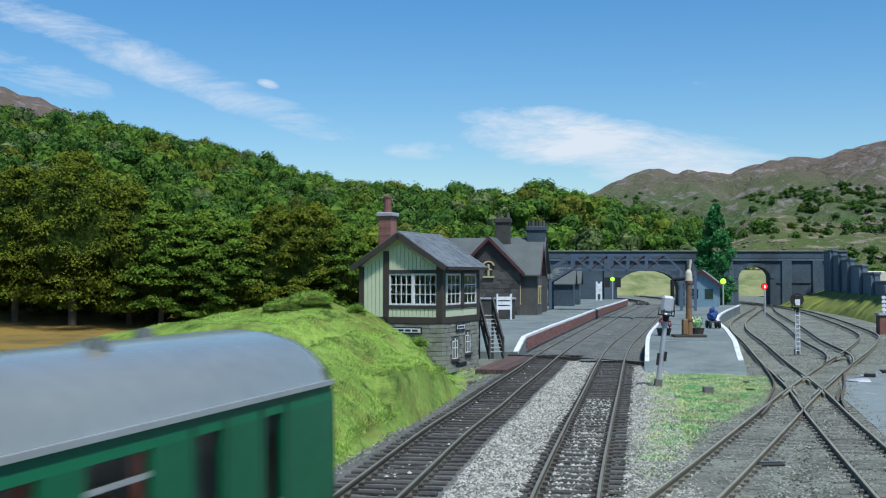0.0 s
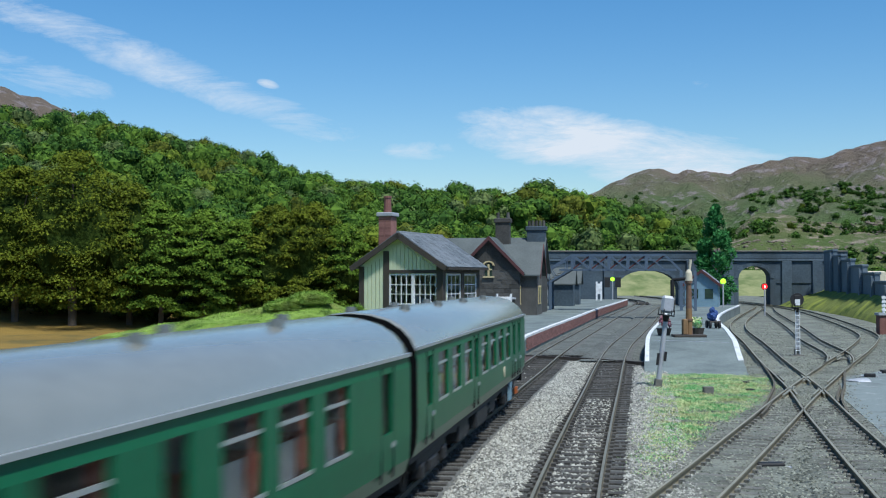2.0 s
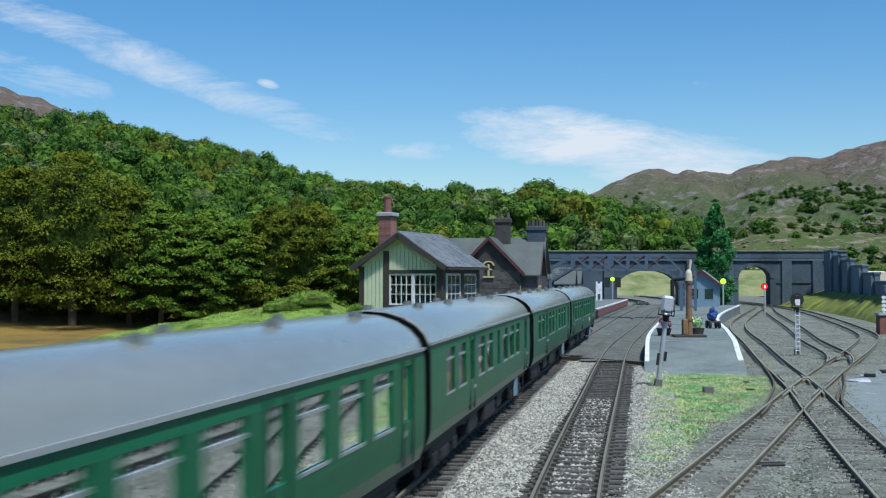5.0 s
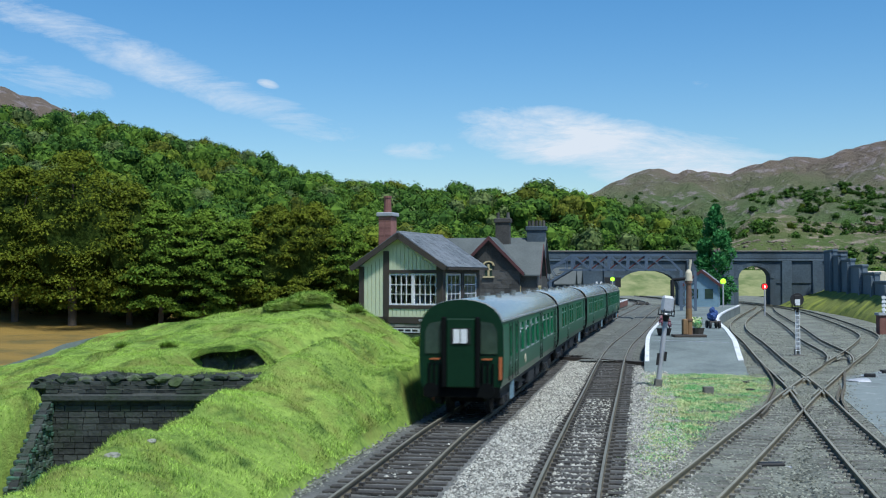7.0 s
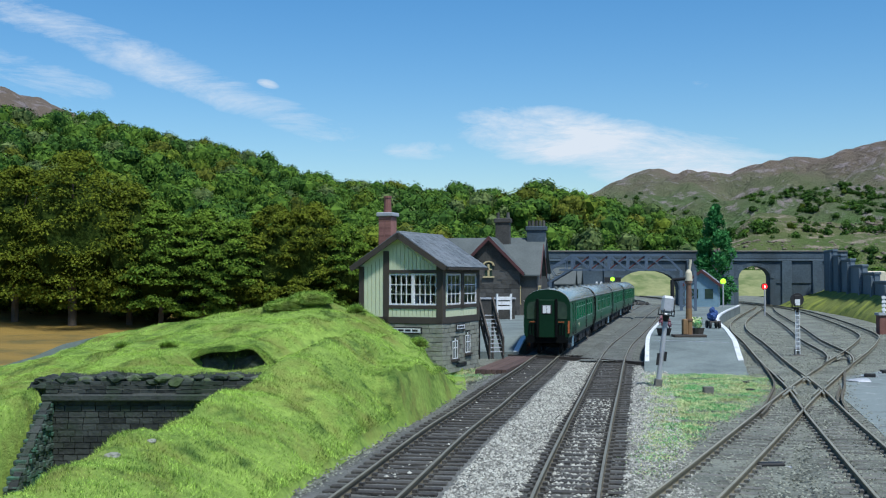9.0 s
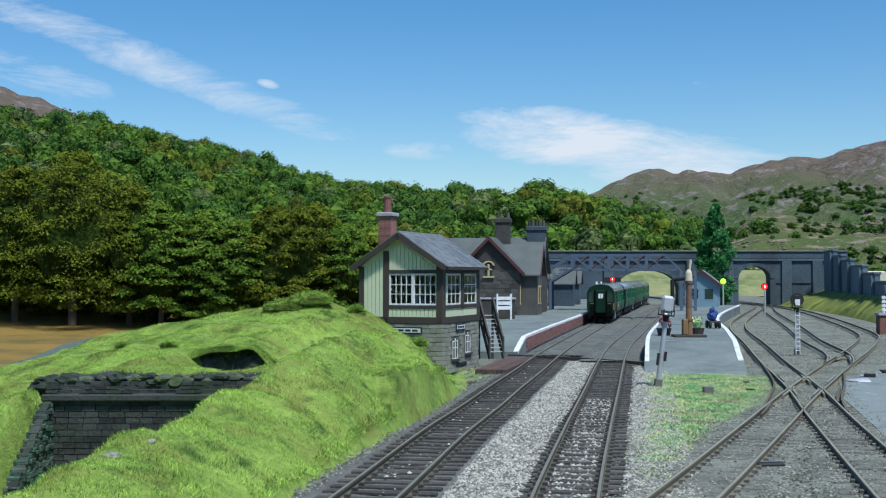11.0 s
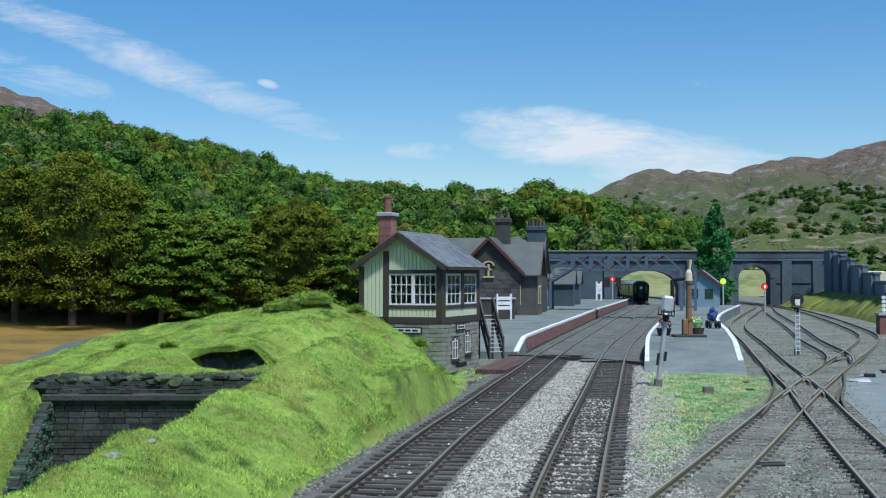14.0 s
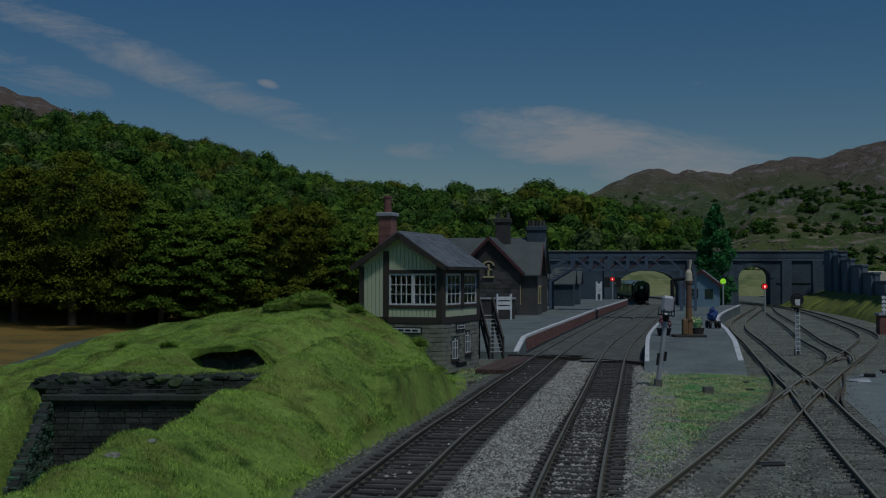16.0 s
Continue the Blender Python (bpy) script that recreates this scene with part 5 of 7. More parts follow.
tube(bm, (-3.75, 2.05, 8.7), (-3.75, 2.05, 8.8), .21, .21, 12)
part("chimney_pot", bm, M_BRICK, ch)
# stair at the far end, falling towards the line
stair = thing("stair", "dark timber outside stair with railings beside the signal box", "stair", SB @ Matrix.Translation((-1.75, SBL + 2.4, .22)))
N = 10
SW = .75    # width of the flight, which turns towards the near end
TURN = Matrix.Translation((.95, .1, 0)) @ Matrix.Rotation(radians(-50), 4, "Z") @ Matrix.Translation((-.9, 0, 0))


def flight(bm):
    bmesh.ops.transform(bm, matrix=TURN, verts=bm.verts)


for i in range(N):
    bm = bmesh.new()
    box(bm, .9 + i * .15, .9 + i * .15 + .2, 0, SW, 2.35 - i * .21, 2.40 - i * .21)
    flight(bm)
    part("tread", bm, M_STEEL, stair, "pale worn tread")
bm = bmesh.new()
box(bm, 0, .95, -2.3, 1.2, 2.42, 2.5)
part("landing", bm, M_TIMBER, stair)
for y in (-.02, SW + .02):
    bm = bmesh.new()
    beam(bm, (.9, y, 2.4), (2.45, y, .22), .06, .25)
    flight(bm)
    part("stringer", bm, M_TIMBER, stair)
    bm = bmesh.new()
    beam(bm, (.9, y, 3.35), (2.45, y, 1.2), .09)
    beam(bm, (.9, y, 2.95), (2.45, y, .8), .07)
    flight(bm)
    part("handrail", bm, M_TIMBER, stair)
    for x, zb, z in ((.9, 0, 3.4), (1.7, 1.2, 2.3), (2.45, .1, 1.3)):
        bm = bmesh.new()
        box(bm, x - .05, x + .05, y - .05, y + .05, zb, z)
        flight(bm)
        part("post", bm, M_TIMBER, stair)

# ---- station building ----
ST = Matrix.Translation((7.3, 110, P1Z)) @ Matrix.Rotation(radians(-12), 4, "Z")
st = thing("station_building", "dark stone station building with gables and slate roofs", "building", ST)


def block(name, x0, x1, y0, y1, eave, apex, along, over=.45, trim=True, mt=None):
    """A gabled range: walls, two roof slopes, barge boards."""
    bm = bmesh.new()
    box(bm, x0, x1, y0, y1, 0, eave)
    w = part(name, bm, mt or M_STATION, st)
    bm = bmesh.new()
    if along == "y":
        prism(bm, [(x0, eave + .002), (x1, eave + .002), ((x0 + x1) / 2, apex)], (y0, y1))
    else:
        prism(bm, [(y0, eave + .002), (y1, eave + .002), ((y0 + y1) / 2, apex)], (x0, x1), "x")
    part("gable", bm, mt or M_STATION, st)
    c = ((x0 + x1) if along == "y" else (y0 + y1)) / 2
    half = ((x1 - x0) if along == "y" else (y1 - y0)) / 2
    k = (apex - eave) / half
    e0, e1 = (y0, y1) if along == "y" else (x0, x1)
    for sg in (-1, 1):
        pr = [(c, apex + .05), (c + sg * (half + over), apex + .05 - k * (half + over)), (c + sg * (half + over), apex + .2 - k * (half + over)), (c, apex + .2)]
        bm = bmesh.new()
        prism(bm, pr, (e0 - .35, e1 + .35), "y" if along == "y" else "x")
        rf = part("roof", bm, M_STROOF, st, "grey slate roof slope")
        if trim:
            for e in (e0 - .43, e1 + .352):
                bm = bmesh.new()
                prism(bm, [(a, b - .22) for a, b in pr[:2]] + [(a, b + .02) for a, b in pr[2:]], (e, e + .078), "y" if along == "y" else "x")
                part("barge_board", bm, M_REDTRIM, st, "dark red barge board")
    return w


w = block("wing_wall", -5.9, 0, 0, 9, 4.3, 7.3, "y")
stone_courses(w, (-5.9, 0), (0, 0), 0, 4.3, .42, .8, M_STATION, .04, 7, ((2.3, 3.7, 3.2, 4.3),))
block("bay_wall", -2, 1.55, .7, 4.6, 4.2, 6.6, "x")
block("main_wall", -14, 1.0, 6.5, 13.5, 4.3, 7.5, "x", trim=False)
block("range_wall", -8.7, -1.6, 13.6, 47, 3.7, 6.9, "y", mt=M_BRIDGE)
# cross-shaped window in the gable
bm = bmesh.new()
prism(bm, [(-3.35, 3.7), (-2.65, 3.7), (-2.65, 4.7), (-3.0, 4.95), (-3.35, 4.7)], (-.06, -.045))
cw = part("gable_window", bm, M_CABGLASS, st, "cream-framed mullioned window in the gable")
bm = bmesh.new()
box(bm, -3.09, -2.91, -.14, -.062, 3.7, 4.85), box(bm, -3.33, -2.67, -.15, -.062, 4.28, 4.40), box(bm, -3.55, -2.45, -.18, -.062, 3.55, 3.7)
for i in range(6):
    a0, a1 = math.pi * i / 6, math.pi * (i + 1) / 6
    prism(bm, [(-3 - r * math.cos(a), 4.72 + r * .75 * math.sin(a)) for r, a in ((.42, a0), (.42, a1), (.60, a1), (.60, a0))], (-.16, -.062))
part("window_surround", bm, M_YELLOWSTONE, cw, "cream dressed stone surround")
for x, y0, y1 in ((.0, .12, .45), (1.55, 1.4, 2.2), (1.55, 2.7, 3.5)):
    bm = bmesh.new()
    box(bm, x + .002, x + .06, y0, y1, 1.0, 2.8)
    q = part("side_window", bm, M_YELLOWSTONE, st, "narrow window with cream stone surround")
    bm = bmesh.new()
    box(bm, x + .061, x + .075, y0 + .1, y1 - .1, 1.15, 2.65)
    part("window_pane", bm, M_CABGLASS, q)
for x, y, w2, zt, pots in ((-2.4, 5.0, .7, 9.6, 2), (.3, 10.0, .95, 9.0, 5)):
    bm = bmesh.new()
    box(bm, x - w2, x + w2, y - .5, y + .5, 5.5, zt - .6, bevel=.03)
    box(bm, x - w2 - .12, x + w2 + .12, y - .62, y + .62, zt - .6, zt - .15, bevel=.05)
    ch = part("chimney", bm, M_BRIDGE if pots == 5 else M_STATION, st, "stone chimney stack with pots")
    for i in range(pots):
        bm = bmesh.new()
        px = x - w2 + .2 + i * (2 * w2 - .4) / (pots - 1)
        tube(bm, (px, y, zt - .16), (px, y, zt + .45), .17, .14, 10)
        part("chimney_pot", bm, M_STATION, ch)
# doors, windows and small gables along the low range
for i, y in enumerate((18, 21.5, 25, 30, 34, 38, 42, 45)):
    bm = bmesh.new()
    z0 = 0 if i % 3 == 1 else .9
    box(bm, -1.598, -1.54, y - .55, y + .55, z0, 2.7, bevel=.01)
    d = part("door" if z0 == 0 else "window", bm, M_CABGLASS if z0 else M_TIMBER, st)
    bm = bmesh.new()
    for o in (-.6, .6):
        box(bm, -1.598, -1.5, y + o - .08, y + o + .08, z0, 2.8)
    box(bm, -1.598, -1.5, y - .7, y + .7, 2.8, 3.0)
    part("surround", bm, M_STEEL, d)
for y in (36, 44):
    block("porch_wall", -2.0, 1.6, y - 1.3, y + 1.3, 2.9, 4.6, "x", over=.25, trim=False, mt=M_BRIDGE)

# nameboard on two posts, standing on the platform
t = thing("name_board", "white nameboard on two posts on the platform", "sign", Matrix.Translation((4.6, 98.5, P1Z)) @ Matrix.Rotation(radians(18), 4, "Z"))
for x in (0, 1.25):
    bm = bmesh.new()
    box(bm, x - .07, x + .07, -.07, .07, 0, 2.2)
    part("post", bm, M_WHITE, t)
for i in range(3):
    bm = bmesh.new()
    box(bm, .072, 1.178, -.04, .04, .85 + i * .4, 1.15 + i * .4)
    part("board", bm, M_WHITE, t)
t = thing("low_wall", "low dark stone wall beside the platform entrance", "wall", Matrix.Translation((2.0, 100, P1Z)))
bm = bmesh.new()
box(bm, -3, 4.2, 0, .4, 0, 1.7, bevel=.03)
part("stonework", bm, M_STATION, t)
bm = bmesh.new()
box(bm, -3.1, 4.3, -.08, .48, 1.702, 1.85)
part("coping", bm, M_STEEL, t)

# ---- footbridge ----
FB = Matrix.Translation((11.8, 127.5, P1Z)) @ Matrix.Rotation(radians(-12), 4, "Z")
fb = thing("footbridge", "blue-grey iron lattice footbridge across the platforms", "footbridge", FB)
SPAN, DZ, TZ = 13.6, 4.4, 6.0
for y in (0, 2.2):
    for z, nm in ((DZ, "bottom_chord"), (TZ, "top_chord")):
        bm = bmesh.new()
        beam(bm, (2.4 if z == TZ else 1.0, y, z), (SPAN - 1.2 if z == TZ else SPAN, y, z), .2, .22)
        part(nm, bm, M_BLUEIRON, fb)
    nb = 5
    for i in range(nb):
        a, b = 2.4 + (SPAN - 3.6) * i / nb, 2.4 + (SPAN - 3.6) * (i + 1) / nb
        for z0, z1 in ((DZ, TZ), (TZ, DZ)):
            bm = bmesh.new()
            beam(bm, (a, y + (.06 if z0 == DZ else -.06), z0), (b, y + (.06 if z0 == DZ else -.06), z1), .12, .15)
            part("brace", bm, M_REDTRIM if y == 0 and z0 == DZ else M_BLUEIRON, fb)
        bm = bmesh.new()
        box(bm, a - .13, a + .13, y - .14, y + .07, DZ, TZ)
        part("upright", bm, M_BLUEIRON, fb)
    for p, q in (((2.4, y, TZ), (-1.6, y, 3.6)), ((2.2, y, DZ), (-1.8, y, 2.0)), ((SPAN - 1.2, y, TZ), (SPAN + .6, y, 4.2))):
        bm = bmesh.new()
        beam(bm, p, q, .18, .22)
        part("stair_string", bm, M_BLUEIRON, fb)
    for i in range(4):
        x = 1.6 - i * 1.0
        bm = bmesh.new()
        beam(bm, (x, y, DZ - (2.2 - x) * .6), (x - .9 if i % 2 else x + .1, y, TZ - (2.4 - x) * .6), .09)
        part("brace", bm, M_BLUEIRON, fb)
bm = bmesh.new()
box(bm, 1.0, SPAN, .1, 2.1, DZ - .08, DZ + .02)
part("deck", bm, M_TIMBER, fb)
for x in (-1.3, 0, SPAN + .5, SPAN + 2.0):
    for y in (0, 2.2):
        bm = bmesh.new()
        box(bm, x - .15, x + .15, y - .15, y + .15, 0, DZ - .1 if x > .5 else 2.4 if x < -1 else 3.2)
        part("leg", bm, M_BLUEIRON, fb)
for x in (-1.3, SPAN + .5):
    for z in (.2, 1.8) if x > 0 else (.2,):
        for s in (0, 1):
            bm = bmesh.new()
            beam(bm, (x, -.05 + .1 * s, z + 1.5 * s), (x + 1.4, -.05 + .1 * s, z + 1.5 * (1 - s)), .13)
            part("brace", bm, M_BLUEIRON, fb)
for i in range(12):
    bm = bmesh.new()
    box(bm, 1.0 - i * .27, 1.27 - i * .27, .1, 2.1, DZ - .25 - i * .2, DZ - .19 - i * .2)
    part("tread", bm, M_TIMBER, fb)

# ---- things on the island platform ----
sh = thing("waiting_shelter", "small pale gabled waiting shelter with dark red trim", "shelter", Matrix.Translation((31.9, 143, P2Z)) @ Matrix.Rotation(radians(-16), 4, "Z"))
bm = bmesh.new()
box(bm, -2, 2, 0, 5, 0, 2.7)
prism(bm, [(-2, 2.702), (2, 2.702), (0, 4.3)], (0, 5))
part("wall", bm, M_PALEBLUE, sh)
for sg in (-1, 1):
    bm = bmesh.new()
    prism(bm, [(0, 4.4), (sg * 2.5, 2.45), (sg * 2.5, 2.62), (0, 4.57)], (-.3, 5.3))
    part("roof", bm, M_ROOF, sh)
    bm = bmesh.new()
    prism(bm, [(0, 4.2), (sg * 2.5, 2.25), (sg * 2.5, 2.64), (0, 4.6)], (-.4, -.31))
    part("barge_board", bm, M_REDTRIM, sh)
    bm = bmesh.new()
    box(bm, sg * .9 - .5, sg * .9 + .5, -.04, -.002, 1.0, 2.2)
    part("window", bm, M_CABGLASS, sh)

wc = thing("water_crane", "rusty brown column water crane with cream top", "water crane", Matrix.Translation((15.1, 71.2, P2Z)))
bm = bmesh.new()
box(bm, -1.0, 1.0, -.5, .5, 0, .16, bevel=.03)
part("plinth", bm, M_TIMBER, wc, "dark stone plinth")
bm = bmesh.new()
tube(bm, (0, 0, .16), (0, 0, 1.0), .24, .20, 14), tube(bm, (0, 0, 1.0), (0, 0, 1.12), .27, .27, 14)
tube(bm, (0, 0, 1.12), (0, 0, 3.3), .20, .16, 14), tube(bm, (0, 0, 3.3), (0, 0, 3.45), .22, .22, 14)
part("column", bm, M_RUSTIRON, wc)
bm = bmesh.new()
tube(bm, (0, 0, 3.45), (0, 0, 3.95), .24, .2, 14), tube(bm, (0, 0, 3.95), (0, 0, 4.15), .2, .08, 14), tube(bm, (.05, 0, 4.1), (.12, 0, 4.75), .07, .09, 10)
part("head", bm, M_CREAMPAINT, wc, "cream painted head")
bm = bmesh.new()
tube(bm, (0, -.1, 3.6), (-.9, .5, 3.5), .12, .1, 10), tube(bm, (-.9, .5, 3.5), (-.9, .5, 1.5), .14, .12, 10)
part("bag", bm, M_BLACK, wc, "black leather hose")
bm = bmesh.new()
tube(bm, (0, -.02, .16), (0, -.02, 1.75), .22, .19, 14)
box(bm, -.42, -.12, -.3, .2, .16, 1.1, bevel=.04)
part("valve_box", bm, M_ORANGEBROWN, wc, "orange-brown valve housing")
rng = random.Random(9)
for x, y, mt, lab in ((13.95, 73.2, M_PINK, "pink flowers in a dark wooden tub"), (16.1, 73.5, M_TUFT, "pale flowers in a dark wooden tub")):
    t = thing("flower_tub", lab, "planter", Matrix.Translation((x, y, P2Z)))
    bm = bmesh.new()
    tube(bm, (0, 0, 0), (0, 0, .45), .38, .48, 12)
    part("tub", bm, M_TIMBER, t)
    tr = leafy(np.random.default_rng(int(x * 10)), 260, .16, 6) * .55 + np.array([0, 0, .75])
    tri_mesh("flowers", tr, mt, t)
t = thing("luggage_barrow", "platform barrow loaded with a blue covered bundle", "barrow", Matrix.Translation((19.4, 83.3, P2Z)))
bm = bmesh.new()
box(bm, -.33, .33, -.7, .7, .42, .52, bevel=.02)
part("deck", bm, M_TIMBER, t)
wm = bmesh.new()
tube(wm, (-.06, 0, 0), (.06, 0, 0), .28, n=14)
me = bpy.data.meshes.new("wheel")
wm.to_mesh(me)
wm.free()
me.materials.append(M_BLACK)
for sx in (-.33, .33):
    for sy in (-.5, .5):
        put("wheel", me, t, Matrix.Translation((sx, sy, .28)))
bm = bmesh.new()
for bx, by, bz, br in ((-.06, 0, .85, .34), (.12, .1, 1.1, .25), (-.12, -.12, 1.3, .17), (.02, .1, 1.42, .13)):
    r = bmesh.ops.create_icosphere(bm, subdivisions=3, radius=br)
    for v in r["verts"]:
        v.co = Vector((bx, by, bz)) + v.co * (1 + .3 * noise.noise(v.co * 7 + Vector((bx * 9, 0, 0))))
        v.co.z = max(v.co.z, .525)
part("bundle", bm, M_BLUE, t, "blue cloth bundle")
# ---- signals ----


def signal(x, y, z0, h, lean, label, face, big=1.0, ladder=False):
    t = thing("colour_light_signal", label, "railway signal", Matrix.Translation((x, y, z0)) @ Matrix.Rotation(radians(lean), 4, "Y"))
    bm = bmesh.new()
    box(bm, -.42 * big, .42 * big, -.3 * big, .3 * big, -.05, .06, bevel=.02), box(bm, -.15 * big, .15 * big, -.15 * big, .15 * big, .06, .42, bevel=.02)
    part("base", bm, M_MORTAR, t)
    bm = bmesh.new()
    tube(bm, (0, 0, .4), (0, 0, h), .11 * big, .10 * big, 12)
    part("post", bm, M_STEEL, t, "pale grey tubular post")
    if ladder:
        for sx in (-.12, .12):
            bm = bmesh.new()
            beam(bm, (sx, -.2, .1), (sx, -.16, h - .1), .035)
            part("ladder_rail", bm, M_WHITE, t)
        for i in range(9):
            bm = bmesh.new()
            box(bm, -.14, .14, -.21, -.17, .3 + i * (h - .5) / 9, .36 + i * (h - .5) / 9)
            part("rung", bm, M_WHITE, t)
    return t


def signal_head(t, h, back):
    bm = bmesh.new()
    box(bm, -.26, .26, -.14, .14, h + .12, h + .85, bevel=.10)
    if not back:
        tube(bm, (0, -.12, h + .5), (0, -.02, h + .5), .40, .40, 20)
    part("head", bm, M_STEEL if back else M_BLACK, t, "rounded signal head")
    bm = bmesh.new()
    tube(bm, (0, 0, h), (0, 0, h + .05), .36, .36, 16)
    part("platform_ring", bm, M_BLACK, t)
    for k in range(6):
        a = k * math.pi / 3
        bm = bmesh.new()
        tube(bm, (.33 * math.cos(a), .33 * math.sin(a), h + .05), (.33 * math.cos(a), .33 * math.sin(a), h + .28), .018, n=6)
        part("rail_post", bm, M_BLACK, t)
    bm = bmesh.new()
    tube(bm, (0, 0, h - .25), (0, 0, h), .1, .16, 12)
    part("bracket", bm, M_BLACK, t)
    if not back:
        bm = bmesh.new()
        box(bm, -.15, .15, -.17, -.142, h + .16, h + .52, bevel=.01)
        part("plate", bm, M_WHITE, t, "white plate on the head")


t = signal(9.05, 49.0, -.28, 3.1, 7, "grey colour light signal on a leaning tubular post", 0)
signal_head(t, 3.1, True)
bm = bmesh.new()
box(bm, .1, .2, -.14, -.06, 1.2, 1.6), box(bm, -.2, -.1, -.14, -.06, 1.0, 1.5)
part("junction_box", bm, M_BLACK, t)
t = signal(21.2, 69.5, -.28, 2.85, 0, "black signal head on a white laddered post", 0, .9, True)
signal_head(t, 2.85, False)


def lamp_signal(x, y, z0, zl, colours, label):
    """A far signal: post, round hood, and lenses on a vane that turns behind the hood's opening."""
    t = thing("searchlight_signal", label, "railway signal", Matrix.Translation((x, y, z0)))
    h = zl - z0
    bm = bmesh.new()
    tube(bm, (0, 0, 0), (0, 0, h - .2), .10, .09, 10)
    part("post", bm, M_STEEL, t)
    bm = bmesh.new()
    tube(bm, (0, .05, h), (0, .3, h), .42, .36, 18)
    part("hood", bm, M_BLACK, t, "round black signal hood")
    vane = None
    if len(colours) > 1:
        vane = part("vane", tube(bmesh.new(), (0, 0, 0), (0, .03, 0), .12, n=10), M_BLACK, t, "turning vane with coloured lenses")
        vane.matrix_basis = Matrix.Translation((0, .0, h - .75))
    for i, c in enumerate(colours):
        bm = bmesh.new()
        a = math.pi / 2 + i * radians(80)
        o = .75 if vane else 0
        cx, cz = o * math.cos(a), o * math.sin(a) + (0 if vane else h)
        tube(bm, (cx, -.06, cz), (cx, .02, cz), .34, .34, 16)
        lens = part("lens", bm, c, vane or t, "glowing signal lens")
        if c is M_LED_RED:
            bm = bmesh.new()
            tube(bm, (cx, -.09, cz), (cx, -.062, cz), .10, .10, 12)
            part("lens_core", bm, M_LED_CORE, lens)
    if vane:
        bm = bmesh.new()
        box(bm, -1.3, -.42, -.16, -.10, h - 1.3, h + .3, bevel=.05)
        box(bm, .42, 1.3, -.16, -.10, h - 1.3, h + .3, bevel=.05)
        part("blinder", bm, M_BLACK, t, "dark plate beside the lens")
    return t, vane


lamp_signal(39.0, 140.5, -.3, 3.25, (M_LED_RED,), "colour light signal showing red beside the sidings")
lamp_signal(33.6, 139, P2Z, 3.9, (M_LED_GREEN,), "colour light signal showing yellow-green on the island platform")
_, VANE = lamp_signal(27.0, 184.6, P1Z, 4.05, (M_LED_GREEN, M_LED_RED), "signal at the platform end changing from green to red")
t = thing("white_post_sign", "white post and board at the platform end", "sign", Matrix.Translation((23.6, 178, P1Z)))
for x in (0, .7):
    bm = bmesh.new()
    box(bm, x - .13, x + .13, -.1, .1, 0, 2.9)
    part("post", bm, M_WHITE, t)
bm = bmesh.new()
box(bm, .132, .568, -.05, .05, 1.0, 2.6)
part("board", bm, M_WHITE, t)
# sign on a brick pier by the verge
t = thing("pier_sign", "white slatted sign on a red brick pier", "sign", Matrix.Translation((36.6, 95.5, -.32)))
bm = bmesh.new()
box(bm, -.8, 1.0, -.4, .4, 0, 1.6, bevel=.03)
part("pier", bm, M_BRICK, t, "red brick pier")
bm = bmesh.new()
box(bm, -.9, 1.1, -.5, .5, 1.602, 1.8)
part("cap", bm, M_STEEL, t)
for x in (-.3, .35):
    bm = bmesh.new()
    box(bm, x - .08, x + .08, -.08, .08, 1.8, 3.2)
    part("post", bm, M_WHITE, t)
for i in range(4):
    bm = bmesh.new()
    box(bm, -.5, .6, -.12, -.082, 1.95 + i * .33, 2.15 + i * .33)
    part("slat", bm, M_WHITE, t)

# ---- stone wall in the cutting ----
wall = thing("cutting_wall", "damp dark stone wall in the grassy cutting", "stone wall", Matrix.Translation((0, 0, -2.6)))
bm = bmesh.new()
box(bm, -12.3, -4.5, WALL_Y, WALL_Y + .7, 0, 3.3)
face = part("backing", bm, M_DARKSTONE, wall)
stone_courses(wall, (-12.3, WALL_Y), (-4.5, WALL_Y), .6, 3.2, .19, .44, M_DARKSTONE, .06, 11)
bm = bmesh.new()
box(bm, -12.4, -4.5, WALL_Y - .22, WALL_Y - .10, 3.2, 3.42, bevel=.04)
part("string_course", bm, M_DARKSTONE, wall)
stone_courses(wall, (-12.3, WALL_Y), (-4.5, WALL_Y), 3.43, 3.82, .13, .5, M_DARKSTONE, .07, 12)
wing = thing("wing_wall", "sloping wing wall of greenish stone beside the cutting", "stone wall", Matrix.Translation((-12.15, WALL_Y, -2.6)))
rng = random.Random(6)
for i in range(12):
    top = 3.25 - i * .19
    z = .0
    while z < top - .1:
        hh = min(rng.uniform(.13, .22), top - z)
        bm = bmesh.new()
        box(bm, -.3, .06 + rng.uniform(0, .09), -i * .26 - .25, -i * .26 - .01, z + .01, z + hh - .01, bevel=.018)
        part("stone", bm, M_WINGSTONE, wing)
        z += hh
    bm = bmesh.new()
    beam(bm, (-.05, -i * .26, top + .03), (-.05 + rng.uniform(-.04, .04), -i * .26 - .25, top - .15), rng.uniform(.18, .30), .1)
    part("coping", bm, M_DARKSTONE, wing)
rng = random.Random(2)
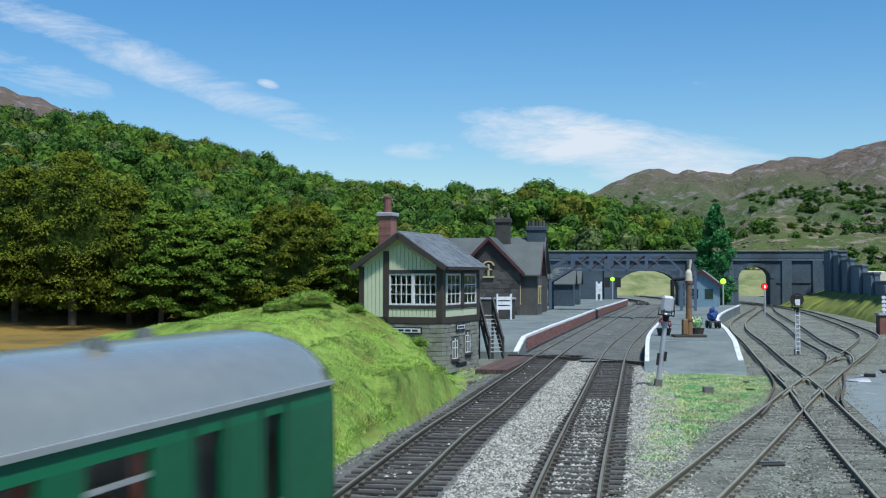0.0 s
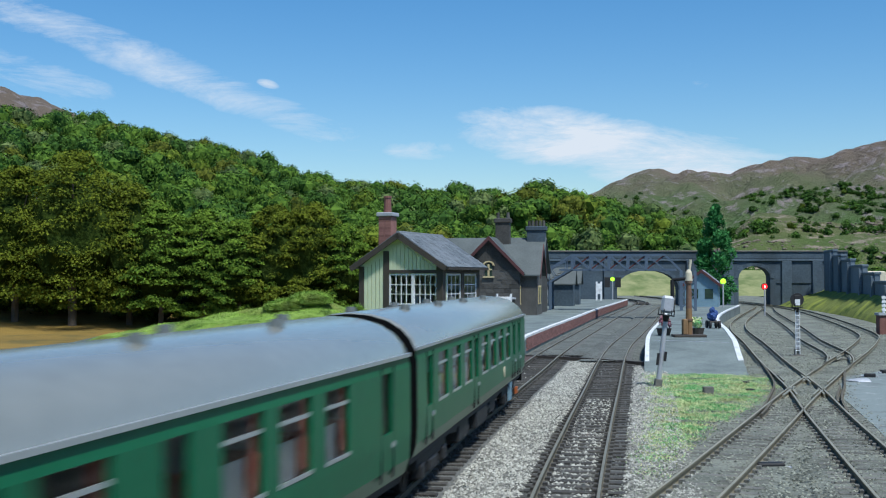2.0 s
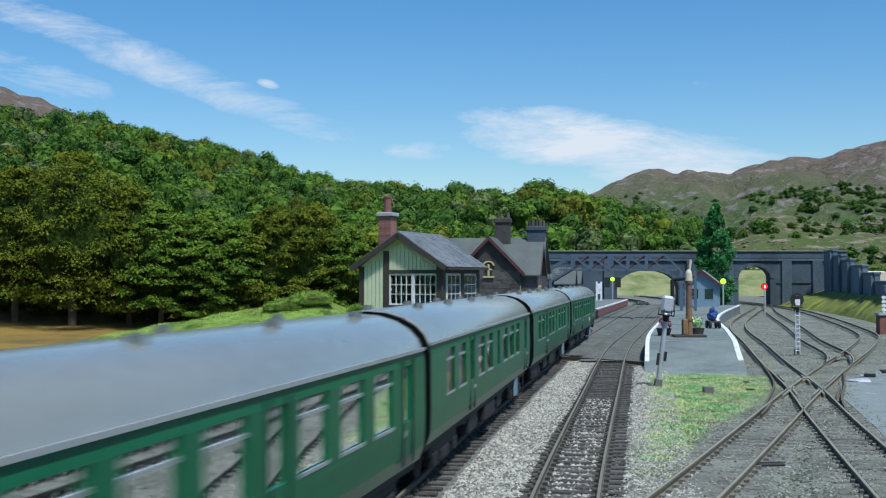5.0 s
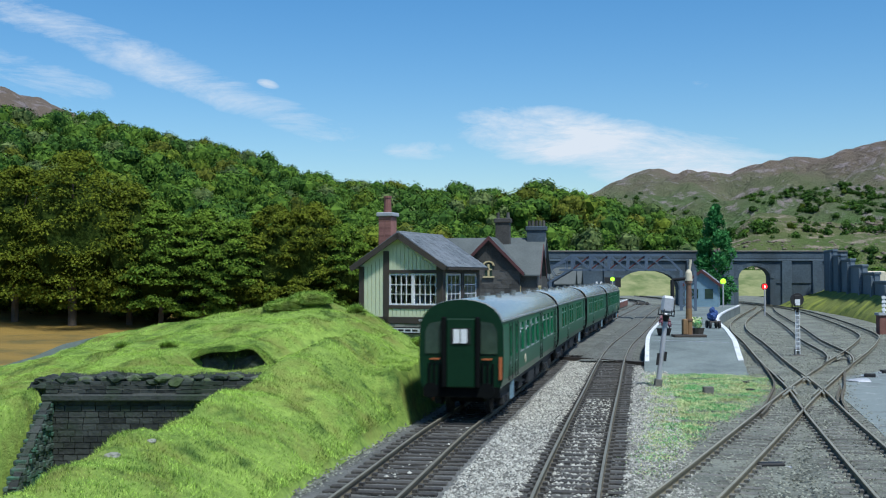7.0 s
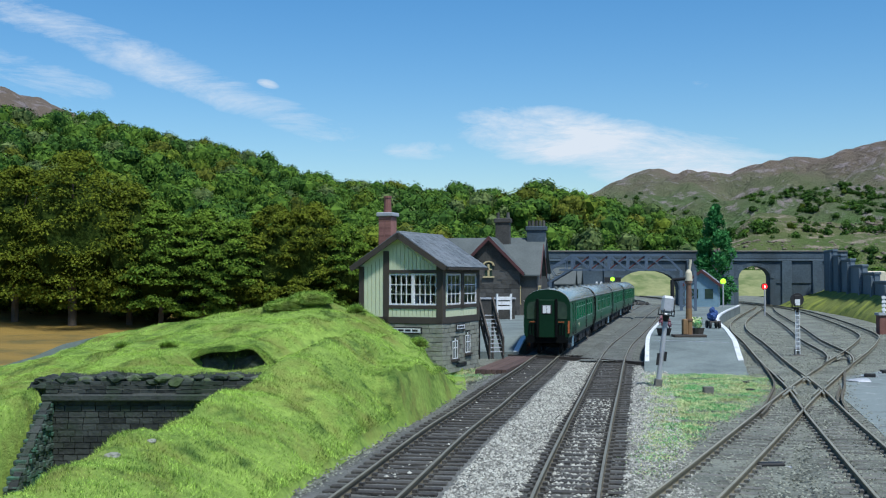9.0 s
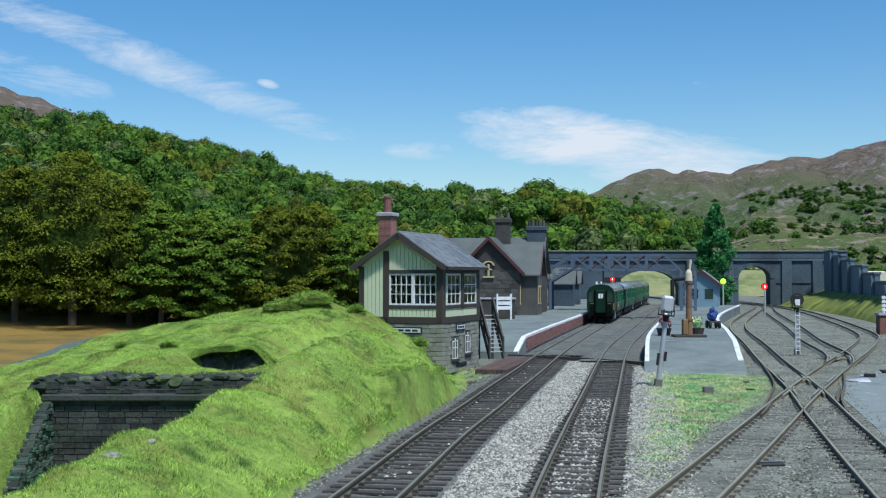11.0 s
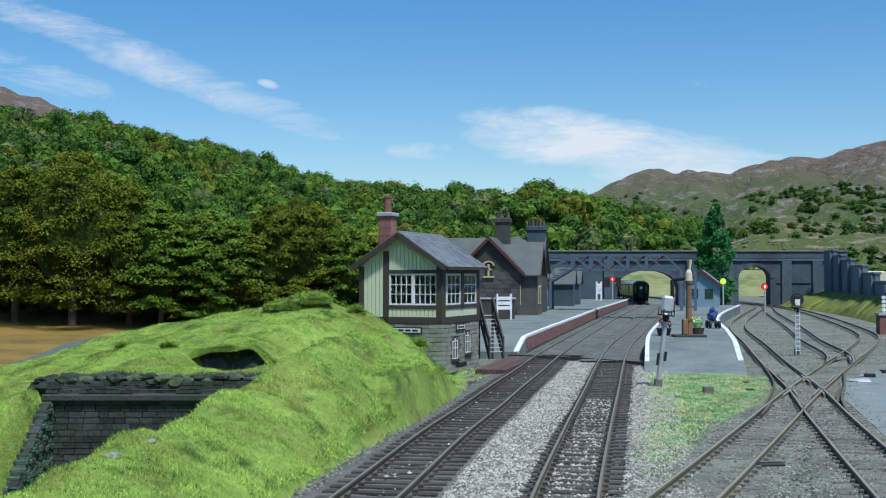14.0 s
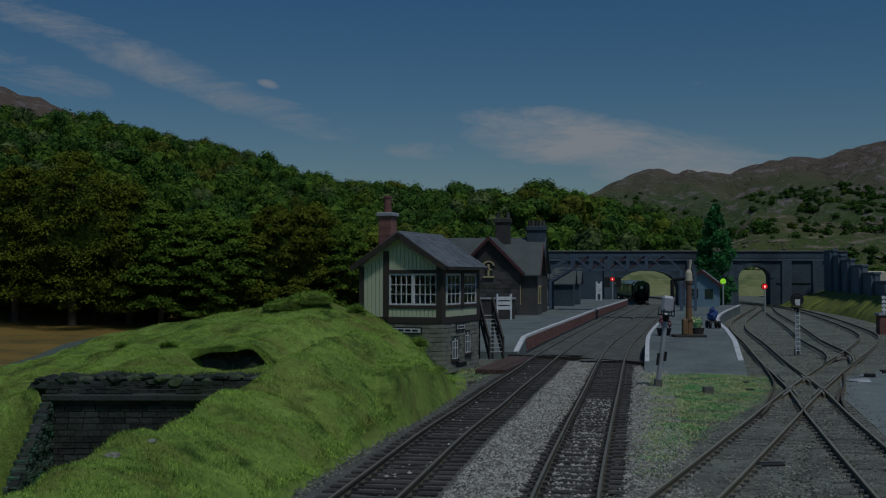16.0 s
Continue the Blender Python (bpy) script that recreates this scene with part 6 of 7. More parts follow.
for i in range(40):      # rough mossy rubble along the wall's head
    x = -12.2 + i * .175
    t = thing("boulder", "mossy grey boulder at the wall head", "rock", Matrix.Translation((x + rng.uniform(-.15, .15), WALL_Y + .1 + rng.uniform(-.1, .3), 1.24 + rng.uniform(-.12, .10))))
    bm = bmesh.new()
    bmesh.ops.create_icosphere(bm, subdivisions=2, radius=rng.uniform(.10, .26))
    for v in bm.verts:
        v.co = Vector((v.co.x * 1.3, v.co.y, v.co.z * .65)) * (1 + .6 * noise.noise(v.co * 4.6 + Vector((i * 3, 0, 0))) + .25 * noise.noise(v.co * 13))
    part("rock", bm, M_DARKSTONE if i % 2 else M_ROCK, t)

# rocks whose dark colour also stands for the shade of the recess
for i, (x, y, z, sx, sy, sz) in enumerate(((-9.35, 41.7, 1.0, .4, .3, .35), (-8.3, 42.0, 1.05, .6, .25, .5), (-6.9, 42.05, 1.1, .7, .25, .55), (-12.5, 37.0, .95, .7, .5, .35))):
    t = thing("rock_outcrop", "rock outcrop in the grassy slope, darkened for shade", "rock", Matrix.Translation((x, y, z)))
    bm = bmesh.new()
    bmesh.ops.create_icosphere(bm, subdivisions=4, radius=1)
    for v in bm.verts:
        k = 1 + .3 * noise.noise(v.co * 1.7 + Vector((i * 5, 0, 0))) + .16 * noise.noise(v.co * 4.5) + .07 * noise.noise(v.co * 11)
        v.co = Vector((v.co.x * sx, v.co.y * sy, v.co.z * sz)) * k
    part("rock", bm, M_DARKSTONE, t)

# ---- yard, tufts and ground clutter ----
bm = bmesh.new()
prism(bm, [(13.2, 35.3), (14.2, 39.7), (15.5, 45.4), (16.9, 49.5), (18.6, 53.5), (21.2, 56.5), (26, 58), (60, 70), (60, 10), (10.2, 20), (11.6, 29)], (-.34, -.160), "z")
tagged(part("yard", bm, M_YARD), "pale grey worn yard surface beside the sidings", "yard", kind="structure")
rng = np.random.default_rng(12)


def tufts(poly, n, z, hmax, material, label):
    P = np.array(poly)
    lo, hi = P.min(0), P.max(0)
    q = rng.uniform(lo, hi, (n * 3, 2))
    inside = np.zeros(len(q), bool)
    for i in range(len(P)):
        a, b = P[i], P[(i + 1) % len(P)]
        c = ((a[1] > q[:, 1]) != (b[1] > q[:, 1])) & (q[:, 0] < (b[0] - a[0]) * (q[:, 1] - a[1]) / (b[1] - a[1] + 1e-9) + a[0])
        inside ^= c
    q = q[inside & (grain(q[:, 0], q[:, 1], 0.8) + rng.normal(0, .35, len(q)) > -.22)][:n]
    n = len(q)
    q = q + rng.normal(0, .25, q.shape)
    a = rng.uniform(0, 6.28, n)
    w = rng.uniform(.010, .022, n)
    b = np.column_stack([q, np.full(n, z)])
    o = np.column_stack([np.cos(a) * w, np.sin(a) * w, np.zeros(n)])
    tip = b + np.column_stack([rng.normal(0, .06, n), rng.normal(0, .06, n), rng.uniform(.04, hmax, n)])
    tagged(tri_mesh("weeds", np.stack([b - o, b + o, tip], 1), material), label, "grass", kind="stuff")


PATCH = [(9.9, 55.4), (15.2, 54.6), (13.8, 48.3), (11.2, 42), (8.3, 36.5), (6.3, 31), (4.8, 26.5), (4.9, 29), (6.9, 38), (8.5, 47)]
tufts(PATCH, 66000, -.195, .085, M_TUFT, "patchy green and straw coloured weeds beside the track")
tufts([(0.9, 52), (2.2, 56), (3.0, 60), (1.6, 60), (.6, 56)], 4500, -.31, .14, M_TUFT, "weeds at the foot of the signal box")
t = thing("relay_cabinet", "small grey relay cabinet in the weeds", "cabinet", Matrix.Translation((10.55, 46.2, -.3)))
bm = bmesh.new()
box(bm, -.2, .2, -.15, .15, 0, .38, bevel=.02)
part("cabinet", bm, M_MORTAR, t)
for i, (x, y, sx, sy, r) in enumerate(((15.3, 53.6, .5, .3, 10), (12.5, 47.2, .3, .25, 30), (13.2, 50.5, .2, .4, 5), (19.6, 53.3, .5, .25, -20), (18.8, 46.3, .35, .3, 10), (21.2, 55.5, .6, .25, 20), (23.4, 57.3, .3, .5, 0), (17.4, 44.0, .5, .4, 15), (8.0, 28.5, .7, .3, 5), (11.9, 31.9, .3, .25, 40))):
    t = thing("point_motor", "small black point motor beside the rails", "point motor", Matrix.Translation((x, y, -.15 if x > 17 else -.26)) @ Matrix.Rotation(radians(r), 4, "Z"), group="point motors")
    bm = bmesh.new()
    box(bm, -sx / 2, sx / 2, -sy / 2, sy / 2, -.06, .16, bevel=.03)
    part("casing", bm, M_BLACK, t)
    bm = bmesh.new()
    tube(bm, (-sx * .8, 0, .03), (sx * .8, 0, .03), .035, n=8)
    part("rod", bm, M_STEEL, t)
t = thing("gravel_heap", "small heap of white spilled ballast", "gravel heap", Matrix.Translation((18.4, 51.2, -.165)))
bm = bmesh.new()
bmesh.ops.create_icosphere(bm, subdivisions=3, radius=.4)
for v in bm.verts:
    v.co = Vector((v.co.x * 1.4, v.co.y, max(-.02, v.co.z * .35))) * (1 + .3 * noise.noise(v.co * 4))
part("heap", bm, M_STEEL, t)

# ---- trees ----


def sprays(rg, clumps, leaves, r, h):
    """A broad crown from flattened sprays of leaves, and the dense foliage inside it, a core coloured as shade."""
    u = rg.random(clumps) ** .85
    a = rg.uniform(0, 6.28, clumps)
    wide = np.interp(u, (0, .25, .6, .85, 1), (.72, 1, .86, .55, .12)) * rg.uniform(.62, 1.02, clumps)
    c = np.column_stack([np.cos(a) * wide * r, np.sin(a) * wide * r, h * (.10 + .86 * u)])
    size = r * rg.uniform(.16, .30, clumps)
    pick = np.repeat(np.arange(clumps), leaves)
    n = len(pick)
    v = rg.normal(size=(n, 3))
    v /= np.linalg.norm(v, axis=1)[:, None]
    v[:, 2] = np.abs(v[:, 2]) * .62 - .18
    p = c[pick] + v * size[pick, None] * rg.uniform(.55, 1.1, (n, 1))
    p[:, 2] -= .10 * ((p[:, :2] - c[pick, :2]) ** 2).sum(1) / size[pick]
    nrm = v + rg.normal(size=(n, 3)) * .4 + np.array([0, 0, .5])
    nrm /= np.linalg.norm(nrm, axis=1)[:, None]
    t = np.cross(nrm, rg.normal(size=(n, 3)))
    t /= np.linalg.norm(t, axis=1)[:, None]
    w = np.cross(nrm, t)
    s = rg.uniform(.16, .36, (n, 1))
    leaf = np.stack([p - t * s - w * s * .6, p + t * s - w * s * .6, p + w * s * 1.1], axis=1)
    bm = bmesh.new()
    bmesh.ops.create_icosphere(bm, subdivisions=3, radius=1)
    for q in bm.verts:
        k = np.interp(q.co.z, (-1, -.3, .4, 1), (.70, .98, .95, .9)) * (1 + .3 * noise.noise(q.co * 2.6 + Vector((r, h, 0))) + .15 * noise.noise(q.co * 7))
        q.co = Vector((q.co.x * r * .66 * k, q.co.y * r * .66 * k, h * .50 + q.co.z * h * .37 * k))
    core = np.array([[q.co[:] for q in f.verts] for f in bm.faces])
    bm.free()
    return leaf, core


def tree(x, y, z, h, r, seed, label, material=None, conifer=False):
    rg = np.random.default_rng(seed)
    t = thing("tree", label, "tree", Matrix.Translation((x, y, z)))
    bm = bmesh.new()
    tube(bm, (0, 0, -.6), (rg.uniform(-.3, .3), 0, h * .55), r * .07, r * .04, 9)
    for k in range(5):
        a = k * 1.26 + rg.uniform(-.4, .4)
        tube(bm, (0, 0, h * (.25 + .06 * k)), (math.cos(a) * r * .6, math.sin(a) * r * .6, h * (.5 + .07 * k)), r * .03, r * .01, 6)
    part("trunk", bm, M_BARK, t, "brown trunk and limbs")
    if conifer:
        # tiers of lumpy boughs, fullest at a third of the height
        n, nb = 15000, 70
        ub = np.linspace(.10, .97, nb)
        reach = r * np.interp(ub, (.1, .3, .55, .8, .97), (.62, .92, .80, .48, .08)) * rg.uniform(.45, .85, nb)
        ab = rg.uniform(0, 6.28, nb)
        pick = rg.integers(0, nb, n)
        v = rg.normal(size=(n, 3))
        v /= np.linalg.norm(v, axis=1)[:, None]
        size = r * np.interp(ub, (.1, .6, 1), (.36, .30, .10))
        p = np.column_stack([np.cos(ab) * reach, np.sin(ab) * reach, h * ub])[pick] + v * size[pick, None] * rg.uniform(.5, 1.05, (n, 1)) * np.array([1, 1, .8])
        d = rg.normal(size=(n, 3, 3)) * .17
        tris = p[:, None] + d
    else:
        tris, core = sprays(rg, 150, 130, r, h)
        # the core's dark colour paints the crown's inner shade
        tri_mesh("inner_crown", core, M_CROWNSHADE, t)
    tri_mesh("crown", tris, material or M_NEARCROWN, t, "uneven leafy crown")


tree(39.6, 168, -.3, 15.4, 3.3, 3, "tall dark green conifer behind the island platform", M_CONIFER, True)
rg = random.Random(21)
for k, (x, y, h, r, olive) in enumerate(((-113, 272, 38, 13, 1), (-99, 268, 37, 13, 1), (-85, 266, 41, 15, 1), (-73, 270, 34, 11, 1), (-64.5, 265, 29.5, 9.5, 0), (-55, 267, 28, 10, 0), (-46.5, 264, 26, 8.5, 0),
                                         (-39, 266, 29.5, 9.5, 1), (-30.5, 267, 30, 10, 1), (-23, 266, 25, 8.5, 0), (-15.5, 268, 22, 8, 1))):
    tree(x, y, float(terrain(np.array(x), np.array(y))) - .2, h, r, 100 + k, "large broadleaved tree with olive leaves by the field" if olive else "large broadleaved tree with bright leaves by the field", M_OLIVECROWN if olive else M_NEARCROWN)
x = -118.0
k = 20
while x < -12:          # undergrowth in the shade behind the trunks
    y = 279 + rg.uniform(-3, 4)
    t = thing("bush", "dark leafy undergrowth at the wood's edge", "bush", Matrix.Translation((x, y, float(terrain(np.array(x), np.array(y))))), group="wood edge bushes")
    r = rg.uniform(3.5, 5.5)
    tri_mesh("foliage", leafy(np.random.default_rng(500 + k), 900, .06, 7) * np.array([r, r, r * .9]) + np.array([0, 0, r * .55]), M_NEARCROWN, t)
    x += rg.uniform(3.5, 6)
    k += 1

# ---- train ----
CAR_L, CAR_W, CAR_P = 20.1, 2.66, 21.7
SIDE = [(1.22, 0.98), (1.31, 1.25), (1.33, 1.70), (1.33, 1.85), (1.32, 2.85), (1.28, 3.06)]
ROOF = [(1.28, 3.06), (1.20, 3.24), (1.02, 3.44), (0.75, 3.60), (0.40, 3.70), (0.0, 3.735)]


def side_at(z):
    return np.interp(z, [p[1] for p in SIDE], [p[0] for p in SIDE])


def car(driving):
    root = thing("railway_carriage", "dark green railway carriage with grey roof on the main line", "carriage", group="train")
    L2 = CAR_L / 2
    # windows along the side: centre, half width
    wins = [(-7.6, .55), (-5.9, .55), (-4.3, .28), (-2.7, .6), (-1.0, .6), (0.9, .3), (2.6, .6), (4.3, .6), (6.0, .55), (8.6, .28)] if not driving else \
           [(-8.7, .28), (-7.1, .6), (-5.3, .6), (-3.5, .6), (-2.1, .28), (-0.5, .6), (1.3, .6), (3.1, .6), (4.9, .55), (6.6, .28), (8.2, .24)]
    z0, z1 = 1.85, 2.85
    ys = [-L2]
    for c, w in wins:
        ys += [c - w, c + w]
    ys.append(L2)
    body = bmesh.new()
    for sx in (-1, 1):
        for i in range(len(ys) - 1):
            window = i % 2 == 1
            for (xa, za), (xb, zb) in zip(SIDE, SIDE[1:]):
                if window and za >= z0 - .01 and zb <= z1 + .01:
                    # reveals of the opening
                    for y in (ys[i], ys[i + 1]):
                        body.faces.new([body.verts.new((sx * (x - d), y, z)) for x, z, d in ((xa, za, 0), (xb, zb, 0), (xb, zb, .06), (xa, za, .06))])
                    for x, z in ((xa, za), (xb, zb)):
                        body.faces.new([body.verts.new((sx * (x - d), y, z)) for y, d in ((ys[i], 0), (ys[i + 1], 0), (ys[i + 1], .06), (ys[i], .06))])
                    continue
                body.faces.new([body.verts.new((sx * x, y, z)) for x, y, z in ((xa, ys[i], za), (xa, ys[i + 1], za), (xb, ys[i + 1], zb), (xb, ys[i], zb))])
    # ends
    outline = [(x, z) for x, z in SIDE] + [(x, z) for x, z in ROOF[1:]]
    outline = outline + [(-x, z) for x, z in outline[::-1][1:]]
    bmesh.ops.remove_doubles(body, verts=body.verts[:], dist=0.001)
    bmesh.ops.recalc_face_normals(body, faces=body.faces[:])
    part("body", body, M_CAR, root, "dark green painted carriage body")
    for y in (-L2, L2):
        bm = bmesh.new()
        prism(bm, [(x * .998, z) for x, z in outline], (y - .06, y) if y < 0 else (y, y + .06))
        part("end_panel", bm, M_CABGREEN if driving and y > 0 else M_SOOT, root, "grimy dark carriage end")
    bm = bmesh.new()
    prof = ROOF + [(-x, z) for x, z in ROOF[::-1][1:]]
    rows = [[bm.verts.new((x * k, y, z + dz)) for x, z in prof] for y, k, dz in ((-L2 - .03, 1.0, 0.0), (-L2 + .25, 1.012, .02), (L2 - .25, 1.012, .02), (L2 + .03, 1.0, 0.0))]
    for r0, r1 in zip(rows, rows[1:]):
        for i in range(len(prof) - 1):
            bm.faces.new((r0[i], r0[i + 1], r1[i + 1], r1[i]))
    bm.faces.new(rows[0]), bm.faces.new(rows[-1])
    bmesh.ops.recalc_face_normals(bm, faces=bm.faces[:])
    roof = part("roof", bm, M_CARROOF, root, "weathered grey curved roof", smooth=True)
    for sx in (-1, 1):
        bm = bmesh.new()
        box(bm, sx * 1.305 - .03, sx * 1.305 + .035, -L2, L2, 3.04, 3.10)
        part("gutter", bm, M_ALU, roof, "pale rain gutter strip")
    vent = bmesh.new()
    bmesh.ops.create_cone(vent, cap_ends=True, segments=10, radius1=.13, radius2=.09, depth=.12)
    vm = bpy.data.meshes.new("vent")
    vent.to_mesh(vm)
    vent.free()
    vm.materials.append(M_STROOF)
    for i in range(9):
        put("vent", vm, roof, Matrix.Translation(((0.35 if i % 2 else -0.35), -L2 + 1.4 + i * 2.1, 3.77)))
    # panes, sliding tops and frames
    for sx in (-1, 1):
        for c, w in wins:
            bm = bmesh.new()
            x0, x1 = sx * (side_at(z0) - .05), sx * (side_at(z1) - .05)
            bm.faces.new([bm.verts.new(v) for v in ((x0, c - w, z0), (x0, c + w, z0), (x1, c + w, z1), (x1, c - w, z1))])
            p = part("window_pane", bm, M_GLASS, root)
            if w > .3:
                bm = bmesh.new()
                box(bm, x0 - .02, x0 + .02, c - w, c + w, 2.58, 2.63)
                part("window_bar", bm, M_ALU, p, "bright metal sliding window bar")
                bm = bmesh.new()
                box(bm, x0 + sx * .03, x0 + sx * .06, c - w, c + w, z0 - .03, z0 + .02)
                part("window_sill", bm, M_ALU, p)
        # door lines and handles
        for c, w in wins:
            if w < .3:
                bm = bmesh.new()
                xd = side_at(1.5) * sx
                for yy in (c - .36, c + .36):
                    box(bm, xd - .03, xd + .012, yy - .012, yy + .012, 1.1, 2.95)
                part("door_joint", bm, M_BLACK, root)
                bm = bmesh.new()
                box(bm, sx * 1.33 - .03, sx * 1.33 + .05, c + .2, c + .3, 1.62, 1.70)
                part("door_handle", bm, M_ALU, root)
    # inside: floor, partitions and seats
    bm = bmesh.new()
    box(bm, -1.18, 1.18, -L2 + .1, L2 - .1, 1.05, 1.2)
    for c, w in wins:
        if w > .3:
            for o in (-.75, .75):
                box(bm, -1.1, 1.1, c + o - .12, c + o + .12, 1.2, 2.3)
    part("seating", bm, M_SEAT, root, "reddish brown seats seen through the windows")
    bm = bmesh.new()
    box(bm, -.42, -.37, -L2 + .1, L2 - .1, 1.2, 2.95)
    part("corridor_partition", bm, M_PARTITION, root, "grey-brown corridor partition")
    for sx in (-1, 1):
        for c, w in wins:
            if w > .3:
                bm = bmesh.new()
                for o in (-w + .09, w - .09):
                    box(bm, sx * 1.17 - .015, sx * 1.17 + .015, c + o - .1, c + o + .1, 1.9, 2.9)
                part("curtain", bm, M_SEAT, root, "reddish brown curtains")
                # pale panel painted as the light seen low in the window
                bm = bmesh.new()
                box(bm, sx * .95 - .015, sx * .95 + .015, c - w + .12, c + w - .12, 1.5, 2.3)
                part("seat_back", bm, M_PARTITION, root, "pale seat backs standing for light in the windows")
    # underframe
    bm = bmesh.new()
    box(bm, -1.15, 1.15, -L2 + .1, L2 - .1, .82, .97)
    for y, w, l in ((-2.8, .7, 1.6), (0.2, .8, 2.2), (3.1, .6, 1.2)):
        for sx in (-1, 1):
            box(bm, sx * .75 - w / 2, sx * .75 + w / 2, y - l / 2, y + l / 2, .35, .83, bevel=.04)
    for sx in (-1, 1):
        beam(bm, (sx * 1.0, -5, .8), (sx * 1.0, -1.5, .5), .09)
        beam(bm, (sx * 1.0, 5, .8), (sx * 1.0, 1.5, .5), .09)
    part("underframe", bm, M_BLACK, root, "black underframe with equipment boxes")
    wheel = bmesh.new()
    for sx in (-1, 1):
        tube(wheel, (sx * .60, 0, 0), (sx * .72, 0, 0), .46, n=20)
        tube(wheel, (sx * .57, 0, 0), (sx * .60, 0, 0), .50, n=20)
        for k in range(4):
            a = k * math.pi / 2
            tube(wheel, (sx * .71, .25 * math.cos(a), .25 * math.sin(a)), (sx * .735, .25 * math.cos(a), .25 * math.sin(a)), .06, n=8)
    tube(wheel, (-.6, 0, 0), (.6, 0, 0), .09)
    wm = bpy.data.meshes.new("wheelset")
    wheel.to_mesh(wm)
    wheel.free()
    wm.materials.append(M_BLACK)
    for y in (-7.1, 7.1):
        bm = bmesh.new()
        for sx in (-1, 1):
            box(bm, sx * .98 - .09, sx * .98 + .09, y - 1.75, y + 1.75, .52, .78, bevel=.03)
            for o in (-1.3, 1.3):
                box(bm, sx * 1.0 - .14, sx * 1.0 + .14, y + o - .2, y + o + .2, .30, .62, bevel=.04)
            box(bm, sx * 1.0 - .12, sx * 1.0 + .12, y - .5, y + .5, .30, .58, bevel=.04)
        box(bm, -.98, .98, y - .2, y + .2, .5, .8)
        bogie = part("bogie", bm, M_BLACK, root, "black bogie with axle boxes")
        for o in (-1.3, 1.3):
            put("wheelset", wm, bogie, Matrix.Translation((0, y + o, .46)))
    for sx in (-1, 1):
        bm = bmesh.new()
        tube(bm, (sx * 1.325, 3.9, 1.5), (sx * 1.345, 3.9, 1.5), .16, n=14)
        if driving:
            part("crest", bm, M_CREAMPAINT, root, "small cream crest disc")
        else:
            bm.free()
        bm = bmesh.new()
        for k in range(2):
            box(bm, sx * 1.17 - .04, sx * 1.17 + .04, L2 - 3.3 - k * .35, L2 - 3.08 - k * .35, .35, .95)
        part("step_board", bm, M_PALEBLUE, root, "pale blue-grey step boards")
    if not driving:
        ends = (-L2, L2)
    else:
        ends = (-L2,)
    for y in ends:
        sg = 1 if y > 0 else -1
        bm = bmesh.new()
        box(bm, -.55, .55, *sorted((y, y + sg * .6)), 1.0, 3.2, bevel=.05)
        part("gangway", bm, M_SOOT, root, "black concertina gangway")
    if driving:
        y = L2 + .06
        bm = bmesh.new()
        box(bm, -.46, .46, y, y + .16, 1.0, 3.15, bevel=.04)
        door = part("gangway_door", bm, M_CABGREEN, root, "green front gangway door")
        for sx in (-1, 1):
            bm = bmesh.new()
            box(bm, *sorted((sx * .462, sx * .60)), y + .002, y + .2, 1.0, 3.2, bevel=.03)
            part("gangway_frame", bm, M_SOOT, root, "black frame round the gangway door")
        bm = bmesh.new()
        box(bm, -.30, .30, y + .15, y + .18, 2.35, 2.85)
        part("indicator_blind", bm, M_BLACK, door)
        for ox in (-.115, .115):
            bm = bmesh.new()
            box(bm, ox - .10, ox + .10, y + .17, y + .20, 2.38, 2.82)
            part("blind_panel", bm, M_WHITE, door, "white headcode panel")
        for sx in (-1, 1):
            bm = bmesh.new()
            prism(bm, [(sx * .62, 2.05), (sx * 1.14, 2.05), (sx * 1.14, 2.75), (sx * 1.0, 3.0), (sx * .62, 3.06)], (y + .002, y + .03))
            part("cab_window", bm, M_CABGLASS, root, "dark cab window")
            bm = bmesh.new()
            box(bm, sx * .82 - .16, sx * .82 + .16, y + .02, y + .08, 1.86, 1.91)
            part("handrail", bm, M_ORANGE, root, "orange jumper rail")
            bm = bmesh.new()
            tube(bm, (sx * .87, y, .95), (sx * .87, y + .45, .95), .10, n=12)
            tube(bm, (sx * .87, y + .45, .95), (sx * .87, y + .52, .95), .24, n=16)
            part("buffer", bm, M_SOOT, root, "round black buffer")
            bm = bmesh.new()
            for k in range(3):
                tube(bm, (sx * (1.0 - k * .16), y + .04, 1.02), (sx * (1.0 - k * .16), y + .07, 1.75), .035, n=6)
            part("hose", bm, M_SOOT, root)
        bm = bmesh.new()
        box(bm, -1.29, -1.19, y - .02, y + .05, 1.25, 1.95)
        part("jumper_cable", bm, M_ORANGE, root, "orange jumper cable on the cab corner")
        bm = bmesh.new()
        box(bm, -1.2, 1.2, y - .1, y + .03, .70, 1.02)
        part("buffer_beam", bm, M_SOOT, root)
        bm = bmesh.new()
        box(bm, 1.16, 1.24, y - 1.9, y - 1.6, .40, .62)
        part("step_box", bm, M_ORANGE, root, "orange step on the bogie")
    return root


lead = car(True)
mid = car(False)
CARS = [(lead, False), (mid, False), (copy_thing(mid, Matrix()), False), (copy_thing(lead, Matrix()), True)]
tagged(lead, "dark green driving carriage leading the train past the bank")
tagged(CARS[3][0], "dark green driving carriage with cab at the train's tail")
tagged(CARS[1][0], "dark green intermediate carriage with a grey roof")
tagged(CARS[2][0], "dark green intermediate carriage with a grey roof")

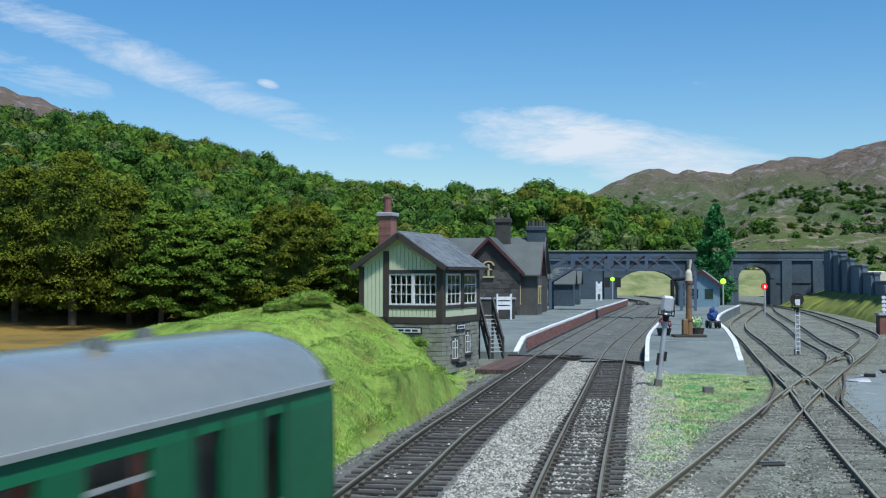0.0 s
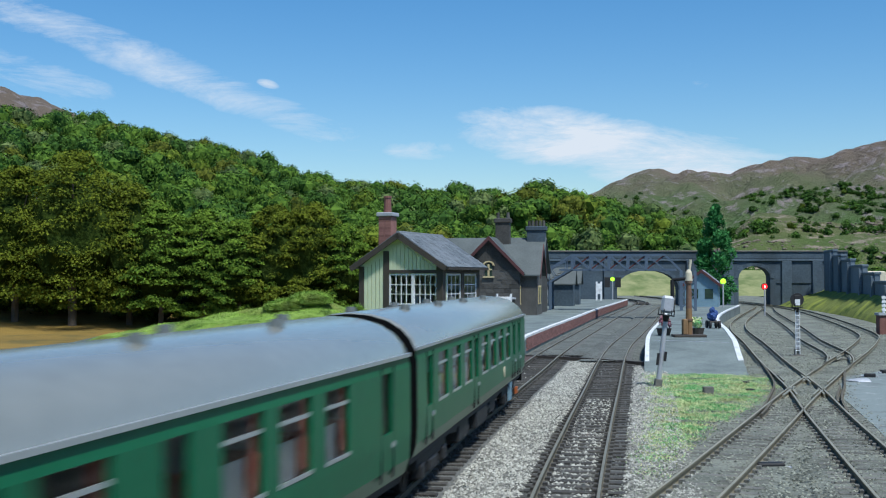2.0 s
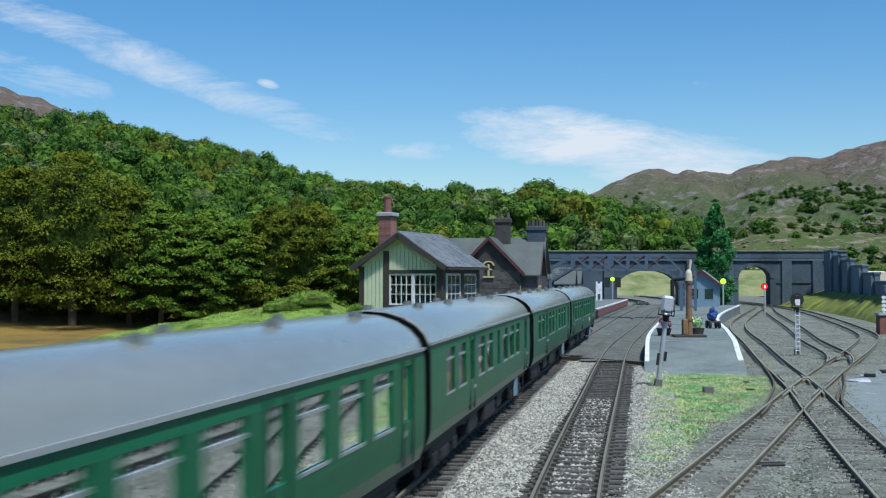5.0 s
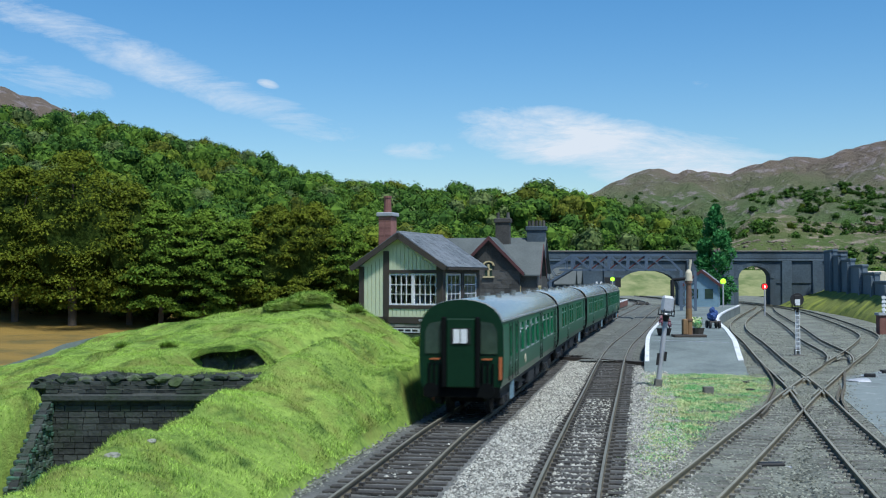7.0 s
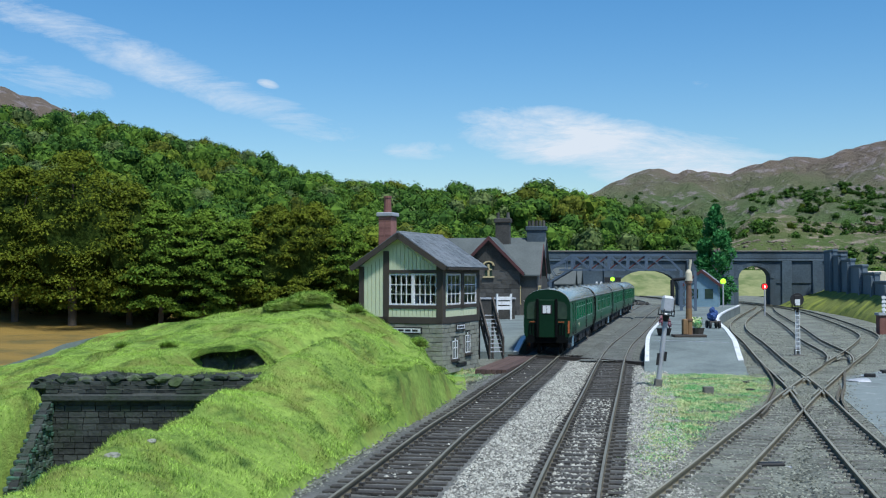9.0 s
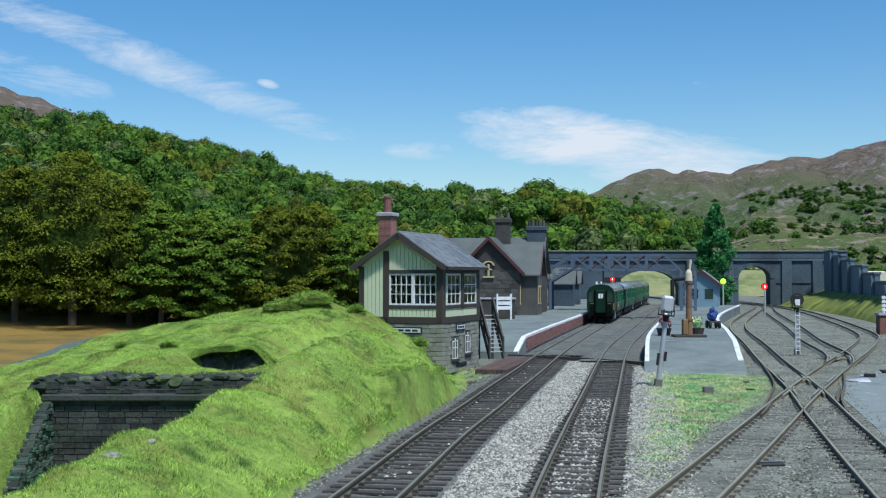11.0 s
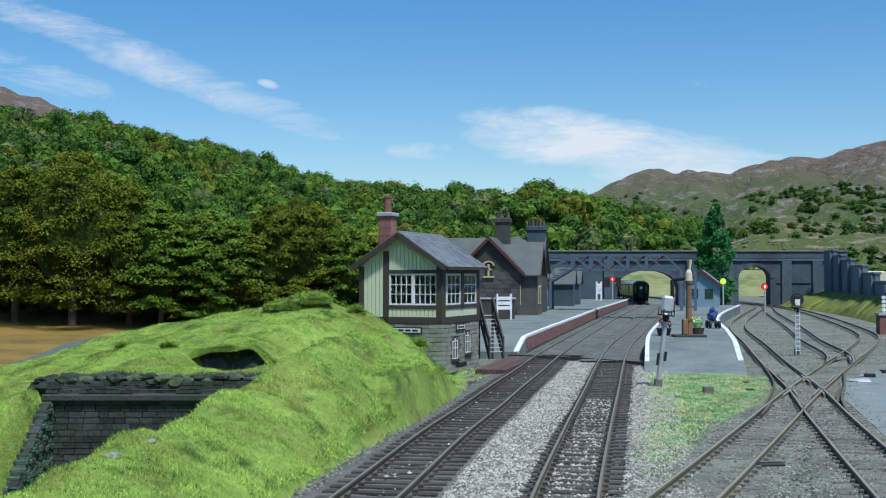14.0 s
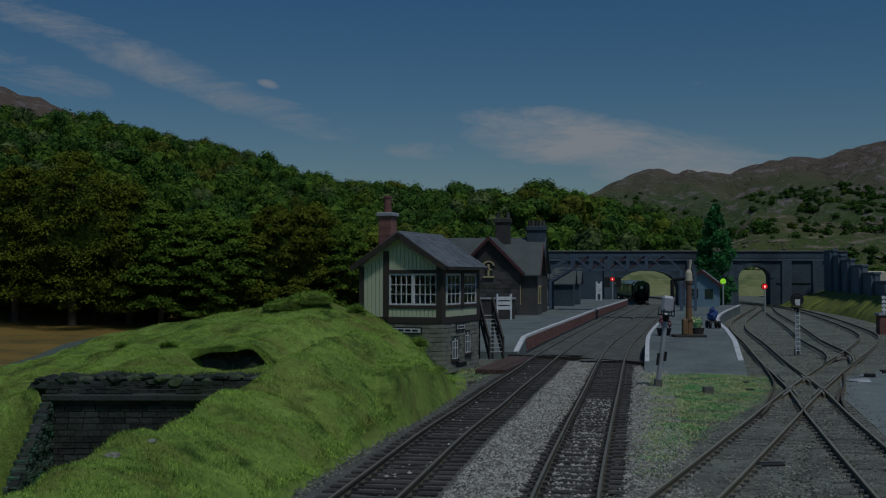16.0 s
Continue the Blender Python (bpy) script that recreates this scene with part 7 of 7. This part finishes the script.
# how far the train's head has gone along the line beyond the camera
HEAD = ((0.0, 15.8), (0.25, 18.5), (0.5, 21.65), (1.0, 28.6), (1.5, 35.8), (2.0, 42.8), (2.5, 50.0), (3.0, 57.2), (3.5, 64.6), (4.0, 71.6), (5.0, 87.8), (6.0, 104.6), (6.3, 109.6), (6.5, 113.1), (6.7, 116.8), (7.0, 121.9),
        (7.5, 129.6), (8.0, 137.1), (8.5, 144.4), (9.0, 152.0), (9.5, 160.9), (10.0, 171.4), (10.5, 183.9), (11.0, 197.9), (11.4, 209.9), (12.0, 226.9), (12.5, 242.4), (13.0, 258.4), (13.5, 271.4), (14.0, 280.4), (14.4, 282.9), (16.0, 282.9))


def head_at(t):
    ts, ss = zip(*HEAD)
    return float(np.interp(t, ts, ss))


def shrink():
    """Bring everything from prototype metres to the size of the model."""
    s = Matrix.Scale(K, 4)
    for me in bpy.data.meshes:
        me.transform(s)
    for ob in scene.objects:
        if ob.type in ("MESH", "EMPTY"):
            ob.location = ob.location * K


def motions():
    s0 = A.s_of_y(23.5) - 23.75
    times = [i * 0.25 for i in range(65)]
    for k, (ob, back) in enumerate(CARS):
        rows = []
        for t in times:
            s = s0 + head_at(t) - CAR_P * k - CAR_L / 2
            (xa, ya), (xb, yb) = A.at(s - 7.1), A.at(s + 7.1)
            turn = math.degrees(math.atan2(yb - ya, xb - xa)) - 90 + (180 if back else 0)
            rows.append((t, pose((xa + xb) / 2 * K, (ya + yb) / 2 * K, 0, 0, 0, turn)))
        walk(ob, rows)
    # wheels roll along with their carriage
    steps = range(0, frame(14.5))
    turns = [0.0]
    for i in steps:
        d = (head_at((i + 1) / FPS) - head_at(i / FPS)) / 0.46
        turns.append(turns[-1] + min(d, 1.45))
    for ob, back in CARS:
        for w in ob.children_recursive:
            if w.name.startswith("wheelset"):
                at = Matrix.Translation(w.location.copy())
                sg = 1 if back else -1
                rows = [(i / FPS, at @ Matrix.Rotation(sg * a, 4, "X")) for i, a in enumerate(turns)]
                walk(w, rows + [(16.0, rows[-1][1])])
    # the vane of the platform signal turns from green to red
    rest = VANE.location.copy()
    walk(VANE, [(t, Matrix.Translation(rest) @ Matrix.Rotation(radians(a), 4, "Y")) for t, a in ((0.0, 0), (9.9, 0), (10.1, 40), (10.3, 80), (16.0, 80))])


shrink()
motions()
